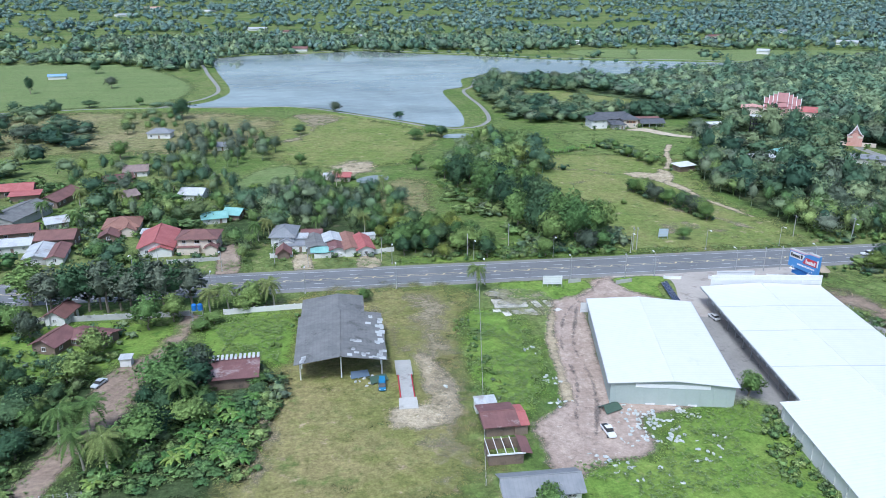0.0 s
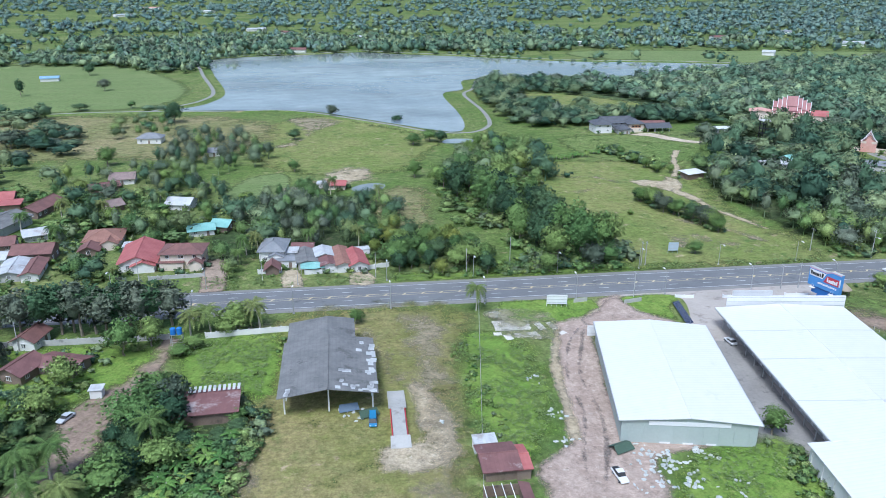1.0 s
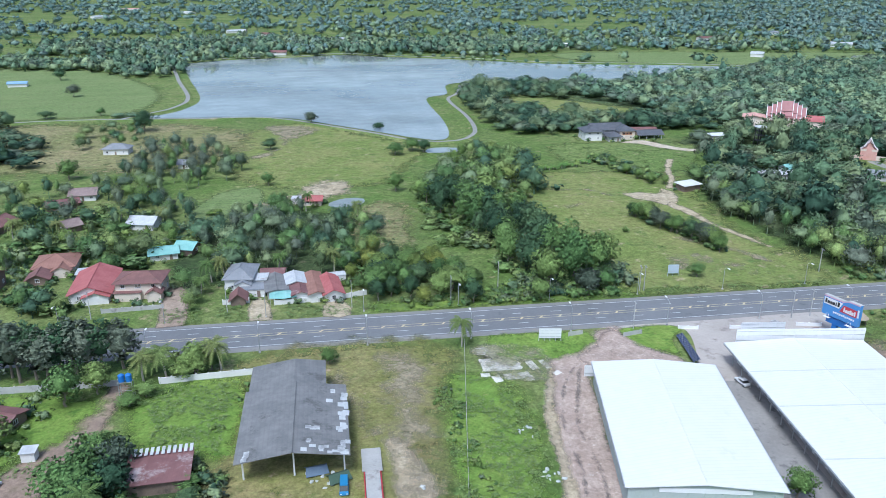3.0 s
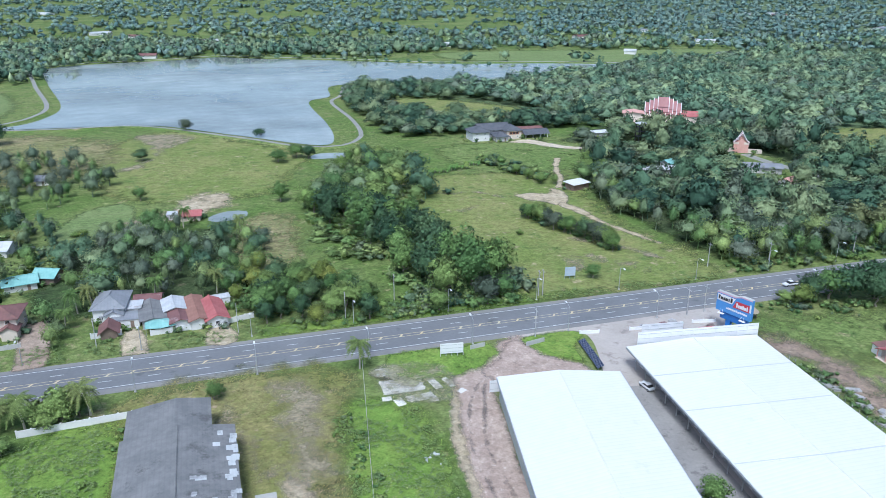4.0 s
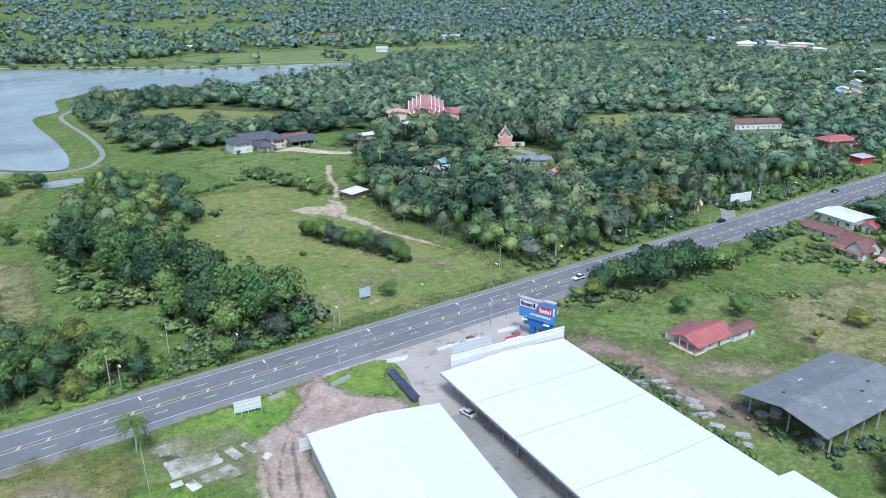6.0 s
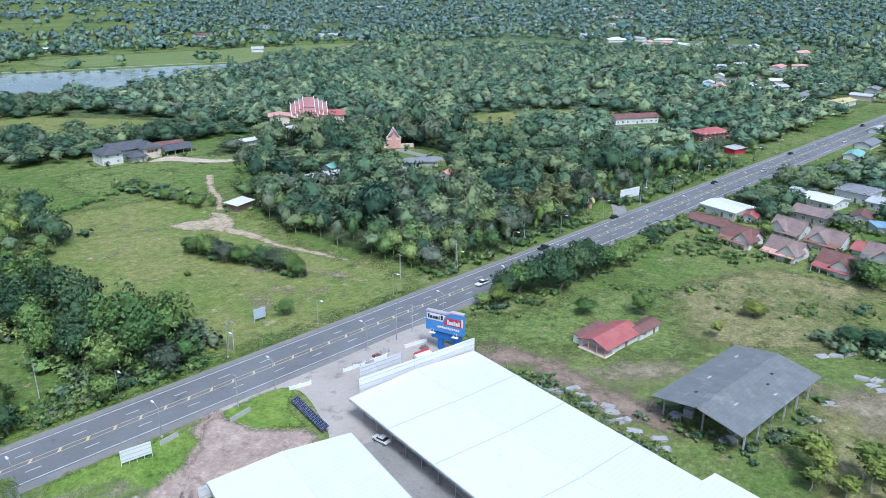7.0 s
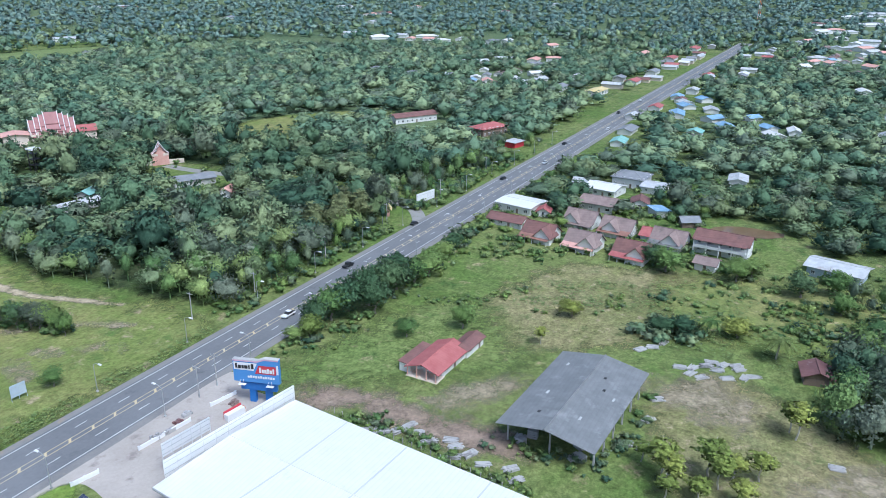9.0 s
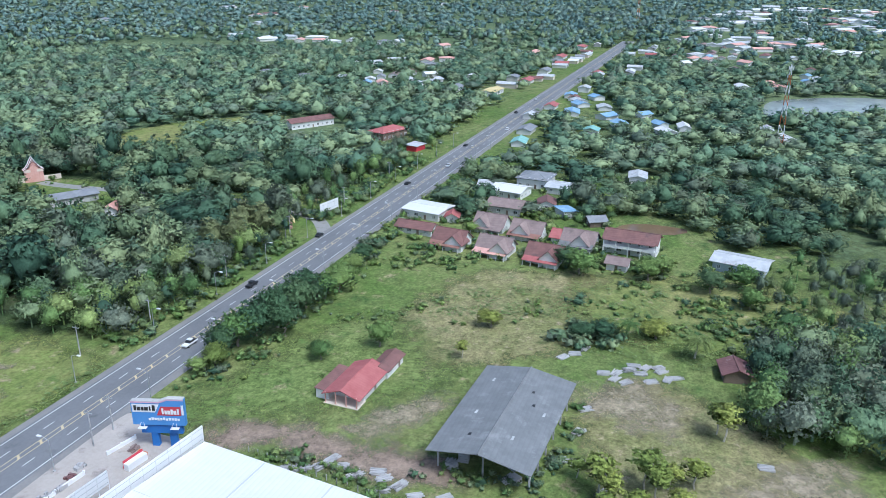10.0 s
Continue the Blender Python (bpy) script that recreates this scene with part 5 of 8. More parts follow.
garden_wall("low white planter wall along the forecourt", (47, -19.6), (60.5, -21.0), 0.9, M_WHITE, 3.3, 0.3)
garden_wall("low white planter wall near the billboard", (67.5, -20.6), (74.5, -22.0), 0.9, M_WHITE, 3.3, 0.3)

for px, py, sx, sy, m, lab in ((52.0, -19.4, 2.2, 1.6, M_POSTC, "pile of grey building blocks"), (55, -20.0, 3.0, 1.4, M_POSTC, "row of stacked cement products"), (58.6, -19.2, 1.8, 2.0, M_RUST, "stack of dark red tiles"),
                            (62, -18.5, 2.4, 1.2, M_POSTC, "pile of grey cement pipes"), (71, -24.5, 2.2, 1.6, M_DARKTILE, "pile of dark roof tiles"), (69.5, -27.5, 2.2, 2.2, M_ORANGE, "low orange planter box")):
    ob = thing("material_stack", lab, "building materials", pose(px, py, 0.095, 0, 0, -6), "goods on the forecourt")
    rr = random.Random(int(px * 3))
    for i in range(9):
        bm = bmesh.new()
        box(bm, (i % 3 - 1) * sx / 3 + rr.uniform(-0.1, 0.1), (i // 3 - 1) * sy / 3 + rr.uniform(-0.1, 0.1), 0, sx / 3 * 0.94, sy / 3 * 0.94, rr.uniform(0.35, 1.0), rr.uniform(-8, 8))
        part("block", bm, m, ob)
ob = thing("kiosk", "red and white promotion stand by the hall", "stand", pose(67, -28.5, 0.095, 0, 0, -8))
bm = bmesh.new()
box(bm, 0, 0, 0, 5.0, 1.4, 1.5)
part("counter", bm, M_WHITE, ob)
bm = bmesh.new()
box(bm, 0, 0.75, 0.2, 5.1, 0.08, 1.9)
part("banner", bm, M_REDBOARD, ob, "plain red banner")

# billboard with plain shapes for its lettering
bb = thing("billboard", "tall blue billboard with white and red lettered shapes", "billboard", pose(74.3, -29.6, 0, 0, 0, -73.0))
for s in (-1.6, 2.4):
    bm = bmesh.new()
    box(bm, s, 0.6, 0, 1.5, 1.0, 4.4)
    part("leg", bm, M_BLUEBOARD, bb, "broad blue steel leg")
bm = bmesh.new()
box(bm, 0.2, 0.4, 3.5, 9.0, 1.0, 1.9)
part("lower_panel", bm, M_BLUEBOARD, bb)
bm = bmesh.new()
ring = [(-5.7, 5.8), (5.7, 5.8), (5.7, 12.2), (2.2, 12.2), (0.4, 11.5), (-5.7, 11.5)]
va, vb = ([bm.verts.new((px, py, pz)) for px, pz in ring] for py in (-0.55, 0.55))
bm.faces.new(va), bm.faces.new(vb[::-1])
for i in range(6):
    bm.faces.new((va[i], vb[i], vb[(i + 1) % 6], va[(i + 1) % 6]))
bmesh.ops.recalc_face_normals(bm, faces=bm.faces)
panel = part("panel", bm, M_SKYBOARD, bb, "blue sign face with a stepped top")
for (x0, z0), (x1, z1) in zip(ring[2:5], ring[3:6]):
    bm = bmesh.new()
    slab(bm, [(x0, -0.6, z0 + 0.1), (x0, 0.6, z0 + 0.1), (x1, 0.6, z1 + 0.1), (x1, -0.6, z1 + 0.1)], 0.1)
    part("cap", bm, M_GREYWALL, panel, "grey sheet cap")
    bm = bmesh.new()
    slab(bm, [(x0, -0.62, z0 - 0.02), (x0, -0.56, z0 - 0.02), (x1, -0.56, z1 - 0.02), (x1, -0.62, z1 - 0.02)], 0.3)
    part("trim", bm, M_PINKTRIM, panel, "pink stripe below the top edge")
bm = bmesh.new()
slab(bm, [(-5.5, 8.9, 0), (-0.6, 8.9, 0), (0.4, 10.9, 0), (-5.5, 10.9, 0)], 0.06)
part("white_field", bm, M_WHITE, panel, "white lettering field", pose(0, -0.56, 0, 90, 0, 0))
bm = bmesh.new()
slab(bm, [(-0.3, 8.2, 0), (5.0, 8.2, 0), (5.0, 10.4, 0), (0.7, 10.4, 0)], 0.06)
part("red_field", bm, M_REDBOARD, panel, "red lettering field", pose(0, -0.56, 0, 90, 0, 0))
bm = bmesh.new()
slab(bm, [(5.1, 8.4, 0), (5.6, 8.4, 0), (5.6, 10.8, 0), (5.1, 10.8, 0)], 0.06)
part("white_bar", bm, M_WHITE, panel, "white bar at the edge", pose(0, -0.56, 0, 90, 0, 0))
for i, (w, h) in enumerate(((0.5, 1.2), (0.7, 0.8), (0.5, 0.8), (0.8, 0.8), (0.3, 1.0), (0.6, 1.3))):
    bm = bmesh.new()
    box(bm, -4.8 + i * 0.8, -0.66, 9.4, w, 0.08, h)
    part("letter_bar", bm, M_DARK, panel)
for i, (w, h) in enumerate(((0.4, 1.4), (0.5, 0.9), (0.6, 0.9), (0.5, 1.2), (0.6, 0.9), (0.4, 1.3))):
    bm = bmesh.new()
    box(bm, 1.1 + i * 0.66, -0.66, 8.6, w, 0.08, h)
    part("letter_bar", bm, M_WHITE, panel)
for i in range(11):
    bm = bmesh.new()
    box(bm, -1.9 + i * 0.62, -0.6, 7.0 + 0.05 * (i % 3), 0.46, 0.08, 0.5 + 0.1 * (i % 2))
    part("letter_bar", bm, M_WHITE, panel)
for s in (-3.6, 3.4):
    bm = bmesh.new()
    box(bm, s, -0.9, 5.2, 1.8, 0.9, 0.12)
    for q in (-0.7, 0.7):
        tube(bm, (s + q, -1.3, 5.3), (s + q * 0.4, -0.6, 6.4), 0.05, 0.05, 5)
    part("catwalk", bm, M_WHITE, bb, "white service platform")

ob = thing("thatched_hut", "small round thatched sala on the verge", "hut", pose(86.5, -22.5, 0))
bm = bmesh.new()
bmesh.ops.create_cone(bm, cap_ends=True, segments=14, radius1=2.4, radius2=0.15, depth=1.9, matrix=pose(0, 0, 3.2))
part("roof", bm, M_THATCH, ob)
for i in range(6):
    bm = bmesh.new()
    tube(bm, (1.8 * math.cos(i * 1.05), 1.8 * math.sin(i * 1.05), 0), (1.8 * math.cos(i * 1.05), 1.8 * math.sin(i * 1.05), 2.5), 0.09, 0.08, 6)
    part("post", bm, M_WOODWALL, ob)

# ---- estate and houses to the south-east ----
E_ = "estate houses"
house(252, -25, 17, 14, -100, 3.6, 0.7, M_WHITEROOF, M_WHITEWALL, "low hall with a flat white roof", group=E_)
house(229, -28.5, 15, 7, -94, 3.0, 1.6, M_BROWNROOF, M_WHITEWALL, "long bungalow with a rust-brown roof", group=E_)
def bungalow(x, y, rz, lx, ly, at, roof, wall, porch, label):
    """A bungalow: ridge along its own x axis, a cross gable at x = at and a porch roof towards -y."""
    ob = thing("house", label, "house", pose(x, y, 0, 0, 0, rz), E_)
    FOOT.append((x, y, math.hypot(lx, ly) / 2, 0.02))
    eave, ridge, w, out = 3.1, 6.6, 6.6, ly / 2 + 2.2
    bm = bmesh.new()
    gable_walls(bm, lx, ly, eave, ridge)
    part("wall", bm, wall, ob)
    bm = bmesh.new()
    gable_roof(bm, lx, ly, eave, ridge, 0.8)
    rf = part("roof", bm, roof, ob)
    bm = bmesh.new()
    tube(bm, (-lx / 2 - 0.8, 0, ridge + 0.02), (lx / 2 + 0.8, 0, ridge + 0.02), 0.15, 0.15, 6)
    part("ridge_cap", bm, roof, rf)
    bm = bmesh.new()
    top, fall = ridge - 0.15, (ridge - eave) * 1.06
    for s in (-1, 1):
        slab(bm, [(at, 0.4, top), (at, -out - 0.6, top), (at + s * (w / 2 + 0.6), -out - 0.6, top - fall), (at + s * (w / 2 + 0.6), 0.4, top - fall)], 0.16)
    part("cross_gable", bm, roof, ob)
    bm = bmesh.new()
    ring = [(at - w / 2, 0), (at + w / 2, 0), (at + w / 2, top - fall + 0.3), (at, top - 0.22), (at - w / 2, top - fall + 0.3)]
    va, vb = ([bm.verts.new((px, py, pz)) for px, pz in ring] for py in (-out, -out + 0.2))
    bm.faces.new(va), bm.faces.new(vb[::-1])
    for i in range(5):
        bm.faces.new((va[i], vb[i], vb[(i + 1) % 5], va[(i + 1) % 5]))
    bmesh.ops.recalc_face_normals(bm, faces=bm.faces)
    for s in (-1, 1):
        box(bm, at + s * (w / 2 - 0.1), -(out + ly / 2) / 2 + 0.1, 0, 0.2, out - ly / 2 - 0.4, 2.6)
    part("gable_wall", bm, M_WHITEWALL, ob, "white gable front")
    bm = bmesh.new()
    slab(bm, [(-lx / 2 - 0.5, -ly / 2 - 0.2, 2.9), (lx / 2 + 0.5, -ly / 2 - 0.2, 2.9), (lx / 2 + 0.5, -out - 1.6, 2.2), (-lx / 2 - 0.5, -out - 1.6, 2.2)], 0.12)
    part("porch_roof", bm, porch, ob)
    for k in range(5):
        bm = bmesh.new()
        box(bm, -lx / 2 + k * lx / 4, -out - 1.3, 0, 0.2, 0.2, 2.15)
        part("post", bm, wall, ob)
    for px in (-lx * 0.3, lx * 0.32):
        window(ob, W_WIDE, pose(px, -ly / 2, 1.5))
        window(ob, W_SMALL, pose(px, ly / 2, 1.5, 0, 0, 180))
    for s in (-1, 1):
        window(ob, W_SMALL, pose(s * lx / 2, 0, 1.6, 0, 0, 90 * s))
    return ob


for x, y, at, roof, w, porch, lab in ((219.5, -46.5, 3.4, M_BROWNROOF, M_WHITEWALL, M_RUSTTILE, "estate bungalow with a dark red gabled roof"), (217.5, -64.5, 3.2, M_DARKTILE, M_WHITEWALL, M_SALMON, "estate bungalow with a brown roof and a salmon porch"),
                                      (215.5, -83.5, 3.0, M_BROWNROOF, M_WHITEWALL, M_REDROOF, "estate bungalow with a maroon roof"), (243.5, -55.5, -2.6, M_DARKTILE, M_WHITEWALL, M_DARKTILE, "white bungalow with a brown-red gable"),
                                      (240, -71.5, -1.5, M_DARKTILE, M_WHITEWALL, M_RUSTTILE, "white bungalow with a grey-brown gable"), (235.5, -92.5, 1.5, M_DARKTILE, M_WHITEWALL, M_GREYROOF, "bungalow with a brown roof and wide porch")):
    bungalow(x, y, -97, 12.0, 9.0, at, roof, w, porch, lab)
house(236.5, -85.5, 7, 7.5, -97, 3.6, 2.0, M_REDROOF, M_WHITEWALL, "bungalow wing with a bright red roof", group=E_)
house(236.5, -111.5, 19, 9, -96, 5.9, 2.2, M_BROWNROOF, M_WHITEWALL, "long white two-storey row house with a maroon roof", group=E_)
bal = thing("balcony", "white balcony front of the row house on square piers", "balcony", pose(230.6, -110.9, 0, 0, 0, -96))
bm = bmesh.new()
box(bm, 0, 0, 2.9, 18.6, 2.6, 0.2)
part("deck", bm, M_WHITEWALL, bal)
for k in range(5):
    bm = bmesh.new()
    box(bm, -9.1 + 4.55 * k, -1.15, 0, 0.35, 0.35, 5.7)
    part("pier", bm, M_WHITEWALL, bal)
for k in range(4):
    bm = bmesh.new()
    box(bm, -6.8 + 4.55 * k, -1.2, 3.1, 4.1, 0.14, 0.9)
    part("parapet", bm, M_WHITEWALL, bal)
bm = bmesh.new()
slab(bm, [(-9.4, 1.4, 6.2), (9.4, 1.4, 6.2), (9.4, -1.6, 5.8), (-9.4, -1.6, 5.8)], 0.12)
part("roof", bm, M_BROWNROOF, bal)
house(217, -109, 7, 6, -97, 3.0, 1.4, M_DARKTILE, M_WHITEWALL, "small guard house with a dark roof", group=E_)
house(269.5, -55, 15, 12, -95, 3.8, 1.8, M_DARKTILE, M_GREYWALL, "house with a wide brown roof", group=E_)
house(294.5, -50, 15, 13, -100, 3.6, 1.4, M_WHITEROOF, M_WHITEWALL, "house with a bright white roof", group=E_)
house(316, -57, 15, 14, -95, 4.8, 2.2, M_GREYTILE, M_WHITEWALL, "large two-storey house with a grey hipped roof", "hip", group=E_)
house(309, -70, 10, 12, -95, 3.4, 1.2, M_ZINC, M_WHITEWALL, "house wing with a pale metal roof", group=E_)
house(300, -36, 10, 6, 12, 3.0, 0.5, M_ZINC, M_GREYWALL, "low shed with a pale metal roof", "shed", group=E_, openings=False)
house(263.5, -94, 7, 6, -60, 2.8, 1.3, M_GREYTILE, M_WOODWALL, "small open sala with a grey roof", group=E_)
house(271.5, -80, 8, 6, 40, 3.0, 0.6, M_BLUEROOF, M_WHITEWALL, "hut under a bright blue sheet", "shed", group=E_, openings=False)
house(280, -70, 9, 7, 10, 3.2, 1.6, M_BROWNROOF, M_WHITEWALL, "small house with a brown roof", group=E_)
house(248, -37, 6, 5, 12, 2.8, 1.4, M_REDROOF, M_WHITEWALL, "small hut with a red roof", group=E_)
house(342, -103, 13, 8, 5, 3.4, 1.0, M_ZINC, M_WHITEWALL, "house with a pale roof among trees", group=E_)
house(230.8, -149.8, 17, 11, -104, 4.0, 1.2, M_ZINC, M_PALEBLUE, "pale blue workshop with a light metal roof", group=E_, over=1.2)
house(150, -147, 7, 6.5, 10, 2.8, 1.4, M_RUST, M_WOODWALL, "derelict hut with a purplish rusty roof", openings=False)

F_ = "roadside buildings"
house(407, 118, 33, 10, -28, 4.6, 1.8, M_BROWNROOF, M_WHITEWALL, "long white school building with a dark red roof", group=F_, clear=0.055)
house(394, 55, 22, 12, -20, 4.8, 2.4, M_REDROOF, M_WOODWALL, "old hall with a red hipped roof", "hip", group=F_, clear=0.05)
house(367, 26, 10, 7, -10, 3.2, 0.5, M_ZINC, M_REDBOARD, "roadside shop with a white roof and red front", "shed", group=F_, openings=False, clear=0.035)
house(590, 44, 28, 12, -4, 4.0, 1.2, M_YELLOWROOF, M_WHITEWALL, "low building with a yellow roof", group=F_, clear=0.035)
for x, y, lx, ly, rz, roof in ((600, -22, 14, 9, 5, M_BLUEROOF), (518, -38, 20, 10, 10, M_BLUEROOF), (512, -64, 14, 10, -30, M_BLUEROOF), (486, -76, 12, 10, 20, M_BLUEROOF), (455, -62, 10, 9, 0, M_TEAL)):
    house(x, y, lx, ly, rz, 2.9, 1.5, roof, M_WHITEWALL, "house under a blue metal roof", group=F_, openings=False, clear=0.035)
for x, y, lx, ly, rz, roof in ((528, -88, 10, 8, -40, M_BLUEROOF), (494, -102, 10, 8, 40, M_BLUEROOF), (490, -118, 14, 7, 10, M_WHITEROOF), (442, -22, 18, 9, 0, M_GREYTILE), (403, -27, 14, 8, 5, M_TEAL), (494, -12, 11, 8, 0, M_ZINC)):
    house(x, y, lx, ly, rz, 2.9, 1.5, roof, M_WHITEWALL, "house under a weathered metal roof", group=F_, openings=False, clear=0.035)
for x, y, lx, ly, rz, roof in ((540, -18, 14, 8, 0, M_REDROOF), (472, -180, 14, 8, 20, M_WHITEROOF), (500, -170, 12, 7, 0, M_ZINC), (712, -158, 18, 10, 10, M_WHITEROOF), (786, -50, 18, 9, 0, M_WHITEROOF), (758, -20, 16, 9, 0, M_REDROOF)):
    house(x, y, lx, ly, rz, 3.0, 1.5, roof, M_WHITEWALL, "roadside town building with a metal roof", group=F_, openings=False, clear=0.035)
for x, y, lx, ly, rz, roof in ((690, 157, 16, 9, 30, M_BROWNROOF), (662, 164, 14, 9, 10, M_DARKTILE), (642, 115, 18, 9, -15, M_ZINC), (608, 153, 14, 9, 30, M_SALMON), (730, 241, 16, 9, 0, M_WHITEROOF), (601, 166, 10, 8, 15, M_BLUEROOF)):
    house(x, y, lx, ly, rz, 2.9, 1.7, roof, M_WHITEWALL, "village house half hidden by trees", group=F_, openings=False, clear=0.035)
for x, y, lx, ly, rz, roof in ((795, 179, 26, 12, 10, M_SALMON), (677, 90, 14, 9, 0, M_ZINC), (600, 80, 22, 10, 5, M_GREYTILE), (672, 33, 20, 10, 0, M_REDROOF), (756, 34, 22, 10, 0, M_GREYTILE), (900, 46, 28, 12, 0, M_REDROOF)):
    house(x, y, lx, ly, rz, 3.4, 1.6, roof, M_WHITEWALL, "long town building beside the highway", group=F_, openings=False, clear=0.035)
for x, y, lx, ly, rz, roof in ((937, 88, 30, 12, 0, M_SALMON), (968, 442, 26, 12, 20, M_SALMON), (978, 506, 24, 12, 0, M_WHITEROOF), (1006, 377, 22, 12, 10, M_ZINC), (1015, 307, 24, 12, 0, M_WHITEROOF), (1040, 45, 30, 14, 0, M_REDROOF)):
    house(x, y, lx, ly, rz, 3.4, 1.8, roof, M_WHITEWALL, "far town building among trees", group=F_, openings=False, clear=0.035)
rr = random.Random(78)
for k in range(40):
    x = rr.uniform(620, 1110)
    y = rr.choice((1, 1, 1, -1)) * rr.uniform(17, 30) * rr.choice((1, 1, 1.7))
    y -= 7 if y < 0 else 0
    if any((x - f[0]) ** 2 + (y - f[1]) ** 2 < (f[2] + 7) ** 2 for f in FOOT):
        continue
    house(x, y, rr.uniform(9, 18), rr.uniform(7, 11), rr.choice((0, 90)) + rr.uniform(-6, 6), rr.uniform(2.8, 4.2), 1.4, rr.choice((M_WHITEROOF, M_ZINC, M_ZINC, M_GREYTILE, M_REDROOF, M_BROWNROOF, M_ZINC)), rr.choice((M_WHITEWALL, M_GREYWALL, M_CREAM)), "roadside shophouse with a metal roof", group=F_, openings=False, clear=0.035)
for cx, cy, n, sp in ((650, 150, 14, 34), (500, -80, 8, 26), (1010, -150, 14, 60), (800, -190, 8, 50), (560, -40, 6, 24)):
    for k in range(n):
        x, y = cx + rr.gauss(0, sp), cy + rr.gauss(0, sp * 0.6)
        if -26 < y < 20 or any((x - f[0]) ** 2 + (y - f[1]) ** 2 < (f[2] + 6) ** 2 for f in FOOT):
            continue
        house(x, y, rr.uniform(9, 15), rr.uniform(7, 10), rr.uniform(-40, 40), rr.uniform(2.6, 3.6), 1.5, rr.choice((M_WHITEROOF, M_ZINC, M_GREYTILE, M_BROWNROOF, M_BLUEROOF, M_DARKTILE)), M_WHITEWALL, "village house with a metal roof among trees", group=F_, openings=False, clear=0.035)
rr = random.Random(77)
for k in range(40):
    x = rr.uniform(850, 2600)
    y = -0.07 * x - rr.uniform(-60, 0.16 * x)
    if -24 < y < 18:
        continue
    s = x / 900
    house(x, y, rr.uniform(12, 22) * s, rr.uniform(8, 12) * s, rr.uniform(-40, 40), rr.uniform(3, 4.5), 2, rr.choice((M_WHITEROOF, M_ZINC, M_WHITEROOF, M_GREYTILE, M_BROWNROOF, M_ZINC, M_SALMON)), M_WHITEWALL, "far town building among trees", group="far town", openings=False, kind=rr.choice(("gable", "hip")))
for k in range(30):
    a, r = radians(rr.uniform(10, 118)), rr.uniform(800, 2600)
    x, y = -60 + r * math.cos(a), -180 + r * math.sin(a)
    if inside(x, y, LAKE) or y < 40:
        continue
    house(x, y, rr.uniform(12, 22) * r / 900, rr.uniform(8, 11) * r / 900, rr.uniform(-40, 40), rr.uniform(3.5, 5), 2, rr.choice((M_WHITEROOF, M_ZINC, M_ZINC, M_GREYTILE, M_BROWNROOF, M_SALMON)), M_WHITEWALL, "far farmhouse among trees", group="far farms", openings=False)
FAR_GROUPS = ((1170, -190, 8, 60, 40), (1120, -300, 10, 40, 50), (1480, -110, 5, 60, 40), (1280, -200, 7, 70, 40), (1950, -200, 9, 160, 60), (2300, -320, 10, 220, 70),
              (1640, -400, 7, 120, 60), (2600, -480, 6, 200, 80), (730, -172, 3, 14, 10), (990, 430, 8, 30, 80), (690, 170, 8, 40, 40), (790, 170, 4, 30, 20))
for cx, cy, n, sx, sy in FAR_GROUPS:
    for k in range(n):
        x, y = cx + rr.gauss(0, sx), cy + rr.gauss(0, sy)
        if -26 < y < 22 and x < 1220 or any((x - f[0]) ** 2 + (y - f[1]) ** 2 < (f[2] + 5) ** 2 for f in FOOT):
            continue
        size = max(1.0, math.hypot(x + 60, y + 185) / 800)
        house(x, y, rr.uniform(10, 22) * size, rr.uniform(8, 13) * size, rr.uniform(-30, 30) - 60, rr.uniform(3.0, 4.6), 1.2 * size, rr.choice((M_WHITEROOF, M_ZINC, M_WHITEROOF, M_ZINC, M_GREYTILE, M_SALMON, M_WHITEROOF)), M_WHITEWALL, "low town building with a pale roof among trees", group="far town", openings=False, kind=rr.choice(("gable", "gable", "hip")), clear=0.03)
house(-350, 560, 16, 9, 10, 3.4, 1.4, M_BLUEROOF, M_WHITEWALL, "farm shed under a bright blue roof", openings=False)

def radio_mast(x, y, size):
    mast = thing("radio_mast", "red and white lattice telephone mast", "mast", Matrix.LocRotScale((x, y, 0), Euler((0, 0, 0)), (size, size, size)), "telephone masts")
    for k in range(8):
        bm = bmesh.new()
        z0, z1 = 6.0 * k, 6.0 * k + 6.0
        w0, w1 = 1.9 - 0.19 * k, 1.9 - 0.19 * (k + 1)
        for sx in (-1, 1):
            for sy in (-1, 1):
                tube(bm, (sx * w0, sy * w0, z0), (sx * w1, sy * w1, z1), 0.16, 0.15, 5)
            tube(bm, (sx * w0, -w0, z0), (sx * w1, w1, z1), 0.1, 0.1, 4)
            tube(bm, (-w0, sx * w0, z0), (w1, sx * w1, z1), 0.1, 0.1, 4)
        part("mast_section", bm, M_ORANGE if k % 2 == 0 else M_WHITE, mast, "red painted section" if k % 2 == 0 else "white painted section")
    for z, a in ((46, 0), (46, 120), (46, 240), (41, 60)):
        bm = bmesh.new()
        box(bm, 1.4 * math.cos(radians(a)), 1.4 * math.sin(radians(a)), z - 1, 0.5, 0.5, 2.2)
        part("antenna", bm, M_WHITE, mast)


radio_mast(464.2, -175.6, 1.0)
radio_mast(1746, 40, 1.5)

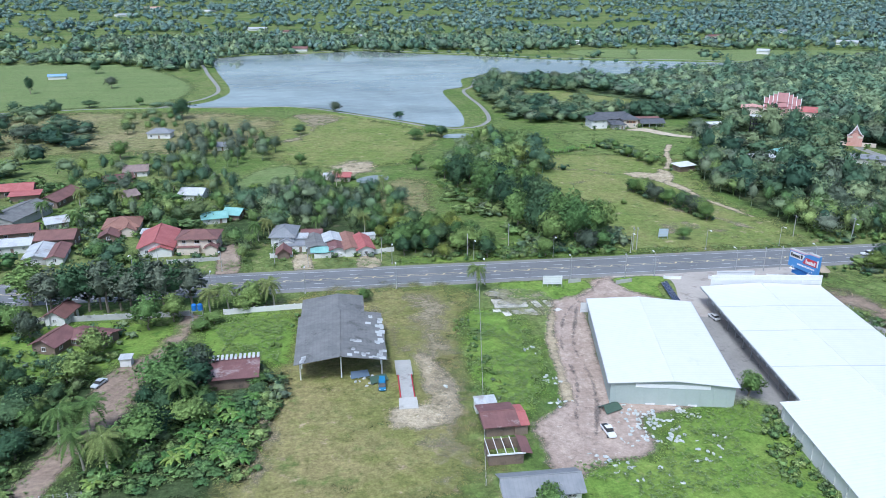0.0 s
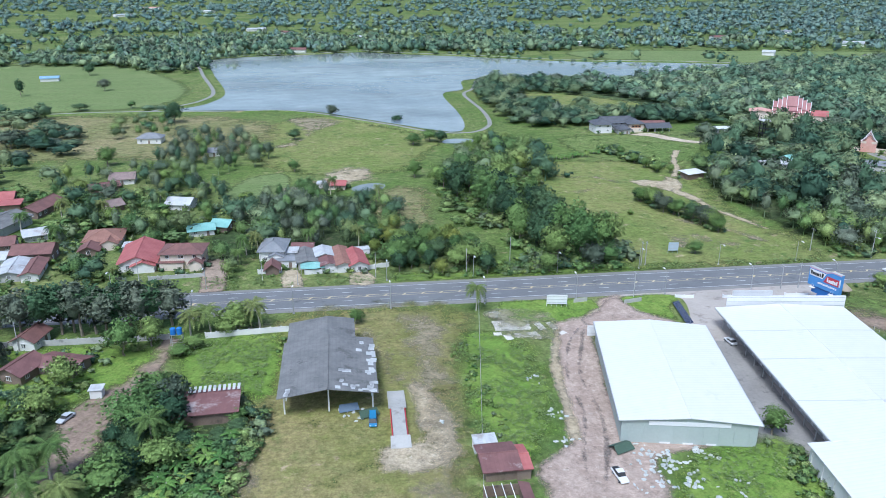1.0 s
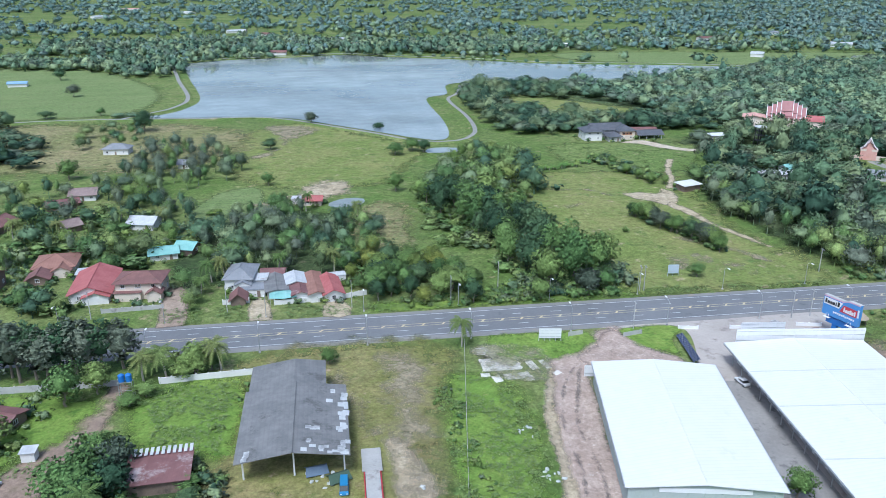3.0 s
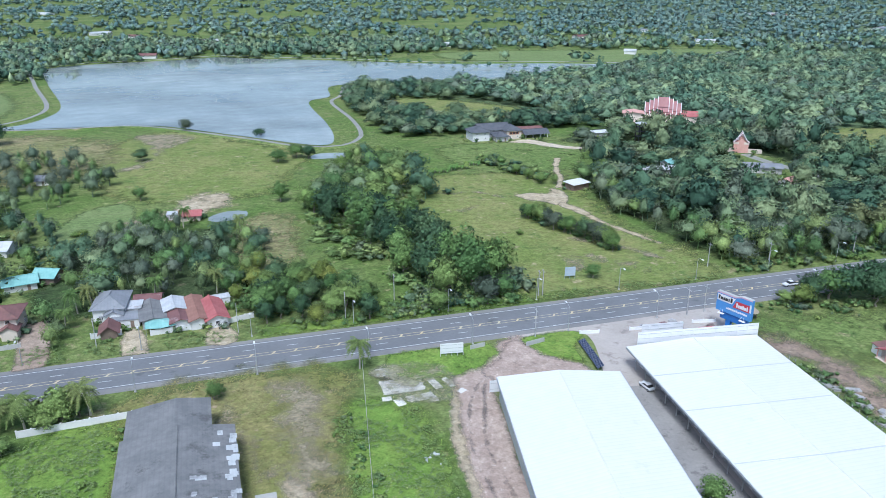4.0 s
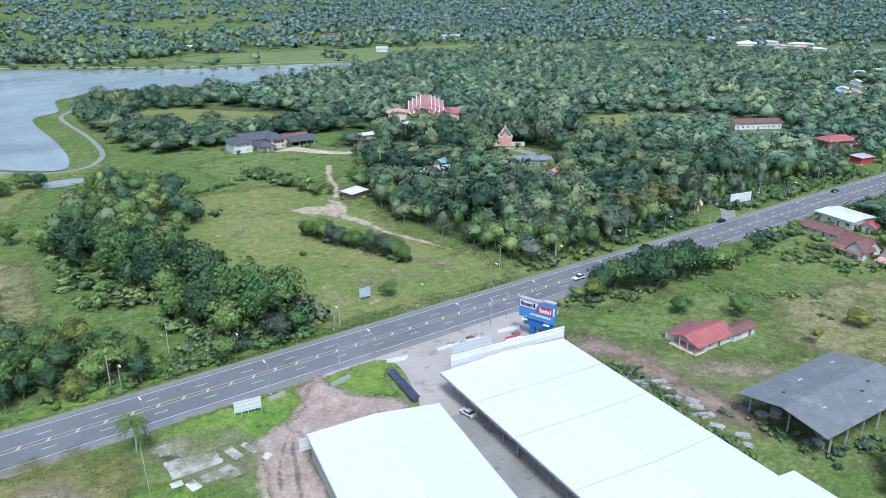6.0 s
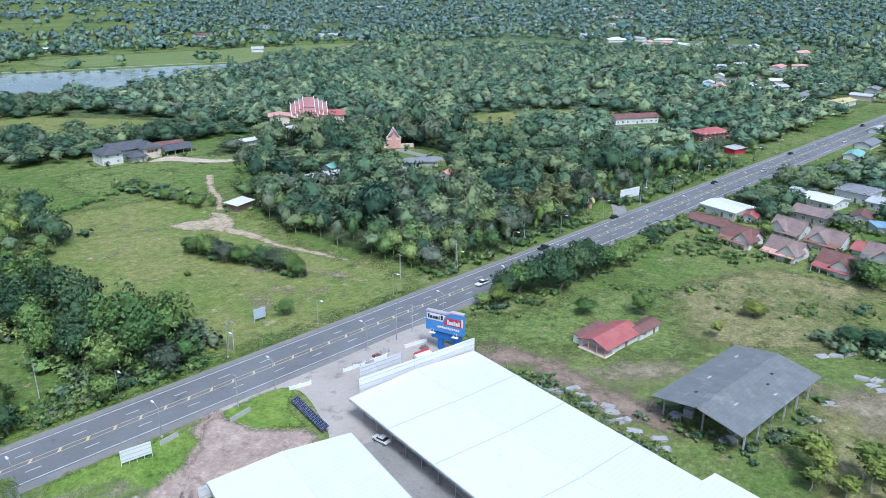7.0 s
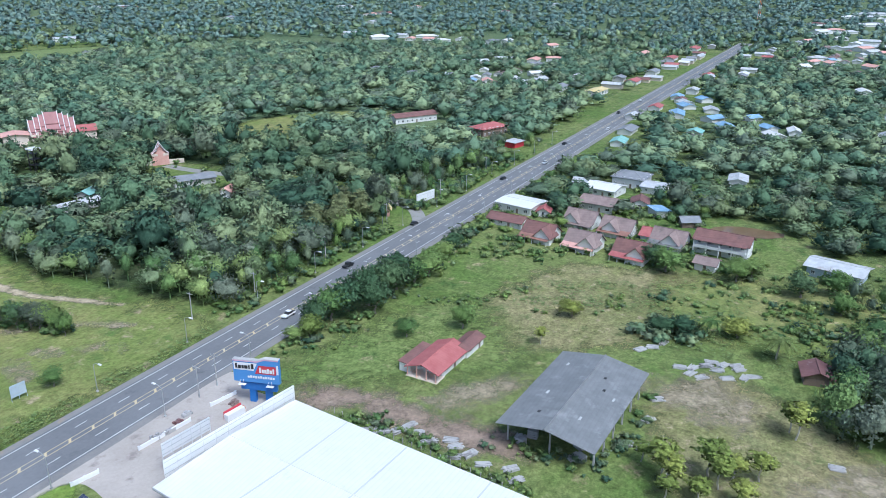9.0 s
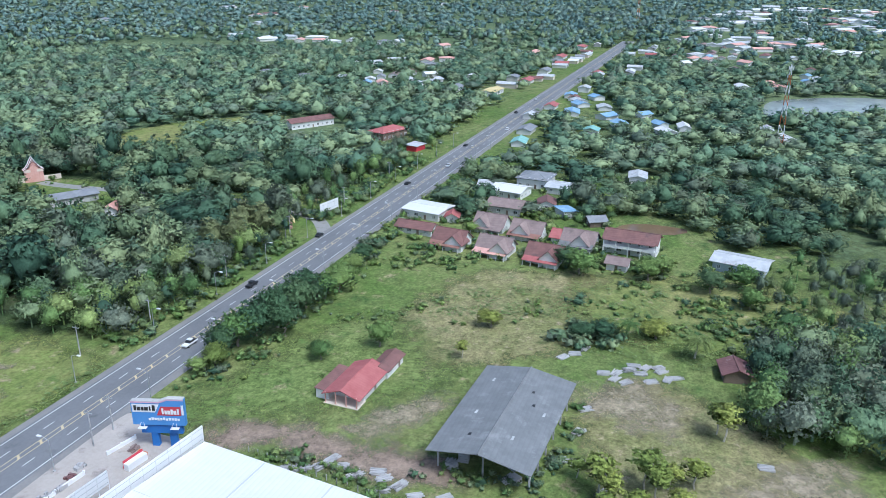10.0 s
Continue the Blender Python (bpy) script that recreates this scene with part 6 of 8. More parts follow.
# ---- temple, villa and their outbuildings ----
def temple(x, y, rz):
    ob = thing("temple", "Thai temple hall with stepped red roofs edged in white", "temple", pose(x, y, 0, 0, 0, rz))
    bm = bmesh.new()
    gable_walls(bm, 24, 13, 6.0, 11.5)
    part("wall", bm, M_CREAM, ob)
    tiers = ((7.5, 17.4, 1.0), (13.0, 16.2, 1.4), (18.5, 14.9, 1.8), (24.5, 13.4, 2.2))
    for k, (lx, ridge, over) in enumerate(tiers):
        bm = bmesh.new()
        for s in (-1, 1):
            slab(bm, [(-lx / 2, 0, ridge), (lx / 2, 0, ridge), (lx / 2, s * 4.2, ridge - 6.2), (-lx / 2, s * 4.2, ridge - 6.2)], 0.25)
            slab(bm, [(-lx / 2, s * 4.2, ridge - 6.8), (lx / 2, s * 4.2, ridge - 6.8), (lx / 2, s * (6.4 + over * 0.4), ridge - 9.2), (-lx / 2, s * (6.4 + over * 0.4), ridge - 9.2)], 0.25)
        rf = part("roof_tier", bm, M_TEMPLERED, ob, "dark red glazed tile tier")
        for s in (-1, 1):
            bm = bmesh.new()
            for q in (-1, 1):
                tube(bm, (s * lx / 2, 0, ridge + 0.2), (s * lx / 2, q * 4.3, ridge - 6.1), 0.24, 0.24, 6)
                tube(bm, (s * lx / 2, q * 4.2, ridge - 6.6), (s * lx / 2, q * (6.6 + over * 0.4), ridge - 9.1), 0.22, 0.2, 6)
            tube(bm, (s * lx / 2, 0, ridge), (s * (lx / 2 + 0.35), 0, ridge + 0.9), 0.26, 0.06, 6)
            part("bargeboard", bm, M_WHITE, rf, "white gable edge with a finial")
    for i in range(8):
        for s in (-1, 1):
            bm = bmesh.new()
            box(bm, -11.9 + 3.4 * i, s * 8.2, 0, 0.8, 0.8, 7.4)
            part("column", bm, M_CREAM, ob)
    bm = bmesh.new()
    box(bm, 0, 0, 0, 36, 20, 1.0)
    part("terrace", bm, M_CREAM, ob)
    return ob


ribbon("side_road", "grey side road leading to the temple gate", [(214, 5), (222, 10), (232, 22), (240, 60), (236, 110), (232, 150), (233, 168)], 5.0, 0.05, 0.5, (M_TRACK, M_TRACK), "road", 4)
hut = thing("spirit_gate", "small orange roadside gate shrine", "shrine", pose(216, 21, 0, 0, 0, 30))
for s in (-1, 1):
    bm = bmesh.new()
    box(bm, s * 1.6, 0, 0, 0.8, 1.0, 3.0)
    part("pier", bm, M_SALMON, hut)
bm = bmesh.new()
gable_roof(bm, 4.6, 2.4, 3.2, 4.6, 0.4)
part("roof", bm, M_YELLOWROOF, hut)
temple(244, 272, -30)
house(226, 281, 12, 13, 60, 6.5, 1.0, M_SALMON, M_CREAM, "open pavilion with a salmon-pink roof", over=1.2, openings=False)
house(258, 262, 12, 9, -30, 6.0, 2.6, M_REDROOF, M_CREAM, "monks' hall with a red roof", openings=False)

gate = thing("temple_gate", "ornate pink temple gate with tiered red roofs", "gate", pose(233, 172, 0, 0, 0, -35))
for s in (-1, 1):
    bm = bmesh.new()
    box(bm, s * 3.2, 0, 0, 1.8, 2.6, 6.0)
    part("pier", bm, M_SALMON, gate)
bm = bmesh.new()
box(bm, 0, 0, 5.0, 8.6, 2.8, 1.2)
part("lintel", bm, M_CREAM, gate)
for w, z0, z1, ln in ((8.4, 6.2, 8.8, 2.6), (5.6, 7.4, 10.4, 3.2), (3.4, 8.8, 11.8, 3.8)):
    bm = bmesh.new()
    gable_walls(bm, ln * 0.8, w * 0.8, z0, z1 - 0.3)
    part("pediment", bm, M_SALMON, gate, "pink carved gable", pose(0, 0, 0, 0, 0, 90))
    bm = bmesh.new()
    gable_roof(bm, ln, w, z0, z1, 0.3)
    rf = part("roof_tier", bm, M_TEMPLERED, gate, "red tiled gable tier", pose(0, 0, 0, 0, 0, 90))
    for s in (-1, 1):
        bm = bmesh.new()
        for q in (-1, 1):
            tube(bm, (s * ln / 2, 0, z1 + 0.2), (s * ln / 2, q * (w / 2 + 0.2), z0), 0.16, 0.16, 6)
        tube(bm, (s * ln / 2, 0, z1), (s * (ln / 2 + 0.2), 0, z1 + 1.0), 0.18, 0.04, 6)
        part("bargeboard", bm, M_WHITE, rf, "white gable edge")
for s in (-1, 1):
    bm = bmesh.new()
    box(bm, s * 8.0, 0, 0, 7.6, 0.5, 2.4)
    part("side_wall", bm, M_CREAM, gate)
house(213, 130, 20, 10, -30, 3.4, 1.2, M_GREYTILE, M_GREYWALL, "long grey-roofed temple outbuilding", openings=False, clear=0.075)
house(205, 100, 7, 6, 20, 3.2, 1.6, M_SALMON, M_WHITEWALL, "small hut with a pink roof", clear=0.075)
house(172, 152, 8, 6, 20, 3.2, 1.4, M_TEAL, M_GREYWALL, "monk's cell with a teal roof", openings=False)
house(160, 142, 20, 7, -10, 3.0, 0.8, M_ZINC, M_GREYWALL, "low shed with a grey-white roof", openings=False)
house(104, 127, 10, 6, 18, 3.0, 0.7, M_WHITEROOF, M_WOODWALL, "open shelter with a bright white roof", "shed", openings=False, clear=0.075)
house(178, 238, 12, 6, 0, 3.0, 0.5, M_WHITEROOF, M_GREYWALL, "white-roofed shelter at the wood's edge", "shed", openings=False)
ob = thing("tank_tower", "dark water tower with a white top", "water tower", pose(193, 217, 0))
for sx in (-2, 2):
    for sy in (-2, 2):
        bm = bmesh.new()
        box(bm, sx, sy, 0, 0.4, 0.4, 11)
        part("leg", bm, M_DARK, ob)
for z in (3, 6, 9):
    bm = bmesh.new()
    box(bm, 0, 0, z, 4.6, 4.6, 0.3)
    part("landing", bm, M_DARK, ob)
bm = bmesh.new()
box(bm, 0, 0, 11, 5.4, 5.0, 0.8)
part("roof", bm, M_WHITE, ob)

villa = "villa buildings"
house(97.5, 251, 13, 11, 90, 5.8, 2.8, M_VILLATILE, M_WHITEWALL, "white two-storey villa wing with a dark grey hipped roof", "hip", group=villa, over=1.0)
house(108.5, 256, 20, 9, 0, 6.0, 3.0, M_VILLATILE, M_WHITEWALL, "white two-storey villa under a long dark grey roof", group=villa, over=1.0)
house(109, 250, 12, 4, 0, 3.6, 1.0, M_VILLATILE, M_GREYWALL, "shaded verandah roof between the villa's wings", "shed", group=villa, over=0.4)
house(119.5, 251, 13, 10, 90, 5.8, 2.8, M_VILLATILE, M_CREAM, "villa wing with a cream and orange front", "hip", group=villa, over=1.0)
house(110, 243.5, 8, 6.5, 0, 3.2, 2.2, M_VILLATILE, M_GREYWALL, "grey-roofed entrance porch of the villa", "hip", group=villa, over=0.8)
ob = open_hall("car_port", "open car port with a dark grey roof beside the villa", 135.5, 249.5, 16, 9, 0, 3.0, 5.0, M_VILLATILE, 3, M_WHITEWALL, (0.6, 0.6))
FOOT.append((135.5, 249.5, 9.5, 0.05))
ob = thing("wing_front", "orange panelled upper front of the villa wing", "facade panel", pose(119.5, 244.42, 0))
bm = bmesh.new()
box(bm, 0, 0, 3.2, 6.4, 0.1, 1.5)
part("panel", bm, M_ORANGETILE, ob)
for k in (-2.1, 0, 2.1):
    bm = bmesh.new()
    box(bm, k, -0.06, 3.5, 1.3, 0.08, 1.0)
    part("pane", bm, M_DARK, ob)
house(134, 262, 22, 7, -4, 3.2, 1.2, M_BROWNROOF, M_WOODWALL, "long shed with a brown roof behind the villa", group=villa, openings=False)


# ---- street furniture, vehicles and loose goods ----
def lamp_mesh():
    bm = bmesh.new()
    tube(bm, (0, 0, 0), (0, 0, 7.6), 0.11, 0.07, 8)
    tube(bm, (0, 0, 7.5), (0, 1.2, 8.1), 0.06, 0.05, 6)
    tube(bm, (0, 1.2, 8.1), (0, 2.0, 8.15), 0.05, 0.05, 6)
    pole = bm_mesh("pole", bm, M_STEEL)
    bm = bmesh.new()
    box(bm, 0, 2.4, 8.02, 0.42, 1.1, 0.2)
    box(bm, 0, 2.4, 8.22, 0.3, 0.8, 0.08)
    head = bm_mesh("lamp_head", bm, M_WHITE)
    bm = bmesh.new()
    box(bm, 0, 0, 0, 0.5, 0.5, 0.35)
    return pole, head, bm_mesh("footing", bm, M_POSTC)


LP, LH, LF = lamp_mesh()
for k in range(-5, 14):
    for y, rz in ((-14.4, 0), (8.6, 180)):
        x = 0.3 + 29.5 * k + (0 if y < 0 else 0.2)
        lamp = thing("street_lamp", "grey steel street lamp with a white arm head", "street lamp", pose(x, y, 0, 0, 0, rz), "highway lamps")
        part("pole", LP, None, lamp)
        part("lamp_head", LH, None, lamp)
        part("footing", LF, None, lamp)


def pole_mesh():
    bm = bmesh.new()
    vs = box(bm, 0, 0, 0, 0.3, 0.22, 9.0)
    for v in vs:
        if v.co.z > 5:
            v.co.x *= 0.6
            v.co.y *= 0.7
    pole = bm_mesh("pole", bm, M_POSTC)
    bm = bmesh.new()
    box(bm, 0, 0, 8.3, 2.2, 0.1, 0.12)
    for q in (-1, -0.35, 0.35, 1):
        tube(bm, (q, 0, 8.42), (q, 0, 8.7), 0.06, 0.04, 6)
    return pole, bm_mesh("crossarm", bm, M_STEEL)


UP, UA = pole_mesh()
for x, y in ((-13.4, 21.7), (3.2, 24.8), (5.0, 24.2), (31.9, 11.5), (33.4, 11.5), (75.5, -15.0), (69.1, -15.4), (18.9, -15.4), (100.5, 18.1), (121.5, 12.2), (-30.8, 12), (-62, 12.5), (-100, 14), (-140, 15), (160, 13), (200, 14), (205, 15), (250, 14), (300, 14), (-161, -30)):
    up = thing("power_pole", "tapered concrete power pole with a steel crossarm", "power pole", pose(x, y, 0, 0, 0, 90), "power poles")
    part("pole", UP, None, up)
    part("crossarm", UA, None, up)


def paint_of(name, c):
    return surface(name, c, tuple(v * 0.92 for v in c), 0.3, small=3, bump=0.02)


P_WHITE, P_BLACK, P_SILVER, P_BLUE = paint_of("white_car_paint", (0.78, 0.78, 0.78)), paint_of("black_car_paint", (0.02, 0.022, 0.025)), paint_of("silver_car_paint", (0.55, 0.58, 0.62)), paint_of("blue_car_paint", (0.05, 0.22, 0.42))


def car(kind, x, y, rz, paint, label, z=0.09):
    """A car with its nose along its own x axis; kind is pickup, sedan or van."""
    ob = thing("car", label, "car", pose(x, y, z, 0, 0, rz))
    prof = {"pickup": ((-2.6, 0.45), (-2.6, 1.0), (-0.9, 1.02), (0.9, 1.05), (2.5, 0.95), (2.65, 0.5)),
            "sedan": ((-2.2, 0.4), (-2.25, 0.9), (-1.4, 1.0), (1.0, 0.98), (2.15, 0.8), (2.25, 0.42)),
            "van": ((-2.4, 0.4), (-2.4, 1.1), (0.6, 1.1), (1.9, 1.1), (2.35, 0.9), (2.4, 0.42))}[kind]
    cab = {"pickup": ((-0.9, 1.02), (-0.7, 1.72), (0.45, 1.75), (1.15, 1.05)), "sedan": ((-1.6, 0.98), (-0.9, 1.42), (0.3, 1.45), (1.1, 0.97)), "van": ((-2.38, 1.1), (-2.25, 1.95), (1.2, 1.95), (1.95, 1.1))}[kind]

    def hull(pts, w, lean=1.0):
        bm = bmesh.new()
        sides = [[bm.verts.new((px, s * w * (lean if pz > 1.3 else 1.0), pz)) for px, pz in pts] for s in (-1, 1)]
        n = len(pts)
        bm.faces.new(sides[0])
        bm.faces.new(sides[1][::-1])
        for i in range(n):
            bm.faces.new((sides[0][i], sides[1][i], sides[1][(i + 1) % n], sides[0][(i + 1) % n]))
        bmesh.ops.recalc_face_normals(bm, faces=bm.faces)
        bmesh.ops.bevel(bm, geom=[e for e in bm.edges], offset=0.07, segments=2, affect="EDGES")
        return bm
    body = part("body", hull(prof, 0.9), paint, ob)
    part("cabin", hull(cab, 0.86, 0.85), M_DARK, ob, "dark tinted windows")
    top = [p for p in cab if p[1] > 1.3]
    bm = bmesh.new()
    box(bm, (top[0][0] + top[1][0]) / 2, 0, top[0][1] - 0.02, top[1][0] - top[0][0] + 0.15, 1.5, 0.09)
    part("roof", bm, paint, ob)
    if kind == "pickup":
        bm = bmesh.new()
        box(bm, -1.75, 0, 1.0, 1.5, 1.5, 0.05)
        part("bed", bm, M_DARK, ob, "dark open load bed")
    for sx in (-1.45, 1.5):
        for sy in (-0.85, 0.85):
            bm = bmesh.new()
            tube(bm, (sx, sy - 0.12, 0.34), (sx, sy + 0.12, 0.34), 0.34, 0.34, 14)
            wh = part("wheel", bm, M_RUBBER, ob)
            bm = bmesh.new()
            tube(bm, (sx, sy - 0.13, 0.34), (sx, sy + 0.13, 0.34), 0.2, 0.2, 10)
            part("rim", bm, M_STEEL, wh)
    for sy in (-0.62, 0.62):
        bm = bmesh.new()
        box(bm, prof[-1][0] - 0.06, sy, 0.68, 0.1, 0.36, 0.16)
        part("headlight", bm, M_WHITE, body)
    return ob


car("pickup", 158, 2.0, 0, P_BLACK, "black pickup truck on the highway")
car("pickup", 116, -5.2, 180, P_WHITE, "white pickup truck on the highway")
car("sedan", 210, 5.0, 0, P_BLACK, "dark saloon car on the highway")
car("sedan", 294, 1.8, 0, P_BLACK, "dark car on the far highway")
car("sedan", 335, -5.0, 180, P_SILVER, "silver car on the far highway")
car("sedan", 387, 1.8, 0, P_BLACK, "black car on the far highway")
car("sedan", 444, -8.6, 180, P_WHITE, "white car on the far highway")
car("pickup", 508, 1.8, 0, P_BLACK, "dark pickup on the far highway")
car("sedan", 573, 1.8, 0, P_WHITE, "white car far along the highway")
car("van", -67.0, -77.2, -92, P_BLUE, "blue and white parked van beside the hangar", 0.0)
car("pickup", -17.8, -104.0, -85, P_WHITE, "white pickup parked on the mud track", 0.02)
car("sedan", -137.2, -67.0, -115, P_SILVER, "silver car parked on the lane", 0.02)
car("sedan", 34.0, -50.0, 96, P_WHITE, "white car parked beside the hall", 0.1)

bm = bmesh.new()
vs = box(bm, 0, 0, 0, 0.22, 3.2, 0.2)
POST_ME = bm_mesh("post", bm, M_POSTC)


def post_pile(x, y, rz, n, seed):
    ob = thing("post_pile", "untidy pile of pale concrete fence posts in the grass", "post pile", pose(x, y, 0, 0, 0, rz), "concrete post piles")
    r = random.Random(seed)
    for i in range(n):
        lay = i // 6
        part("post", POST_ME, None, ob, "", pose(-0.9 + 0.36 * (i % 6) + r.uniform(-0.08, 0.08), r.uniform(-0.35, 0.35), 0.02 + 0.21 * lay, 0, 0, r.uniform(-9, 9)))


for i, (x, y, rz) in enumerate(((78, -62, 40), (80, -65, 60), (81, -69, 30), (79.5, -73, 50), (82, -77, 20), (79.5, -83, 60), (77, -80, 10), (78.7, -92.6, 50), (140, -115, 20), (141, -118, 70), (144, -121, 30), (146.5, -125, 60))):
    post_pile(x, y, rz, 14, i)
for i, (x, y, rz) in enumerate(((143, -124, 10), (139.5, -127, 35), (142, -131, 80), (146, -129, 50), (121, -113.4, 30), (111, -113.6, 70), (99, -111.5, 20), (145, -103.4, 60), (148, -106, 20), (111.2, -153, 10), (91, -122, 60), (90, -90, 80), (89, -103, 70), (137, -121, 45))):
    post_pile(x, y, rz, 12, 40 + i)


for px, py, n in ((88.5, -91, 6), (92, -92.5, 8), (93, -103, 5), (97, -96, 6), (89, -104.5, 5)):
    ob = thing("block_stack", "grey stack of concrete slabs under the shed roof", "slab stack", pose(px, py, 0, 0, 0, 12 * n), "stored slabs")
    for i in range(n):
        bm = bmesh.new()
        box(bm, 0.04 * (i % 3), 0.05 * (i % 2), 0.26 * i, 2.2, 1.6, 0.22, 3 * (i % 3))
        part("slab", bm, M_POSTC, ob)
for i, (x, y, rz) in enumerate(((76.5, -58, 50), (77.5, -61, 20), (83, -66, 70), (80.5, -79, 40), (77.5, -87, 30), (76, -95, 60), (147, -122, 15), (138, -118, 60), (148, -128, 35), (144, -133, 20), (152, -108, 70), (100, -115, 40))):
    post_pile(x, y, rz, 10, 80 + i)


def merged(name, label, category, verts, tris, smooth, material, tone=None, facing=None):
    """Many small pieces as one object."""
    me = bpy.data.meshes.new(name)
    me.vertices.add(len(verts))
    me.vertices.foreach_set("co", np.asarray(verts, np.float32).ravel())
    me.loops.add(tris.size)
    me.loops.foreach_set("vertex_index", tris.astype(np.int32).ravel())
    me.polygons.add(len(tris))
    me.polygons.foreach_set("loop_start", np.arange(0, tris.size, 3, dtype=np.int32))
    me.polygons.foreach_set("use_smooth", smooth)
    me.materials.append(material)
    me.update(calc_edges=True)
    me.validate()
    if tone is None:
        tone = np.random.default_rng(len(verts)).random(len(verts))
    me.attributes.new("tone", "FLOAT", "POINT").data.foreach_set("value", np.asarray(tone, np.float32))
    if facing is not None:
        me.attributes.new("outward", "FLOAT_VECTOR", "POINT").data.foreach_set("vector", np.asarray(facing, np.float32).ravel())
    return tagged(new(name, me), label, category, kind="stuff")


def ico(sub):
    bm = bmesh.new()
    bmesh.ops.create_icosphere(bm, subdivisions=sub, radius=1.0)
    v = np.array([x.co[:] for x in bm.verts])
    f = np.array([[w.index for w in x.verts] for x in bm.faces])
    bm.free()
    return v, f


ICO1 = ico(1)
BALL = {k: ico(k) for k in (1, 2, 3)}


def unit(v):
    return v / np.maximum(np.linalg.norm(v, axis=1), 1e-9)[:, None]


def leaves(rng, centres, radii, count, size, up=0.5, flat=1.0, spread=1.0, lift=0.35, rough=0.26):
    """Small pointed leaf sprays round the lobes: vertices, faces and the way that each spray faces."""
    k = rng.integers(0, len(centres), count)
    d = rng.normal(size=(count, 3))
    d[:, 2] += up
    d = unit(d)
    p = centres[k] + d * radii[k][:, None] * rng.uniform(0.84, 1.28, count)[:, None] * np.array((1, 1, flat))
    nrm = unit(d * spread + np.array((0, 0, lift)) + rng.normal(scale=rough, size=(count, 3)))
    a = unit(np.cross(nrm, rng.normal(size=(count, 3))))
    b = np.cross(nrm, a)
    s = size * rng.uniform(0.55, 1.5, count)[:, None]
    q = np.stack([p - a * s, p - b * s * 1.25, p + a * s], 1).reshape(-1, 3)
    f = 3 * np.arange(count)[:, None] + np.array((0, 1, 2))
    return q, f, np.repeat(d, 3, 0)


def crown(rng, n_lobes, rx, z0, z1, lobe, count, size, sub=2, clumps=34, core=0.68, rough=0.8):
    """A crown: an inner hull of round lobes inside an egg, and clumps of leaf sprays standing out all over it: vertices, faces, smooth flags, facing."""
    d, f = BALL[sub]
    c = unit(rng.normal(size=(n_lobes, 3)) + np.array((0, 0, 0.35)))
    c[0] = (0.1, 0, 0.99)
    rad = np.minimum(lobe / rx * rng.uniform(0.7, 1.3, n_lobes), 0.8)
    c *= ((1 - rad) * rng.uniform(0.66, 1.12, n_lobes))[:, None]

    def reach(way):
        along = way @ c.T
        under = rad ** 2 - np.maximum((c ** 2).sum(1) - along ** 2, 0)
        return np.maximum(np.where(under > 0, along + np.sqrt(np.maximum(under, 0)), 0.0).max(1), 0.5)
    zm, zr = (z0 + z1) / 2, (z1 - z0) / 2
    egg, mid = np.array((rx, rx, zr)), np.array((0, 0, zm))
    v = d * (core * reach(d) * rng.uniform(0.86, 1.06, len(d)))[:, None] * egg + mid
    f = f[d[f].mean(1)[:, 2] > -0.7]
    n = unit(d / egg)
    way = unit(rng.normal(size=(clumps, 3)) + np.array((0, 0, 0.45)))
    heart = way * (reach(way) * rng.uniform(0.74, 1.02, clumps))[:, None] * egg + mid
    wide = 0.23 * rx * rng.uniform(0.6, 1.35, clumps)
    k = rng.integers(0, clumps, count)
    off = rng.normal(size=(count, 3))
    off = unit(off) * rng.uniform(0.25, 1.0, count)[:, None] ** 0.5
    p = heart[k] + off * wide[k][:, None] * np.array((1.15, 1.15, 0.75))
    m = unit(unit(way[k] / egg) * 0.75 + off * 0.6 + np.array((0, 0, 0.15)))
    g = unit(m + rng.normal(scale=rough, size=(count, 3)))
    a = unit(np.cross(g, rng.normal(size=(count, 3))))
    b = np.cross(g, a)
    s = size * rng.uniform(0.55, 1.5, count)[:, None]
    q = np.stack([p - a * s, p - b * s * 1.3, p + a * s], 1).reshape(-1, 3)
    m = unit(m + rng.normal(scale=0.14, size=(count, 3)))
    tris = np.concatenate([f, len(v) + np.arange(3 * count).reshape(-1, 3)])
    smooth = np.zeros(len(tris), bool)
    smooth[:len(f)] = True
    return np.concatenate([v, q]), tris, smooth, np.concatenate([n, np.repeat(m, 3, 0)])


def tri_mesh(name, data, material):
    v, f, s, n = data
    me = bpy.data.meshes.new(name)
    me.from_pydata(v.tolist(), [], f.tolist())
    me.polygons.foreach_set("use_smooth", s)
    me.attributes.new("outward", "FLOAT_VECTOR", "POINT").data.foreach_set("vector", n.astype(np.float32).ravel())
    me.materials.append(material)
    return me


def trunk_mesh(rng, h, r, limbs, spread, material, lean=0.3):
    bm = bmesh.new()
    p, n = Vector((0, 0, -0.1)), 4
    for i in range(n):
        q = Vector((rng.uniform(-lean, lean), rng.uniform(-lean, lean), h * (i + 1) / n))
        tube(bm, p, q, r * (1 - 0.14 * i), r * (1 - 0.14 * (i + 1)), 7)
        p = q
    for i in range(limbs):
        a = 6.283 * i / limbs + rng.uniform(-0.4, 0.4)
        z = h * rng.uniform(0.55, 0.95)
        tube(bm, (0, 0, z), (spread * math.cos(a), spread * math.sin(a), z + h * rng.uniform(0.25, 0.6)), r * 0.45, r * 0.12, 5)
    return bm_mesh("trunk", bm, material)


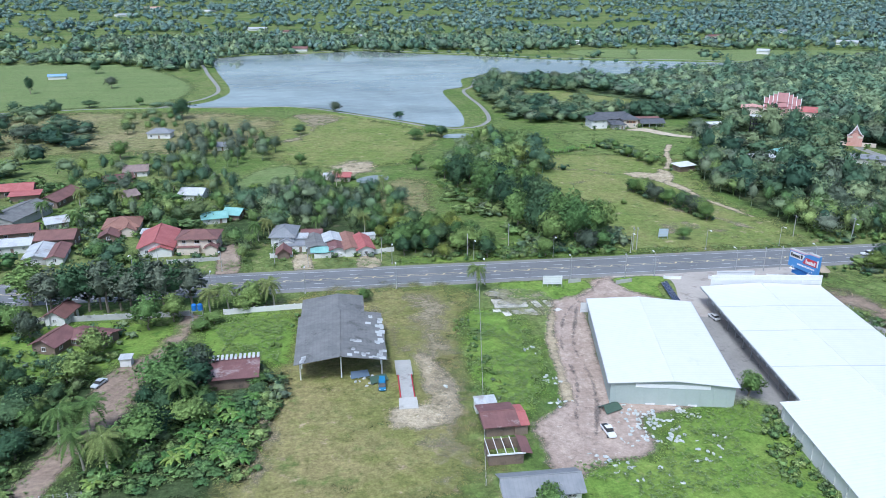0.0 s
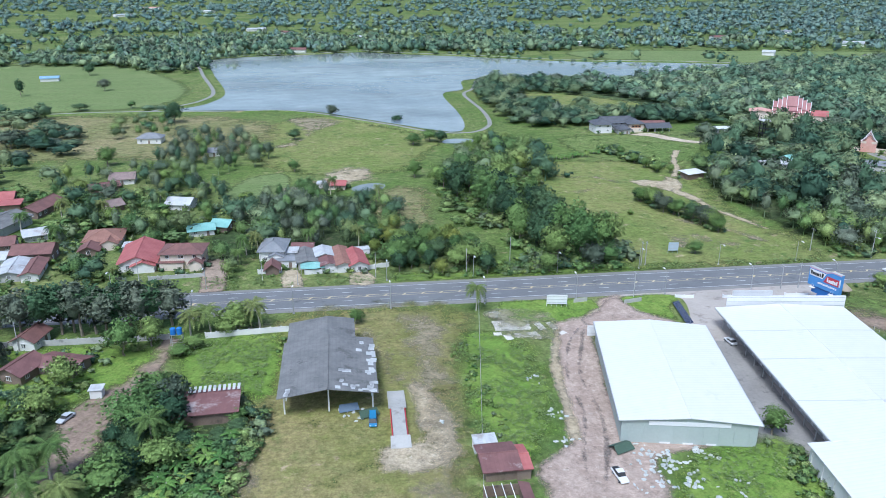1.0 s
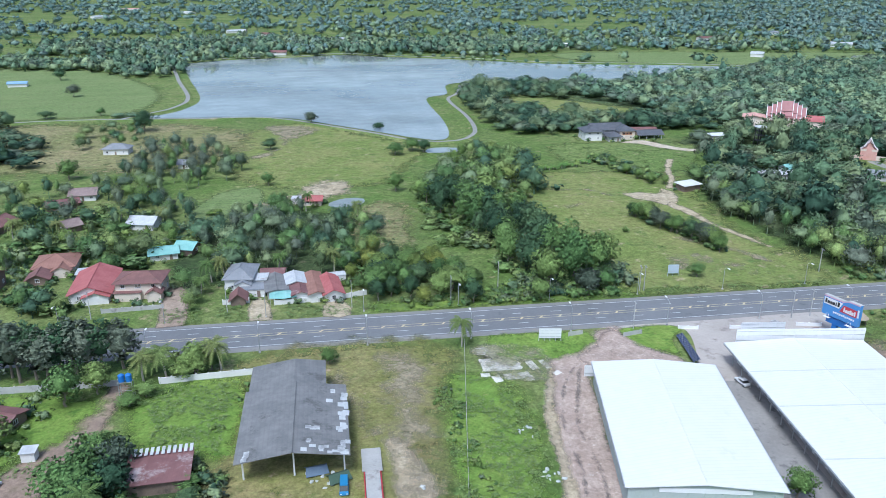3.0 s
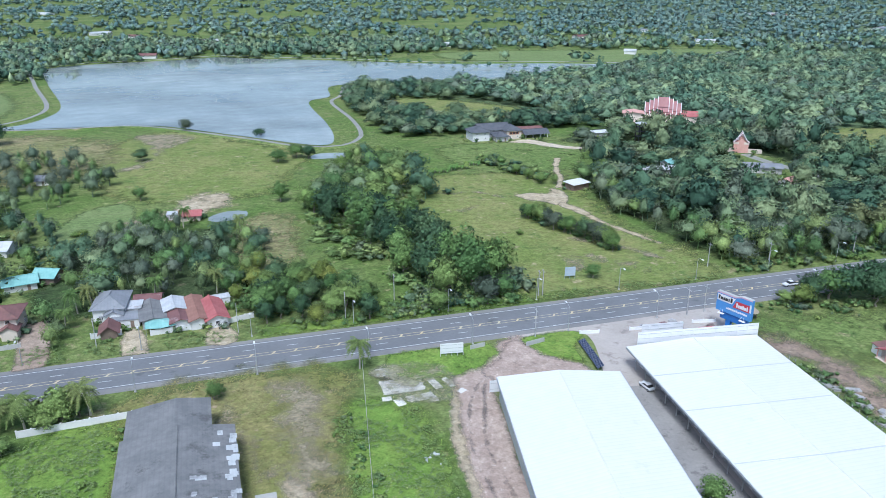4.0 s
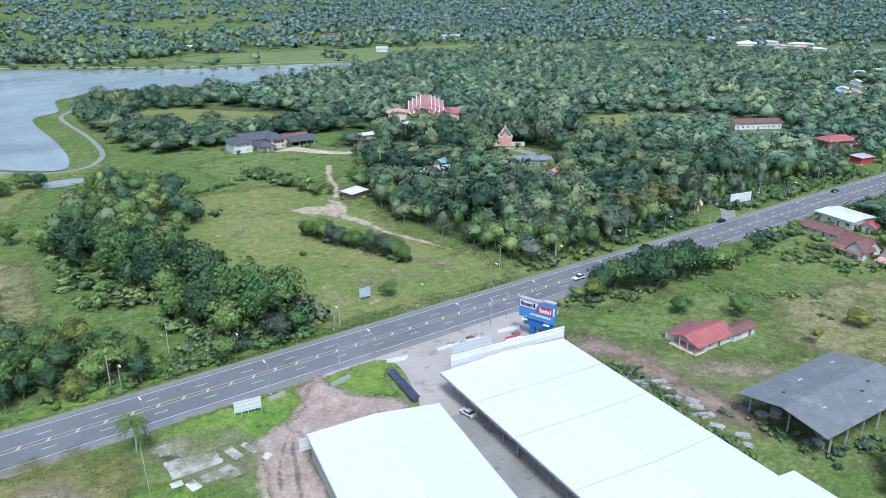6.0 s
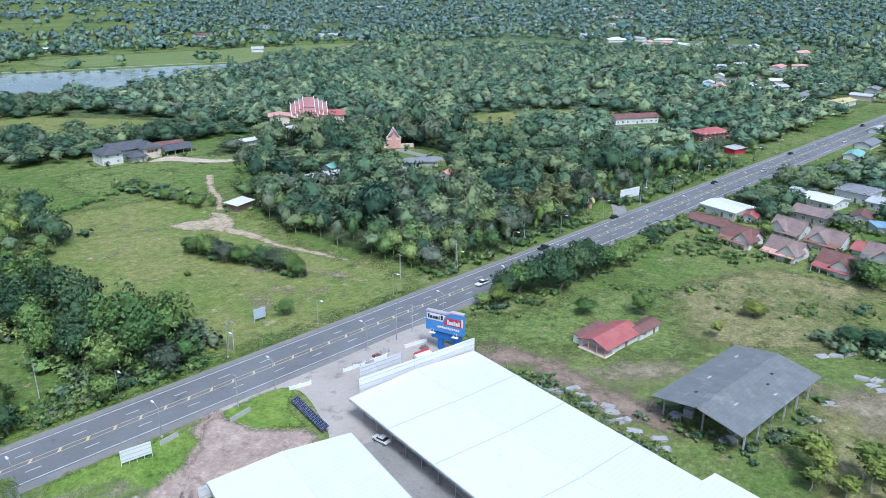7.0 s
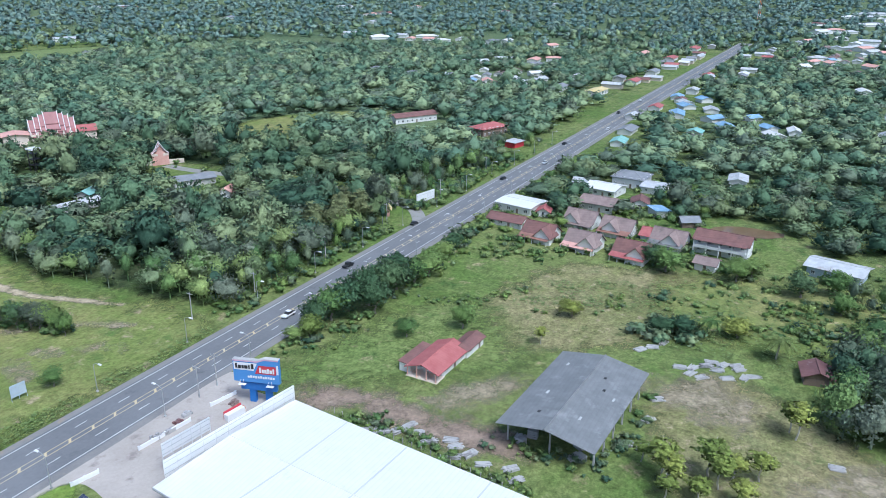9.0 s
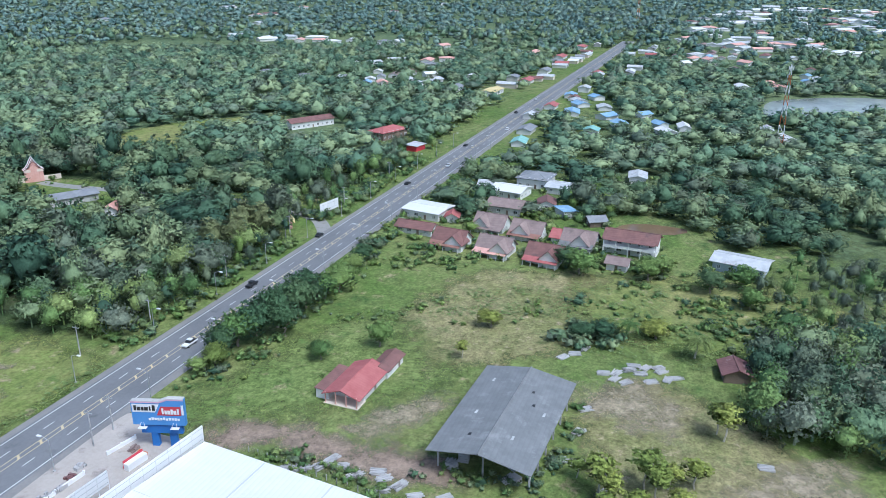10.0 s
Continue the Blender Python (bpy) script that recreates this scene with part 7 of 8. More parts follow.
RNG = np.random.default_rng(11)
SHAPES = {"round": [(12, 4.4, 1.0, 10.0, 1.7, 1250, 0.29, 2, 70)] * 5, "tall": [(13, 3.4, 1.4, 14.2, 1.5, 1250, 0.31, 2, 80)] * 4, "wide": [(14, 5.4, 1.3, 8.6, 1.9, 1350, 0.31, 2, 80)] * 4,
          "slim": [(7, 2.0, 3.8, 10.0, 1.0, 640, 0.25, 1, 44)] * 3, "bush": [(5, 1.9, -0.3, 2.9, 0.9, 190, 0.27, 1, 16)] * 4}
CROWNS = {k: [crown(RNG, *s) for s in v] for k, v in SHAPES.items()}
HEIGHT = {"round": 10.0, "tall": 14.2, "wide": 8.6, "slim": 10.0, "bush": 3.0}
SPREAD = {"round": 4.2, "tall": 3.2, "wide": 5.2, "slim": 1.9, "bush": 1.9}
TRUNKS = {"round": trunk_mesh(RNG, 4.2, 0.26, 5, 2.4, M_BARK), "tall": trunk_mesh(RNG, 7.0, 0.28, 5, 1.8, M_BARK), "wide": trunk_mesh(RNG, 3.6, 0.28, 6, 3.2, M_BARK),
          "slim": trunk_mesh(RNG, 7.6, 0.13, 4, 0.9, M_PALEBARK), "bush": trunk_mesh(RNG, 0.8, 0.08, 4, 0.7, M_BARK)}
L_OLIVE = foliage("olive_leaves", (0.150, 0.180, 0.080), (0.200, 0.225, 0.100), (0.260, 0.275, 0.130))
LEAF = {"olive": L_OLIVE, "dark": L_DARK, "mid": L_MID, "light": L_LIGHT, "grey": L_GREY}
WORDS = {"olive": "pale olive-green", "dark": "dense dark green", "mid": "leafy green", "light": "light yellow-green", "grey": "grey-green"}
FORM = {"round": "broadleaf tree with a rounded crown", "tall": "tall broadleaf tree with a high crown", "wide": "broad spreading tree with low limbs", "slim": "slender tree with a bare pale trunk", "bush": "bush growing in the grass"}
MADE = {}
COUNT = [0]


def plant(kind, tone, x, y, h, w=None, where=""):
    """A tree of that height and crown radius."""
    r = random.Random(COUNT[0])
    COUNT[0] += 1
    i = r.randrange(len(CROWNS[kind]))
    key = (kind, tone, i)
    sz = h / HEIGHT[kind]
    sx = (w or SPREAD[kind] * sz) / SPREAD[kind]
    m = Matrix.LocRotScale((x, y, 0), Euler((0, 0, r.uniform(0, 6.28))), (sx * r.uniform(0.92, 1.08), sx * r.uniform(0.92, 1.08), sz))
    name = "bush" if kind == "bush" else "tree"
    if key in MADE:
        ob = copy_thing(MADE[key], m)
        ob.matrix_basis = m
    else:
        ob = MADE[key] = thing(name, f"{WORDS[tone]} {FORM[kind]}", name, m, "bushes" if kind == "bush" else "trees")
        part("trunk", TRUNKS[kind], None, ob)
        part("crown", tri_mesh("crown", CROWNS[kind][i], LEAF[tone]), None, ob)
    return ob


def palm_parts(seed, h, fronds, length, droop):
    r = random.Random(seed)
    bm = bmesh.new()
    p = Vector((0, 0, -0.1))
    for i in range(7):
        t = (i + 1) / 7
        q = Vector((0.9 * t * t, 0.15 * math.sin(3 * t), h * t))
        tube(bm, p, q, 0.24 - 0.1 * (t - 1 / 7), 0.24 - 0.1 * t, 8)
        p = q
    trunk = bm_mesh("trunk", bm, M_PALEBARK)
    verts, faces = [], []
    for k in range(fronds):
        a = 6.283 * k / fronds + r.uniform(-0.2, 0.2)
        lift = r.uniform(-0.5, 1.0)
        d = Vector((math.cos(a), math.sin(a), 0))
        s = Vector((-d.y, d.x, 0))
        pts = []
        for i in range(14):
            t = i / 13
            pts.append(p + d * (length * t * (1 - 0.12 * t)) + Vector((0, 0, lift * length * 0.75 * t - droop * length * t * t * (0.6 + 0.5 * (1 - lift)))))
        for i in range(13):
            w = length * 0.175 * math.sin(math.pi * (0.12 + 0.84 * (i + 0.5) / 13))
            for sd in (-1, 1):
                b = len(verts)
                o = pts[i] * 0.4 + pts[i + 1] * 0.6
                tip = o + s * sd * w + d * w * 0.5 - Vector((0, 0, w * 0.6))
                verts += [tuple(pts[i]), tuple(pts[i] * 0.1 + pts[i + 1] * 0.9), tuple(tip + d * 0.05), tuple(tip - d * 0.03)]
                faces.append((b, b + 1, b + 2, b + 3))
    return trunk, mesh_of("fronds", verts, faces, L_PALM)


PALMS = [palm_parts(1, 8.0, 34, 3.8, 0.85), palm_parts(2, 8.0, 30, 3.6, 1.0)]


def palm(x, y, h, r=1.0, rz=0.0):
    COUNT[0] += 1
    tr, fr = PALMS[COUNT[0] % 2]
    ob = thing("palm_tree", "coconut palm with arching feathery fronds", "palm", Matrix.LocRotScale((x, y, 0), Euler((0, 0, radians(rz + 57 * COUNT[0]))), (r, r, h / 8.0)), "coconut palms")
    part("trunk", tr, None, ob)
    part("crown", fr, None, ob)


def banana_mesh(seed):
    r = random.Random(seed)
    verts, faces = [], []
    for k in range(9):
        a = 6.283 * k / 9 + r.uniform(-0.3, 0.3)
        d = Vector((math.cos(a), math.sin(a), 0))
        s = Vector((-d.y, d.x, 0))
        ln, up = r.uniform(1.7, 2.5), r.uniform(0.5, 1.5)
        prev = None
        for i in range(6):
            t = i / 5
            p = Vector((0, 0, 1.5)) + d * ln * t + Vector((0, 0, up * t * 1.6 - 1.9 * t * t))
            w = 0.42 * math.sin(math.pi * (0.1 + 0.86 * t))
            b = len(verts)
            verts += [tuple(p - s * w), tuple(p + Vector((0, 0, 0.07))), tuple(p + s * w)]
            if prev is not None:
                faces += [(prev, prev + 1, b + 1, b), (prev + 1, prev + 2, b + 2, b + 1)]
            prev = b
    return mesh_of("leaves", verts, faces, L_BANANA)


bm = bmesh.new()
tube(bm, (0, 0, 0), (0, 0, 1.7), 0.16, 0.09, 8)
B_STEM, B_LEAF = bm_mesh("stem", bm, M_PALEBARK), [banana_mesh(k) for k in range(3)]


def banana(x, y, s):
    COUNT[0] += 1
    ob = thing("banana_plant", "banana plant with broad bright green leaves", "banana plant", Matrix.LocRotScale((x, y, 0), Euler((0, 0, COUNT[0])), (s, s, s)), "banana plants")
    part("stem", B_STEM, None, ob)
    part("leaves", B_LEAF[COUNT[0] % 3], None, ob)


EYE = Vector((-60, -185))
WAYS = [[(-143, -114), (-131, -114), (-128, -96), (-123, -84), (-122, -66), (-128, -56), (-122, -40), (-117, -30), (-121, -27), (-126, -40), (-133, -54), (-139, -66), (-137, -76), (-137, -84), (-141, -96)]]


def hides(x, y, h=8.0):
    """Whether a tree there would stand in a building or close before its front."""
    if any(inside(x, y, w) for w in WAYS):
        return True
    for fx, fy, r, clear in FOOT:
        dx, dy = x - fx, y - fy
        if dx * dx + dy * dy > 8100:
            continue
        to = EYE - Vector((fx, fy))
        dist = to.length
        to /= dist
        along, off = dx * to.x + dy * to.y, abs(dx * to.y - dy * to.x)
        wide = 3.0 if fx > 330 else 0.0
        if off < r * 0.8 + 1.5 + wide and -r - 1 - wide < along < r + clear * dist + wide:
            return True
    return False


def scatter(poly, n, gap, seed, taken=None, anywhere=False):
    r = random.Random(seed)
    xs, ys = [p[0] for p in poly], [p[1] for p in poly]
    out = [] if taken is None else taken
    start = len(out)
    for _ in range(n * 14):
        if len(out) - start >= n:
            break
        x, y = r.uniform(min(xs), max(xs)), r.uniform(min(ys), max(ys))
        if inside(x, y, poly) and (anywhere or not hides(x, y)) and all((x - a) ** 2 + (y - b) ** 2 > gap * gap for a, b in out):
            out.append((x, y))
    return out[start:]


JOINED = {}


def grove(poly, n, gap, kinds, tones, h0, h1, seed, widen=1.0, joined=False, anywhere=False):
    """Trees scattered over a piece of ground; joined: too many to count, kept for one object later."""
    r = random.Random(seed + 500)
    for x, y in scatter(poly, n, gap, seed, None, anywhere):
        k = r.choice(kinds)
        h = r.uniform(h0, h1)
        if joined:
            JOINED.setdefault(r.choice(tones), []).append((x, y, h, SPREAD[k] * (h / HEIGHT[k]) * widen * r.uniform(0.9, 1.15), k))
            continue
        plant(k, r.choice(tones), x, y, h, SPREAD[k] * (h / HEIGHT[k]) * widen * r.uniform(0.9, 1.15))


# big trees north of the road
for x, y, h, w, t in ((2, 16, 13, 6, "mid"), (12, 20, 15, 7, "mid"), (20, 23, 14, 6, "mid"), (8, 32, 15, 6.5, "mid"), (0, 28, 13, 5.5, "dark"), (17, 36, 14, 6, "mid"), (26, 30, 11, 5, "mid"), (6, 44, 14, 6, "dark"), (-6, 38, 12, 5, "mid"), (14, 10, 8, 4.5, "grey"), (20, 13, 7, 4, "mid"), (-2, 10, 6, 3.6, "mid")):
    plant("round", t, x, y, h * 1.22, w * 1.2)
grove([(-58, 20), (-50, 10), (-24, 9), (-20, 20), (-28, 42), (-44, 50), (-56, 40)], 24, 5.0, ("round", "wide"), ("mid", "mid", "dark", "light"), 7, 10.5, 1)
grove([(-12, 56), (12, 52), (10, 95), (2, 120), (-28, 122), (-26, 100)], 24, 6.0, ("round", "round", "tall"), ("dark", "mid", "mid"), 12, 16.5, 2, widen=1.1)
grove([(-28, 122), (30, 120), (36, 160), (30, 215), (12, 225), (0, 190), (-20, 150)], 40, 6.0, ("round", "round", "tall"), ("mid", "dark", "mid", "light"), 10, 15, 3, joined=True, widen=1.1)
grove([(-118, 46), (-92, 38), (-66, 40), (-52, 60), (-48, 92), (-64, 106), (-97, 118), (-114, 100)], 70, 5.6, ("round", "wide", "tall"), ("mid", "dark", "dark", "mid", "grey"), 7, 11, 4, joined=True)
grove([(-58, 26), (-52, 60), (-66, 46), (-70, 38)], 6, 5, ("round",), ("mid", "light"), 6, 9, 5)
grove([(-160, 60), (-115, 50), (-116, 100), (-140, 150), (-165, 180), (-215, 150), (-200, 95)], 62, 6.5, ("round", "wide", "tall"), ("mid", "dark", "dark", "light"), 7, 11, 6, joined=True)
grove([(-240, 20), (-205, 12), (-110, 14), (-108, 45), (-140, 60), (-200, 80), (-250, 100)], 44, 6.0, ("round", "wide", "bush"), ("mid", "dark", "mid"), 4.5, 8, 7, joined=True)
grove([(-150, 160), (-118, 165), (-112, 200), (-130, 250), (-150, 262), (-172, 240), (-172, 190)], 46, 6.5, ("tall", "round"), ("dark", "mid", "grey"), 8, 13, 8, joined=True)
grove([(-215, 262), (-178, 262), (-168, 300), (-200, 330), (-222, 300)], 16, 7, ("round", "wide"), ("dark", "mid"), 6, 10, 9, joined=True)
for x, y, h, w, t, k in ((-187, 318, 14, 8, "dark", "wide"), (-101, 248, 7, 5, "dark", "round"), (-78, 330, 9, 5, "grey", "round"), (-33, 298, 5.5, 5, "dark", "wide"), (-29, 224, 7, 7, "mid", "wide"), (-18, 232, 8, 6, "mid", "wide"), (-12, 228, 8, 5, "dark", "round"), (-36, 145, 10, 4, "mid", "tall"), (-97, 165, 7, 4, "mid", "round"), (-197, 190, 11, 6, "mid", "round"), (-242, 232, 10, 2.5, "dark", "tall"), (-266, 243, 11, 9, "grey", "wide"), (-280, 235, 9, 6, "dark", "wide")):
    plant(k, t, x, y, h, w)
for x, y, h, w, t, k in ((-325, 601, 12, 7, "dark", "wide"), (-279, 484, 11, 6, "grey", "wide"), (-232, 385, 6, 4, "mid", "round"), (-267, 376, 6, 7, "dark", "wide"), (-339, 457, 15, 4, "dark", "tall"), (56, 20, 5.5, 3.4, "mid", "round"), (50, 70, 3, 2, "mid", "bush"), (21.5, -93.5, 7.5, 3.4, "mid", "round"), (121, -43, 6, 3.8, "mid", "wide"), (133.5, -54.5, 8.5, 4.6, "mid", "round"), (156, -80, 5.6, 4.4, "light", "wide"), (135, -78, 5.5, 2.0, "light", "slim"), (-69.6, -24, 5, 2.6, "mid", "round")):
    plant(k, t, x, y, h, w)
for k in range(19):
    t = k / 18
    r = random.Random(900 + k)
    plant(r.choice(("round", "round", "wide")), r.choice(("dark", "grey", "mid")), 62 + 14 * t + r.uniform(-2.2, 2.2), 91 - 48 * t + r.uniform(-1.5, 1.5), r.uniform(6.0, 9.5), r.uniform(3.0, 4.4))
for x, y, h in ((85, 180, 6), (86, 160, 6.5), (88, 150, 6), (91, 140, 6), (97, 138, 5), (80, 190, 5), (125, 140, 10), (131, 165, 10), (120, 150, 9), (128, 155, 9)):
    plant("round", "mid", x, y, h, h * 0.55)

# verge and lots south of the road
plant("round", "mid", -37.6, -127.6, 5.6, 3.4)
for x, y, h, w, t in ((-172, -14, 13, 6, "mid"), (-163, -22, 14, 5, "grey"), (-153, -20, 14, 5, "dark"), (-147, -22, 15, 5, "grey"), (-140, -23, 14, 5, "grey"), (-134, -20, 15, 5, "grey"), (-128, -19, 13, 5, "dark"), (-123, -18, 12.5, 4.5, "grey"), (-157.5, -21, 14, 4.4, "dark"), (-150, -19, 14, 4.2, "grey"), (-143.5, -21, 14.5, 4.2, "dark"), (-137, -22, 14, 4.2, "dark"), (-131, -21, 14, 4, "grey"), (-119, -74, 9.5, 7.0, "mid"), (-112, -73, 8, 5, "dark"), (-120, -95.5, 7.5, 6, "mid"), (-143, -65, 7, 5, "mid"), (-104, -23.5, 8, 4.5, "mid"), (-146, -97, 6, 5, "dark"), (-151, -84, 7, 5.5, "dark"), (-132, -36, 10, 5, "mid"), (-126, -31, 8, 4, "mid"), (-170, -32, 8, 5, "mid"), (-163, -40, 9, 4, "grey"), (-142, -53, 8, 4.6, "mid")):
    plant("tall" if h > 11 else "round", t, x, y, h * 1.14, w * 1.12)
for x, y, h in ((-103, -25, 6), (-106, -27, 5.5), (-100, -22, 5), (-114, -34, 4), (-117, -38, 3.5)):
    plant("round", "mid", x, y, h, 3.4)
for x, y, h, r in ((-116.3, -26, 7, 1.3), (-111, -24.5, 7.5, 1.3), (-97.5, -22.5, 8, 1.3), (-32.8, -19, 8.6, 1.05), (-114.6, -82.6, 9, 1.25), (-138.3, -92.7, 9, 1.3), (-132.2, -91.4, 9, 1.2), (-124.6, -105.2, 9, 1.3), (-130.3, -102.8, 9, 1.2), (-180, 60, 8, 1.1), (-172, 92, 8, 1), (-200, 78, 8, 1.1), (-152, 105, 7, 1), (-136, 108, 7, 1)):
    palm(x, y, h, r)
for x, y, h, r in ((-108, 40, 7, 1), (-104, 42, 8, 1), (-67, 44, 8, 1), (-86, 46, 7, 1), (-78, 118, 8, 1), (-150, 20, 5, 0.9), (-118, 88, 6, 1.1), (157, -137, 7, 1.25), (162, -118, 5.5, 1.0), (-110, 30, 6, 0.9), (-215, 70, 8, 1), (-190, 95, 8, 1), (-56, 100, 8, 1)):
    palm(x, y, h, r)
grove([(-172, -56), (-150, -66), (-139, -62), (-142, -80), (-146, -104), (-175, -104)], 28, 4.8, ("round", "wide", "round"), ("dark", "mid", "dark"), 4, 8, 10)
grove([(-128, -60), (-118, -62), (-116, -100), (-128, -106), (-126, -84)], 10, 5, ("round", "wide"), ("dark", "mid", "dark"), 5, 9, 11)
for x, y, h, w, t in ((-117.5, -63, 9, 6.0, "mid"), (-114, -66, 9, 5.5, "grey"), (-112, -88, 6.5, 5.5, "mid"), (-118, -92, 6, 4.6, "dark"), (-98, -72, 3.5, 3.0, "mid"), (-97, -77, 3.2, 2.8, "dark"), (-101, -80, 3, 2.8, "dark"), (-108, -82, 4, 3, "dark")):
    plant("wide" if w > 5 else "round", t, x, y, h, w)
rr = random.Random(31)
for k in range(34):
    banana(rr.uniform(-114, -98), rr.uniform(-106, -80), rr.uniform(0.8, 1.25))
for k in range(8):
    banana(rr.uniform(-127, -116), rr.uniform(-112, -96), rr.uniform(0.8, 1.2))
for k in range(26):
    banana(17 + k * 2.3 + rr.uniform(-1, 1), 166 + k * 0.8 + rr.uniform(-4, 4), rr.uniform(0.9, 1.3))

# south-east lots
for x, y, h, w, t in ((108, -19, 6, 4, "light"), (113, -18, 8, 4.5, "dark"), (120, -18, 9, 6, "mid"), (126, -20, 10, 6.5, "dark"), (134, -22, 11, 6.5, "dark"), (142, -24, 11, 7, "dark"), (149, -23, 11, 6, "dark"), (130, -27, 9, 5, "dark"), (104, -17, 4, 3, "mid"), (156, -26, 8, 5, "mid"), (164, -27, 7, 5, "mid"), (172, -24, 6, 4.5, "mid"), (182, -24, 5, 4, "mid"), (192, -22, 5.5, 4, "dark")):
    plant("wide" if w > 5.5 else "round", t, x, y, h * 1.2, w * 1.16)
def thicket(poly, clumps, seed, tones=("mid", "mid", "light"), low=0.8, high=2.4, close=False):
    """Low scrub that grows in uneven clumps."""
    r = random.Random(seed)
    for cx, cy in scatter(poly, clumps, 3.0, seed, None, True):
        tone, reach = r.choice(tones), r.uniform(0.5, 1.4) if close else r.uniform(1.2, 4.2)
        for _ in range(r.randint(3, 9)):
            x, y = cx + r.gauss(0, reach), cy + r.gauss(0, reach)
            h = r.uniform(low, high)
            if not -14.5 < y < 8 and (close or not hides(x, y)):
                JOINED.setdefault(tone, []).append((x, y, h, h * r.uniform(0.6, 1.3), "bush"))


thicket([(143, -40), (156, -38), (170, -60), (180, -92), (165, -92), (150, -64)], 11, 12, ("mid", "light", "light"), 0.6, 1.7)
thicket([(190, -30), (214, -36), (212, -60), (208, -84), (202, -60)], 24, 21, ("mid", "mid", "light"), 0.8, 2.2)
thicket([(176, -98), (205, -112), (210, -165), (172, -160), (158, -124)], 38, 15, ("mid", "dark", "light", "mid"), 0.7, 2.4)
thicket([(160, -140), (180, -135), (200, -170), (180, -190), (165, -165)], 22, 22, ("mid", "dark", "mid", "light"), 0.9, 2.8)
thicket([(84, -112), (84, -86), (89, -85), (90, -107), (122, -111), (122, -115)], 22, 19, ("dark", "mid"), 0.7, 1.8, True)
thicket([(66, -100), (74, -100), (83, -56), (77, -50)], 34, 17, ("mid", "light"), 0.7, 1.7, True)
thicket([(150, -96), (166, -100), (164, -116), (152, -112)], 5, 23, ("dark",), 2.0, 4.0)
thicket([(-56, 9), (-24, 7.5), (-2, 9), (-2, 13), (-30, 13)], 14, 24, ("mid", "light"))
def garden_shrubs(x0, x1, y0, y1, seed, tries, tall=2.2):
    """Low shrubs close to the walls of the houses in that stretch."""
    r = random.Random(seed)
    rows = [f for f in FOOT if x0 < f[0] < x1 and y0 < f[1] < y1 and 3 < f[2] < 14]
    for fx, fy, fr, _ in rows:
        for _ in range(tries):
            a = r.uniform(0, 6.283)
            x, y = fx + fr * r.uniform(0.95, 1.35) * math.cos(a), fy + fr * r.uniform(0.95, 1.35) * math.sin(a)
            if any((x - g[0]) ** 2 + (y - g[1]) ** 2 < (0.86 * g[2]) ** 2 for g in rows) or -14.5 < y < 9:
                continue
            h = r.uniform(0.8, tall)
            JOINED.setdefault(r.choice(("mid", "mid", "light", "dark")), []).append((x, y, h, h * r.uniform(0.6, 1.1), "bush"))


garden_shrubs(-245, -60, 14, 170, 71, 11, 2.6)
garden_shrubs(205, 350, -155, -12, 72, 15, 3.2)
garden_shrubs(-170, -95, -90, -20, 73, 9)
garden_shrubs(88, 250, 80, 300, 74, 8, 3.0)
thicket([(-205, 22), (-120, 22), (-120, 30), (-150, 60), (-205, 70)], 40, 75, ("mid", "light", "dark"), 0.9, 2.6)
thicket([(-200, 90), (-115, 80), (-110, 120), (-200, 150)], 40, 76, ("mid", "dark", "light"), 1.2, 3.2)
thicket([(78, 198), (85, 196), (98, 142), (91, 138)], 14, 81, ("mid", "dark"), 1.8, 4.4)
thicket([(-168, -34), (-140, -34), (-138, -58), (-168, -58)], 26, 82, ("mid", "dark", "dark"), 1.0, 2.8)
thicket([(-98, -68), (-92, -70), (-93, -86), (-99, -90)], 10, 83, ("mid", "dark", "mid"), 1.2, 2.8, True)
thicket([(-8, 11), (22, 9), (32, 20), (30, 38), (6, 52), (-10, 42)], 46, 36, ("mid", "mid", "dark"), 1.8, 4.2)
thicket([(-22, 9), (10, 9), (12, 14), (-20, 16)], 20, 37, ("mid", "light"), 1.0, 2.8)
thicket([(-28, 56), (14, 54), (12, 96), (34, 140), (36, 190), (10, 215), (-24, 130)], 60, 38, ("mid", "dark", "light"), 1.5, 3.8)
thicket([(60, 94), (64, 94), (80, 44), (75, 42)], 16, 39, ("mid", "dark"), 1.2, 2.6, True)
thicket([(112, 9), (202, 9), (202, 17), (112, 17)], 40, 26, ("mid", "light", "dark"), 1.0, 3.2)
thicket([(-43, -38), (-38, -38), (-37, -92), (-43, -90)], 16, 27, ("light", "light", "mid"), 0.5, 1.2, True)
thicket([(22, -98), (27, -100), (30, -128), (20, -134), (12, -120)], 26, 28, ("mid",), 0.8, 2.0, True)
thicket([(210, -34), (222, -32), (216, -52), (208, -58)], 8, 29)
thicket([(228, -100), (226, -122), (216, -132), (212, -104)], 10, 30)
thicket([(262, -60), (300, -74), (280, -96), (256, -80)], 14, 31, ("mid", "light", "dark"), 1.5, 4.0)
thicket([(230, -20), (250, -30), (258, -46), (236, -40)], 8, 32, ("mid", "dark"), 1.2, 3.5)
thicket([(-86, -24), (-80, -22), (-96, -62), (-94, -110), (-100, -110), (-99, -60)], 18, 33, ("mid", "light"), 0.5, 1.4, True)
grove([(116, 12), (200, 12), (200, 22), (116, 22)], 22, 4.5, ("round", "tall", "slim"), ("dark", "mid", "grey", "light"), 6, 11, 34, joined=True)
grove([(228, -62), (300, -70), (290, -110), (262, -98), (256, -84)], 12, 5, ("round", "wide"), ("mid", "light", "dark"), 4, 7, 35, joined=True)
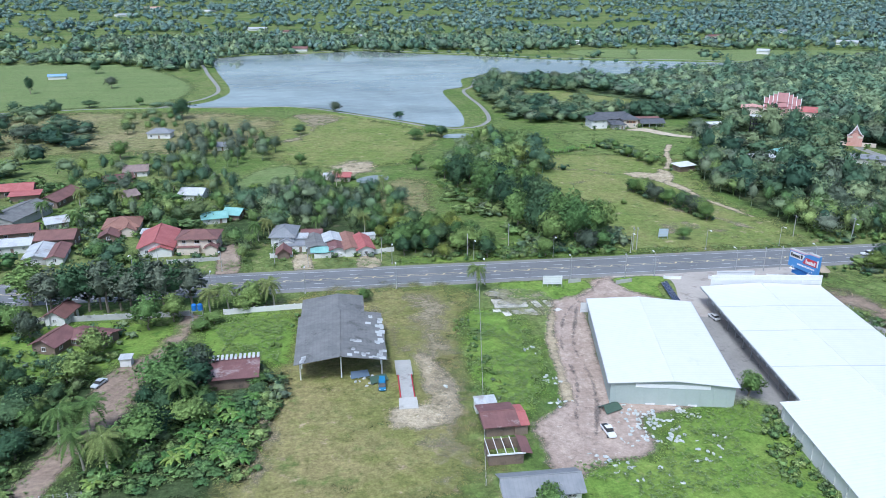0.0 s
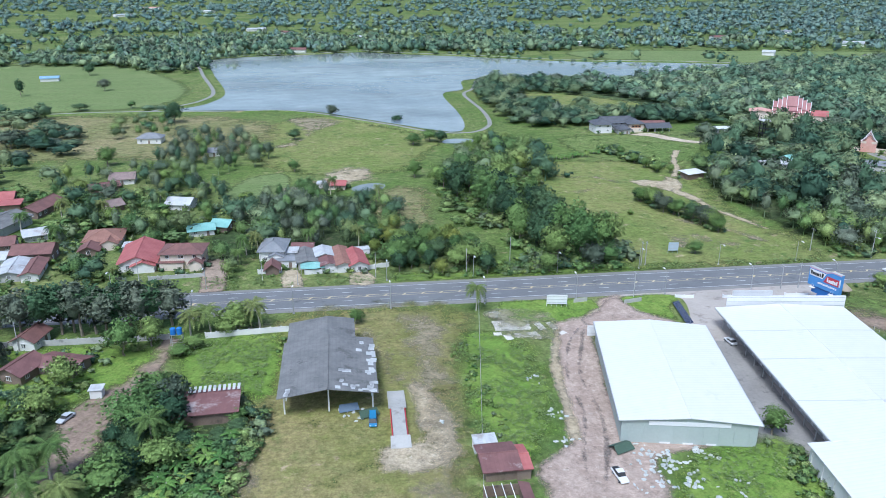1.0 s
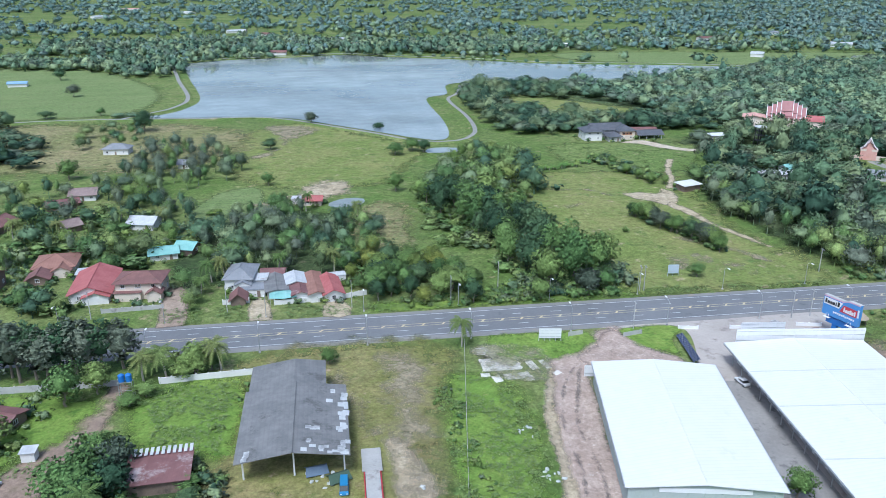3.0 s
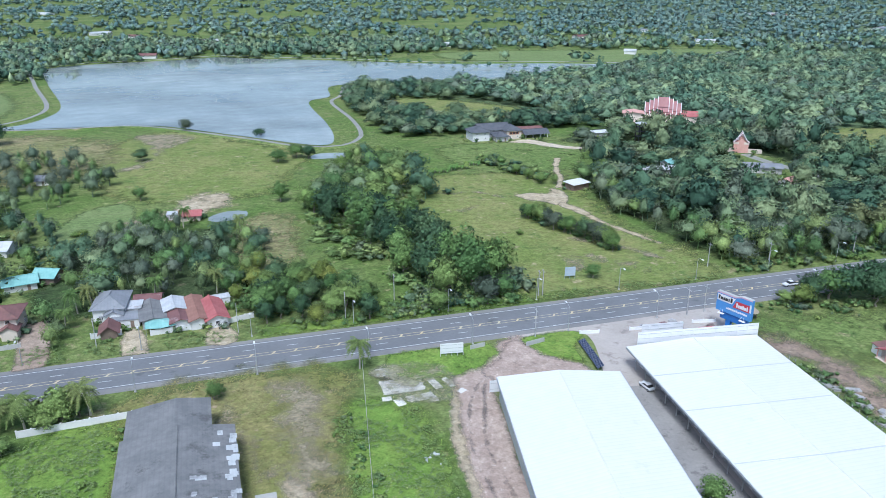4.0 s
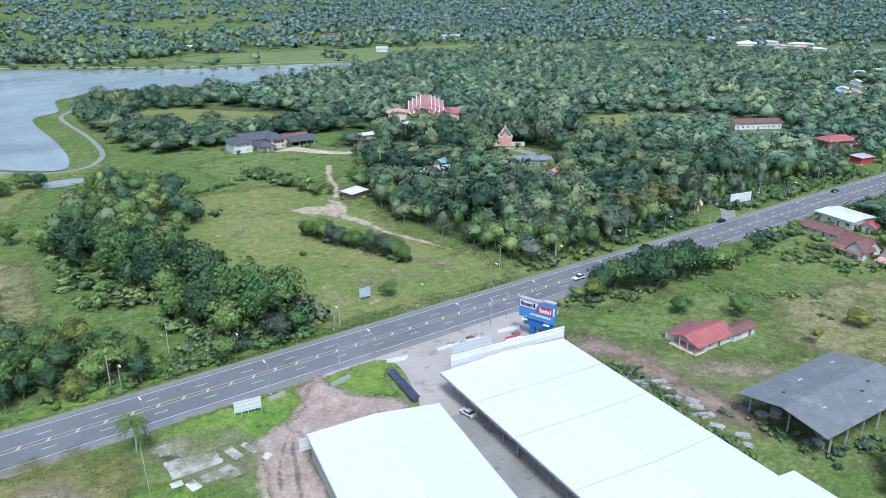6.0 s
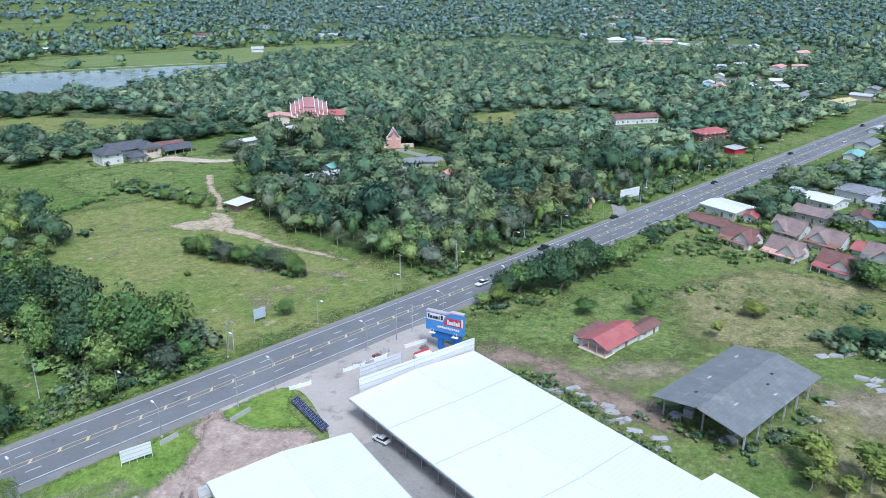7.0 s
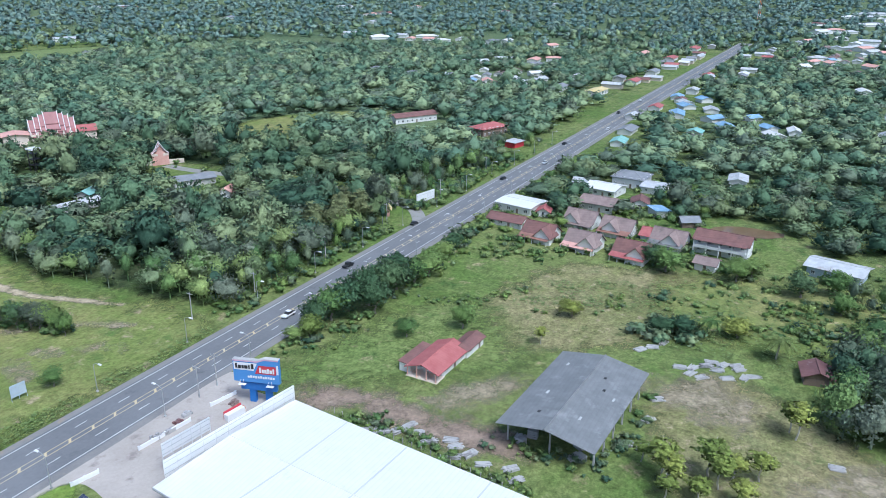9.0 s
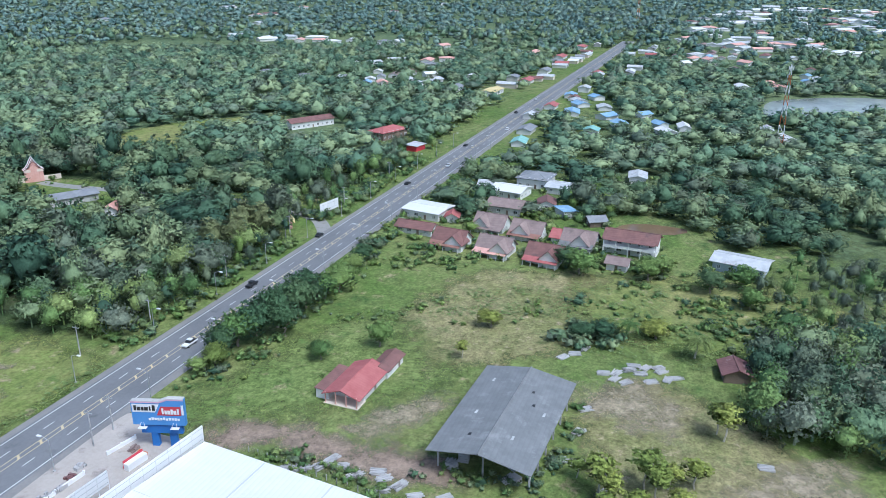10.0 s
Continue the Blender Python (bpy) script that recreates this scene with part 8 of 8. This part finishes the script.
thicket([(200, -17), (330, -17), (330, -24), (222, -24)], 34, 41, ("mid", "mid", "dark", "light"), 1.2, 3.8)
thicket([(228, 12), (370, 11), (370, 24), (228, 26)], 60, 42, ("mid", "mid", "dark", "light"), 1.2, 4.2)
grove([(296, 15), (380, 13), (380, 26), (296, 28)], 20, 6, ("round", "wide"), ("mid", "dark", "grey"), 5, 9, 43, joined=True)
grove([(232, -40), (300, -30), (330, -36), (330, -80), (290, -110), (262, -86), (236, -80)], 26, 5, ("round", "wide"), ("mid", "mid", "light", "dark"), 3.5, 6.5, 44, joined=True)
thicket([(96, -18), (205, -20), (205, -27), (110, -27)], 26, 25, ("mid", "light", "dark"))
for x, y, h, w, t in ((158, -106, 5.5, 4.6, "dark"), (160, -112, 6, 5, "dark"), (165, -126, 6, 5.5, "light"), (207, -97, 9, 7, "mid"), (211, -92, 8, 6, "dark"), (209, -120, 9, 6, "mid"), (216, -124, 7, 5, "mid"), (205, -140, 9, 6, "dark"), (212, -150, 9, 6, "mid"), (196, -152, 8, 5, "mid")):
    plant("round" if t != "light" or h < 7.5 else "tall", t, x, y, h, w)
grove([(123, -152), (140, -150), (166, -152), (180, -168), (168, -215), (122, -206), (114, -176)], 84, 4.3, ("round", "wide", "wide"), ("dark", "mid", "dark", "grey"), 9, 13, 14, joined=True)
for x, y, h, w in ((118.5, -144.5, 9.5, 2.6), (121, -143, 7.5, 2.2), (91, -121, 9.5, 2.8), (88, -123.5, 8, 2.4), (95.5, -129.5, 9.5, 3.0), (92.5, -132, 8.5, 2.5), (94.5, -116, 5, 1.8), (84.5, -123, 5.5, 2.0), (87, -129, 5, 2), (97, -134, 6, 2.2), (99, -139, 7, 2.4), (89, -137, 6, 2.2)):
    plant("slim", "light", x, y, h, w * 1.3)
grove([(195, -152), (230, -160), (240, -220), (180, -215), (178, -175)], 52, 4.2, ("slim", "slim", "tall", "round"), ("grey", "mid", "grey"), 7, 12, 16, joined=True)
grove([(18, -97), (26, -100), (26, -120), (20, -118)], 9, 3, ("bush",), ("mid", "dark"), 1.6, 3, 18, joined=True, anywhere=True)

# front rows of the woods, tree by tree
grove([(108, 134), (101, 108), (102, 72), (108, 38), (110, 14), (215, 20), (212, 34), (126, 34), (116, 66), (114, 104), (122, 134)], 84, 5.2, ("round", "tall", "wide"), ("dark", "mid", "dark", "grey", "mid"), 8, 13, 22, joined=True)
for x, y, h in ((196, 22, 15), (192, 27, 16), (214, 24, 17), (217, 28, 16), (182, 24, 14), (176, 30, 14)):
    plant("tall", "olive" if x < 200 else "grey", x, y, h * 1.1, 5.0)
grove([(218, 22), (232, 20), (300, 22), (380, 16), (380, 30), (220, 40)], 34, 6.5, ("round", "tall"), ("dark", "mid", "grey"), 8, 13, 23, joined=True)

# ---- the joined woods ----
T_NEAR = [crown(RNG, 9, RNG.uniform(4.0, 5.2), 0.0, RNG.uniform(8.5, 10), RNG.uniform(1.5, 2.0), 410, 0.39, 1, 60, 0.78) for _ in range(10)]
T_MID = [crown(RNG, 8, 4.8, -0.2, 9.6, 1.8, 240, 0.43, 1, 44, 0.76) for _ in range(8)]
T_WIDE = [crown(RNG, 7, 5.0, -0.4, 9.6, 2.1, 118, 0.55, 1, 38, 0.76) for _ in range(9)]
T_BELT = [crown(RNG, 6, 4.8, -0.6, 9.8, 2.2, 56, 0.78, 1, 26, 0.74) for _ in range(7)]
T_LOW = [crown(RNG, 6, 4.6, -0.8, 9.6, 1.8, 100, 0.8, 1, 24) for _ in range(7)]
T_FAR = [crown(RNG, 4, 4.8, -0.8, 9.0, 2.5, 20, 1.1, 1, 14, 0.7) for _ in range(6)]


def woods(name, label, places, templates, material, seed):
    """Joins a tree shape at every place: x, y, height, crown radius."""
    r = np.random.default_rng(seed)
    vs, fs, ss, ts, ns, at = [], [], [], [], [], 0
    for x, y, h, w in places:
        v, f, s, n = templates[r.integers(len(templates))]
        tone = min(max(1.0 * r.random() + 0.5 * noise.noise((x / 45, y / 45, 9)), 0.0), 1.0)
        ts.append(np.full(len(v), tone))
        a = r.uniform(0, 6.283)
        c, q = math.cos(a), math.sin(a)
        kx, kz = w / 4.0, h / 9.6
        vs.append(np.stack([(v[:, 0] * c - v[:, 1] * q) * kx + x, (v[:, 0] * q + v[:, 1] * c) * kx + y, v[:, 2] * kz], 1))
        ns.append(np.stack([n[:, 0] * c - n[:, 1] * q, n[:, 0] * q + n[:, 1] * c, n[:, 2]], 1))
        fs.append(f + at)
        ss.append(s)
        at += len(v)
    merged(name, label, "woods", np.concatenate(vs), np.concatenate(fs), np.concatenate(ss), material, np.concatenate(ts), np.concatenate(ns))


def join_groves():
    for tone, rows in JOINED.items():
        r = np.random.default_rng(len(rows))
        vs, fs, ss, ts, ns, at = [], [], [], [], [], 0
        for x, y, h, w, k in rows:
            v, f, s, n = CROWNS[k][r.integers(len(CROWNS[k]))]
            keep = int(s.sum() + 0.4 * (len(f) - s.sum()))
            f, s = f[:keep], s[:keep]
            a = r.uniform(0, 6.283)
            c, q = math.cos(a), math.sin(a)
            kx, kz = w / SPREAD[k], h / HEIGHT[k]
            top = HEIGHT[k] * 0.5
            stem = np.array([(0.25 * math.cos(i * 1.257), 0.25 * math.sin(i * 1.257), 0) for i in range(5)] + [(0, 0, top)])
            ts.append(np.full(len(v) + 6, r.random()))
            sf = np.array([(i, (i + 1) % 5, 5) for i in range(5)]) + len(v)
            v, f, s = np.concatenate([v, stem]), np.concatenate([f, sf]), np.concatenate([s, np.zeros(5, bool)])
            n = np.concatenate([n, unit(stem + np.array((0.01, 0, 0)))])
            ns.append(np.stack([n[:, 0] * c - n[:, 1] * q, n[:, 0] * q + n[:, 1] * c, n[:, 2]], 1))
            vs.append(np.stack([(v[:, 0] * c - v[:, 1] * q) * kx + x, (v[:, 0] * q + v[:, 1] * c) * kx + y, v[:, 2] * kz], 1))
            fs.append(f + at)
            ss.append(s)
            at += len(v)
        merged("grove", WORDS[tone] + " trees and bushes in loose groves", "trees", np.concatenate(vs), np.concatenate(fs), np.concatenate(ss), {"dark": L_WOODS, "mid": L_GROVE, "light": L_LIGHTGROVE, "grey": L_GREYGROVE}[tone], np.concatenate(ts), np.concatenate(ns))


L_GROVE = foliage("grove_leaves", (0.086, 0.163, 0.058), (0.148, 0.238, 0.076), (0.273, 0.341, 0.114), joined=True, grey=(0.13, 0.17, 0.08))
L_LIGHTGROVE = foliage("light_grove_leaves", (0.12, 0.19, 0.05), (0.17, 0.25, 0.065), (0.24, 0.30, 0.08), joined=True)
L_GREYGROVE = foliage("grey_grove_leaves", (0.095, 0.135, 0.085), (0.125, 0.165, 0.105), (0.17, 0.20, 0.14), joined=True)
join_groves()
OPEN = [[(-480, 380), (-215, 380), (-200, 480), (-245, 570), (-330, 680), (-480, 690)], [(20, 160), (98, 166), (104, 130), (98, 100), (106, 13), (28, 8), (6, 50)], [(60, 220), (72, 168), (115, 158), (150, 190), (170, 215), (130, 240), (75, 245)],
        [(70, 372), (74, 414), (108, 426), (143, 396), (166, 366), (186, 340), (176, 308), (137, 308), (100, 336)], [(274, 154), (296, 188), (344, 216), (386, 205), (434, 166), (430, 140), (412, 136), (372, 172), (350, 170), (322, 146)], [(283, 804), (654, 741), (624, 653), (429, 633), (274, 691), (230, 745)],
        [(222, 178), (240, 178), (244, 110), (248, 60), (236, 20), (222, 12), (230, 60), (228, 108), (205, 112), (196, 122), (210, 140)], [(550, -170), (600, -165), (660, -180), (705, -240), (690, -290), (600, -270), (560, -215)], [(250, -96), (270, -98), (280, -116), (274, -136), (252, -132)],
        [(395, -115), (430, -120), (440, -150), (400, -150)], [(570, 30), (640, 30), (640, 60), (560, 70)]]


def free(x, y, road=20.0):
    if x > 250:
        road = 11.5
    if x < 1205 and -road - 4 < y < road - 2 or inside(x, y, LAKE):
        return False
    return not any(inside(x, y, p) for p in OPEN)


def wood_places(poly, gap, h0, h1, seed, keep=1.0, houses=True, uneven=(0.6, 0.85, 1.0, 1.0, 1.0, 1.35)):
    r = random.Random(seed)
    xs, ys = [p[0] for p in poly], [p[1] for p in poly]
    out, y = [], min(ys)
    row = 0
    while y < max(ys):
        x = min(xs) + (gap / 2 if row % 2 else 0)
        while x < max(xs):
            px, py = x + r.uniform(-0.42, 0.42) * gap, y + r.uniform(-0.42, 0.42) * gap
            if r.random() < keep and inside(px, py, poly) and free(px, py) and not (houses and hides(px, py)):
                h = r.uniform(h0, h1) * (1 + 0.45 * noise.noise((px / 30, py / 30, 5))) * r.choice(uneven)
                out.append((px, py, h, min(gap * r.uniform(0.46, 0.98), 9.4)))
            x += gap
        y += gap * 0.87
        row += 1
    return out


near = wood_places([(116, 134), (110, 104), (114, 66), (122, 34), (300, 40), (300, 160), (285, 200), (200, 260), (150, 230), (125, 160)], 9.8, 9, 15, 41)
near += wood_places([(44, 290), (42, 350), (42, 420), (52, 450), (60, 505), (150, 492), (140, 410), (80, 412), (76, 370), (100, 346), (140, 338), (200, 300), (190, 270), (120, 268), (60, 262)], 9.4, 7, 11.5, 42)
near += wood_places([(240, -20), (330, -20), (350, -160), (260, -200), (250, -150), (282, -120)], 8.5, 6, 10, 43, 0.75)
near += wood_places([(100, -205), (180, -218), (250, -215), (330, -170), (340, -280), (120, -290)], 8.0, 8, 12, 44)
near += wood_places([(-300, -20), (-176, -20), (-176, -110), (-150, -114), (-150, -150), (-300, -150)], 8.0, 6, 10, 45, 0.8)
near += wood_places([(-520, 130), (-230, 110), (-225, 250), (-290, 360), (-520, 360)], 10.5, 6, 10, 53, 0.3)
near += wood_places([(-420, -20), (-300, -20), (-300, 130), (-420, 130)], 10, 6, 10, 56, 0.5)
woods("woods", "dense mixed green woodland beside the highway", near, T_NEAR, L_WOODS, 1)
near = wood_places([(-176, -58), (-141, -66), (-138, -100), (-143, -114), (-180, -114)], 3.6, 1.6, 3.6, 46, 0.9)
near += wood_places([(-128, -60), (-96, -66), (-92, -80), (-98, -112), (-130, -112), (-128, -90)], 3.4, 1.4, 3.2, 47, 0.9)
near += wood_places([(-240, 12), (-122, 12), (-122, 34), (-108, 36), (-104, 60), (-150, 120), (-240, 140)], 6.0, 2.0, 5.5, 48, 0.5)
near += wood_places([(-60, 14), (-22, 8), (-18, 30), (-30, 60), (-58, 60)], 4.0, 1.5, 3.5, 49, 0.6)
near += wood_places([(-30, 60), (8, 55), (30, 120), (34, 200), (10, 215), (-30, 125)], 5.0, 2.0, 4.5, 50, 0.6)
woods("undergrowth", "low green undergrowth and shrubs", near, T_LOW, L_GROVE, 4)
mid = wood_places([(150, 496), (390, 568), (430, 615), (620, 640), (760, 560), (900, 300), (900, 24), (300, 24), (300, 160), (284, 205), (200, 262), (200, 300), (140, 340), (170, 372), (140, 410)], 12.0, 8, 13, 51, 0.97, uneven=(0.8, 0.9, 1.0, 1.0, 1.2))
mid += wood_places([(330, -22), (900, -22), (900, -480), (340, -480), (330, -170), (350, -160)], 12.0, 7, 12, 52, 0.9, uneven=(0.8, 0.9, 1.0, 1.0, 1.2))
mid += wood_places([(-480, 690), (-250, 600), (-240, 760), (-480, 800)], 11, 7, 11, 54, 0.6)
mid += wood_places([(340, -280), (120, -290), (110, -420), (340, -480)], 11, 8, 12, 55, 0.95)
mid += [(-225 + 5 * k, 742 + 4.3 * k + 8 * math.sin(k), 8, 4) for k in range(16)] + [(70 + 11 * k, 770 - 9.0 * k, 5 + 2 * math.sin(k * 2.1), 4.2) for k in range(26)]
mid += [(-205 - 1.6 * k, 372 + 0.0 * k, 4, 3.5) for k in range(10)] + [(395 + 7 * k, 580 + 3 * k, 8, 5) for k in range(12)]
woods("roadside_woods", "green woodland beyond the houses", [p for p in mid if math.hypot(p[0] - EYE.x, p[1] - EYE.y) < 470], T_MID, L_WIDEHAZE, 2)
woods("far_woods", "wide stretch of green woodland around the villages", [p for p in mid if math.hypot(p[0] - EYE.x, p[1] - EYE.y) >= 470], T_WIDE, L_WIDEHAZE, 6)
rr = random.Random(61)
far = []
for k in range(20000):
    r = 640 * (6.4 ** rr.random())
    a = radians(rr.uniform(-24, 128))
    x, y = EYE.x + r * math.cos(a), EYE.y + r * math.sin(a)
    if x < 900 and -480 < y < 640 and x > 300:
        continue
    if not free(x, y) or inside(x, y, [(-230, 360), (-150, 300), (60, 240), (200, 300), (200, 500), (60, 520)]) or y < 600 and x < 300 and r < 900:
        continue
    n = noise.noise((x / 300, y / 210, 2.0)) + 0.5 * noise.noise((x / 90, y / 70, 7.0))
    dense = 0.5 if math.degrees(a) < 62 else 0.02
    if n + dense < -0.02 and rr.random() > 0.1:
        continue
    if hides(x, y):
        continue
    w = (4.6 + r / 400) * rr.uniform(0.65, 1.35)
    far.append((x, y, rr.uniform(6, 14) * (1 + r / 6000), w))
# Past about 1250 m, randomly offset, trees take the haze-tinted leaves.
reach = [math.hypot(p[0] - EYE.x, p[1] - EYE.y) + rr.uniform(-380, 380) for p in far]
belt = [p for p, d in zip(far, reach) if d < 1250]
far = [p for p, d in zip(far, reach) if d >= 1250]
belt += wood_places([(-430, 850), (-60, 870), (110, 800), (240, 810), (290, 850), (270, 1010), (-470, 1010)], 13.0, 9, 13, 57, 0.95)
woods("tree_belt", "belts of dark green trees between the fields", belt, T_BELT, L_WIDEHAZE, 5)
woods("distant_woods", "far belt of trees and groves between fields", far, T_FAR, L_FARHAZE, 3)

# weeds and tufts on the nearer lots
def tufts(polys, per, size, seed):
    r = np.random.default_rng(seed)
    vs, fs, at = [], [], 0
    for poly, count in polys:
        for x, y in scatter(poly, count, 0.4, seed) if count < 40 else loose(poly, count, seed):
            n = per
            c = np.array([[x, y, 0.05]])
            q, f, _ = leaves(r, c, np.array([0.5 * r.uniform(0.5, 1.6)]), n, size * r.uniform(0.7, 1.4), up=0.8, spread=0.2, lift=1.6)
            q[:, 2] = np.maximum(q[:, 2], 0.0)
            vs.append(q)
            fs.append(f + at)
            at += len(q)
    tris = np.concatenate(fs)
    merged("weed_tufts", "tufts of green weeds and long grass", "weeds", np.concatenate(vs), tris, np.zeros(len(tris), bool), L_TUFT)


def loose(poly, count, seed):
    r = random.Random(seed + int(poly[0][0]))
    xs, ys = [p[0] for p in poly], [p[1] for p in poly]
    out = []
    for _ in range(count * 4):
        x, y = r.uniform(min(xs), max(xs)), r.uniform(min(ys), max(ys))
        if inside(x, y, poly) and noise.noise((x / 9, y / 9, 3)) > -0.15:
            out.append((x, y))
        if len(out) >= count:
            break
    return out


tufts([([(-44, -36), (-23, -38), (-23, -75), (-34, -96), (-44, -92)], 900), ([(-30, -114), (-10, -114), (0, -100), (22, -97), (22, -135), (-20, -140)], 900), ([(-118, -32), (-92, -30), (-94, -62), (-112, -60)], 700),
       ([(-165, -45), (-120, -60), (-96, -80), (-100, -112), (-170, -112)], 1400), ([(150, -44), (176, -60), (205, -110), (205, -165), (150, -150), (150, -110), (170, -100)], 1800),
       ([(-60, 6.8), (100, 6.8), (100, 11), (28, 14), (-60, 20)], 900), ([(-45, 60), (-20, 60), (-30, 125), (-60, 125), (-50, 90)], 500), ([(-120, 6.8), (-60, 6.8), (-60, 15), (-120, 18)], 350)], 9, 0.2, 5)

# rubbish heap by the mud track
def rubbish(places, seed):
    r = np.random.default_rng(seed)
    vs, fs, at = [], [], 0
    for x, y, n, spread in places:
        for _ in range(n):
            c = np.array([x, y, 0.15]) + r.normal(size=3) * np.array((spread, spread, 0.1))
            v = ICO1[0] * r.uniform(0.15, 0.8, 3) * r.uniform(0.6, 1.2, (len(ICO1[0]), 1)) * np.array((1, 1, 0.6)) + np.maximum(c, (-1e9, -1e9, 0.1))
            vs.append(v)
            fs.append(ICO1[1] + at)
            at += len(v)
    tris = np.concatenate(fs)
    merged("rubbish", "scattered white sacks and plastic rubbish", "rubbish", np.concatenate(vs), tris, np.zeros(len(tris), bool), M_RUBBISH)


rubbish([(-9, -97, 22, 1.6), (-8, -102, 30, 2.2), (-4, -99, 16, 1.6), (-11, -107, 18, 1.8), (-4, -108, 16, 1.2), (2, -97, 8, 1.0), (4, -100, 6, 1.0), (-22, -113, 10, 1.0), (-18, -116, 6, 1.2), (0, -115, 8, 2.0), (-26, -62, 8, 1.2), (-24, -80, 10, 1.4), (-25, -90, 8, 1.2), (-70, -74, 8, 1.6), (-73, -72, 8, 1.2), (-51, -79, 3, 0.6), (5, -112, 6, 2.5), (-14, -121, 8, 3.0)], 8)
for x, y, rz, m, lab in ((-14, -94.5, 20, M_GREENTARP, "dark green net shelter over sacks"), (-72.5, -70.6, 10, M_BLUETARP, "blue tarpaulin over stored goods"), (-68, -73.6, 20, M_GREENTARP, "dark tarpaulin over a small boat")):
    ob = thing("tarpaulin", lab, "tarpaulin", pose(x, y, 0, 0, 0, rz))
    bm = bmesh.new()
    slab(bm, [(-2.2, 0, 1.6), (2.2, 0, 1.5), (2.5, 1.8, 0.5), (-2.4, 1.9, 0.45)], 0.05)
    slab(bm, [(2.2, 0, 1.5), (-2.2, 0, 1.6), (-2.5, -1.8, 0.5), (2.4, -1.7, 0.5)], 0.05)
    part("cover", bm, m, ob)
    bm = bmesh.new()
    for sx in (-2, 2):
        tube(bm, (sx, 0, 0), (sx, 0, 1.55), 0.06, 0.06, 6)
    part("prop", bm, M_WOODWALL, ob)
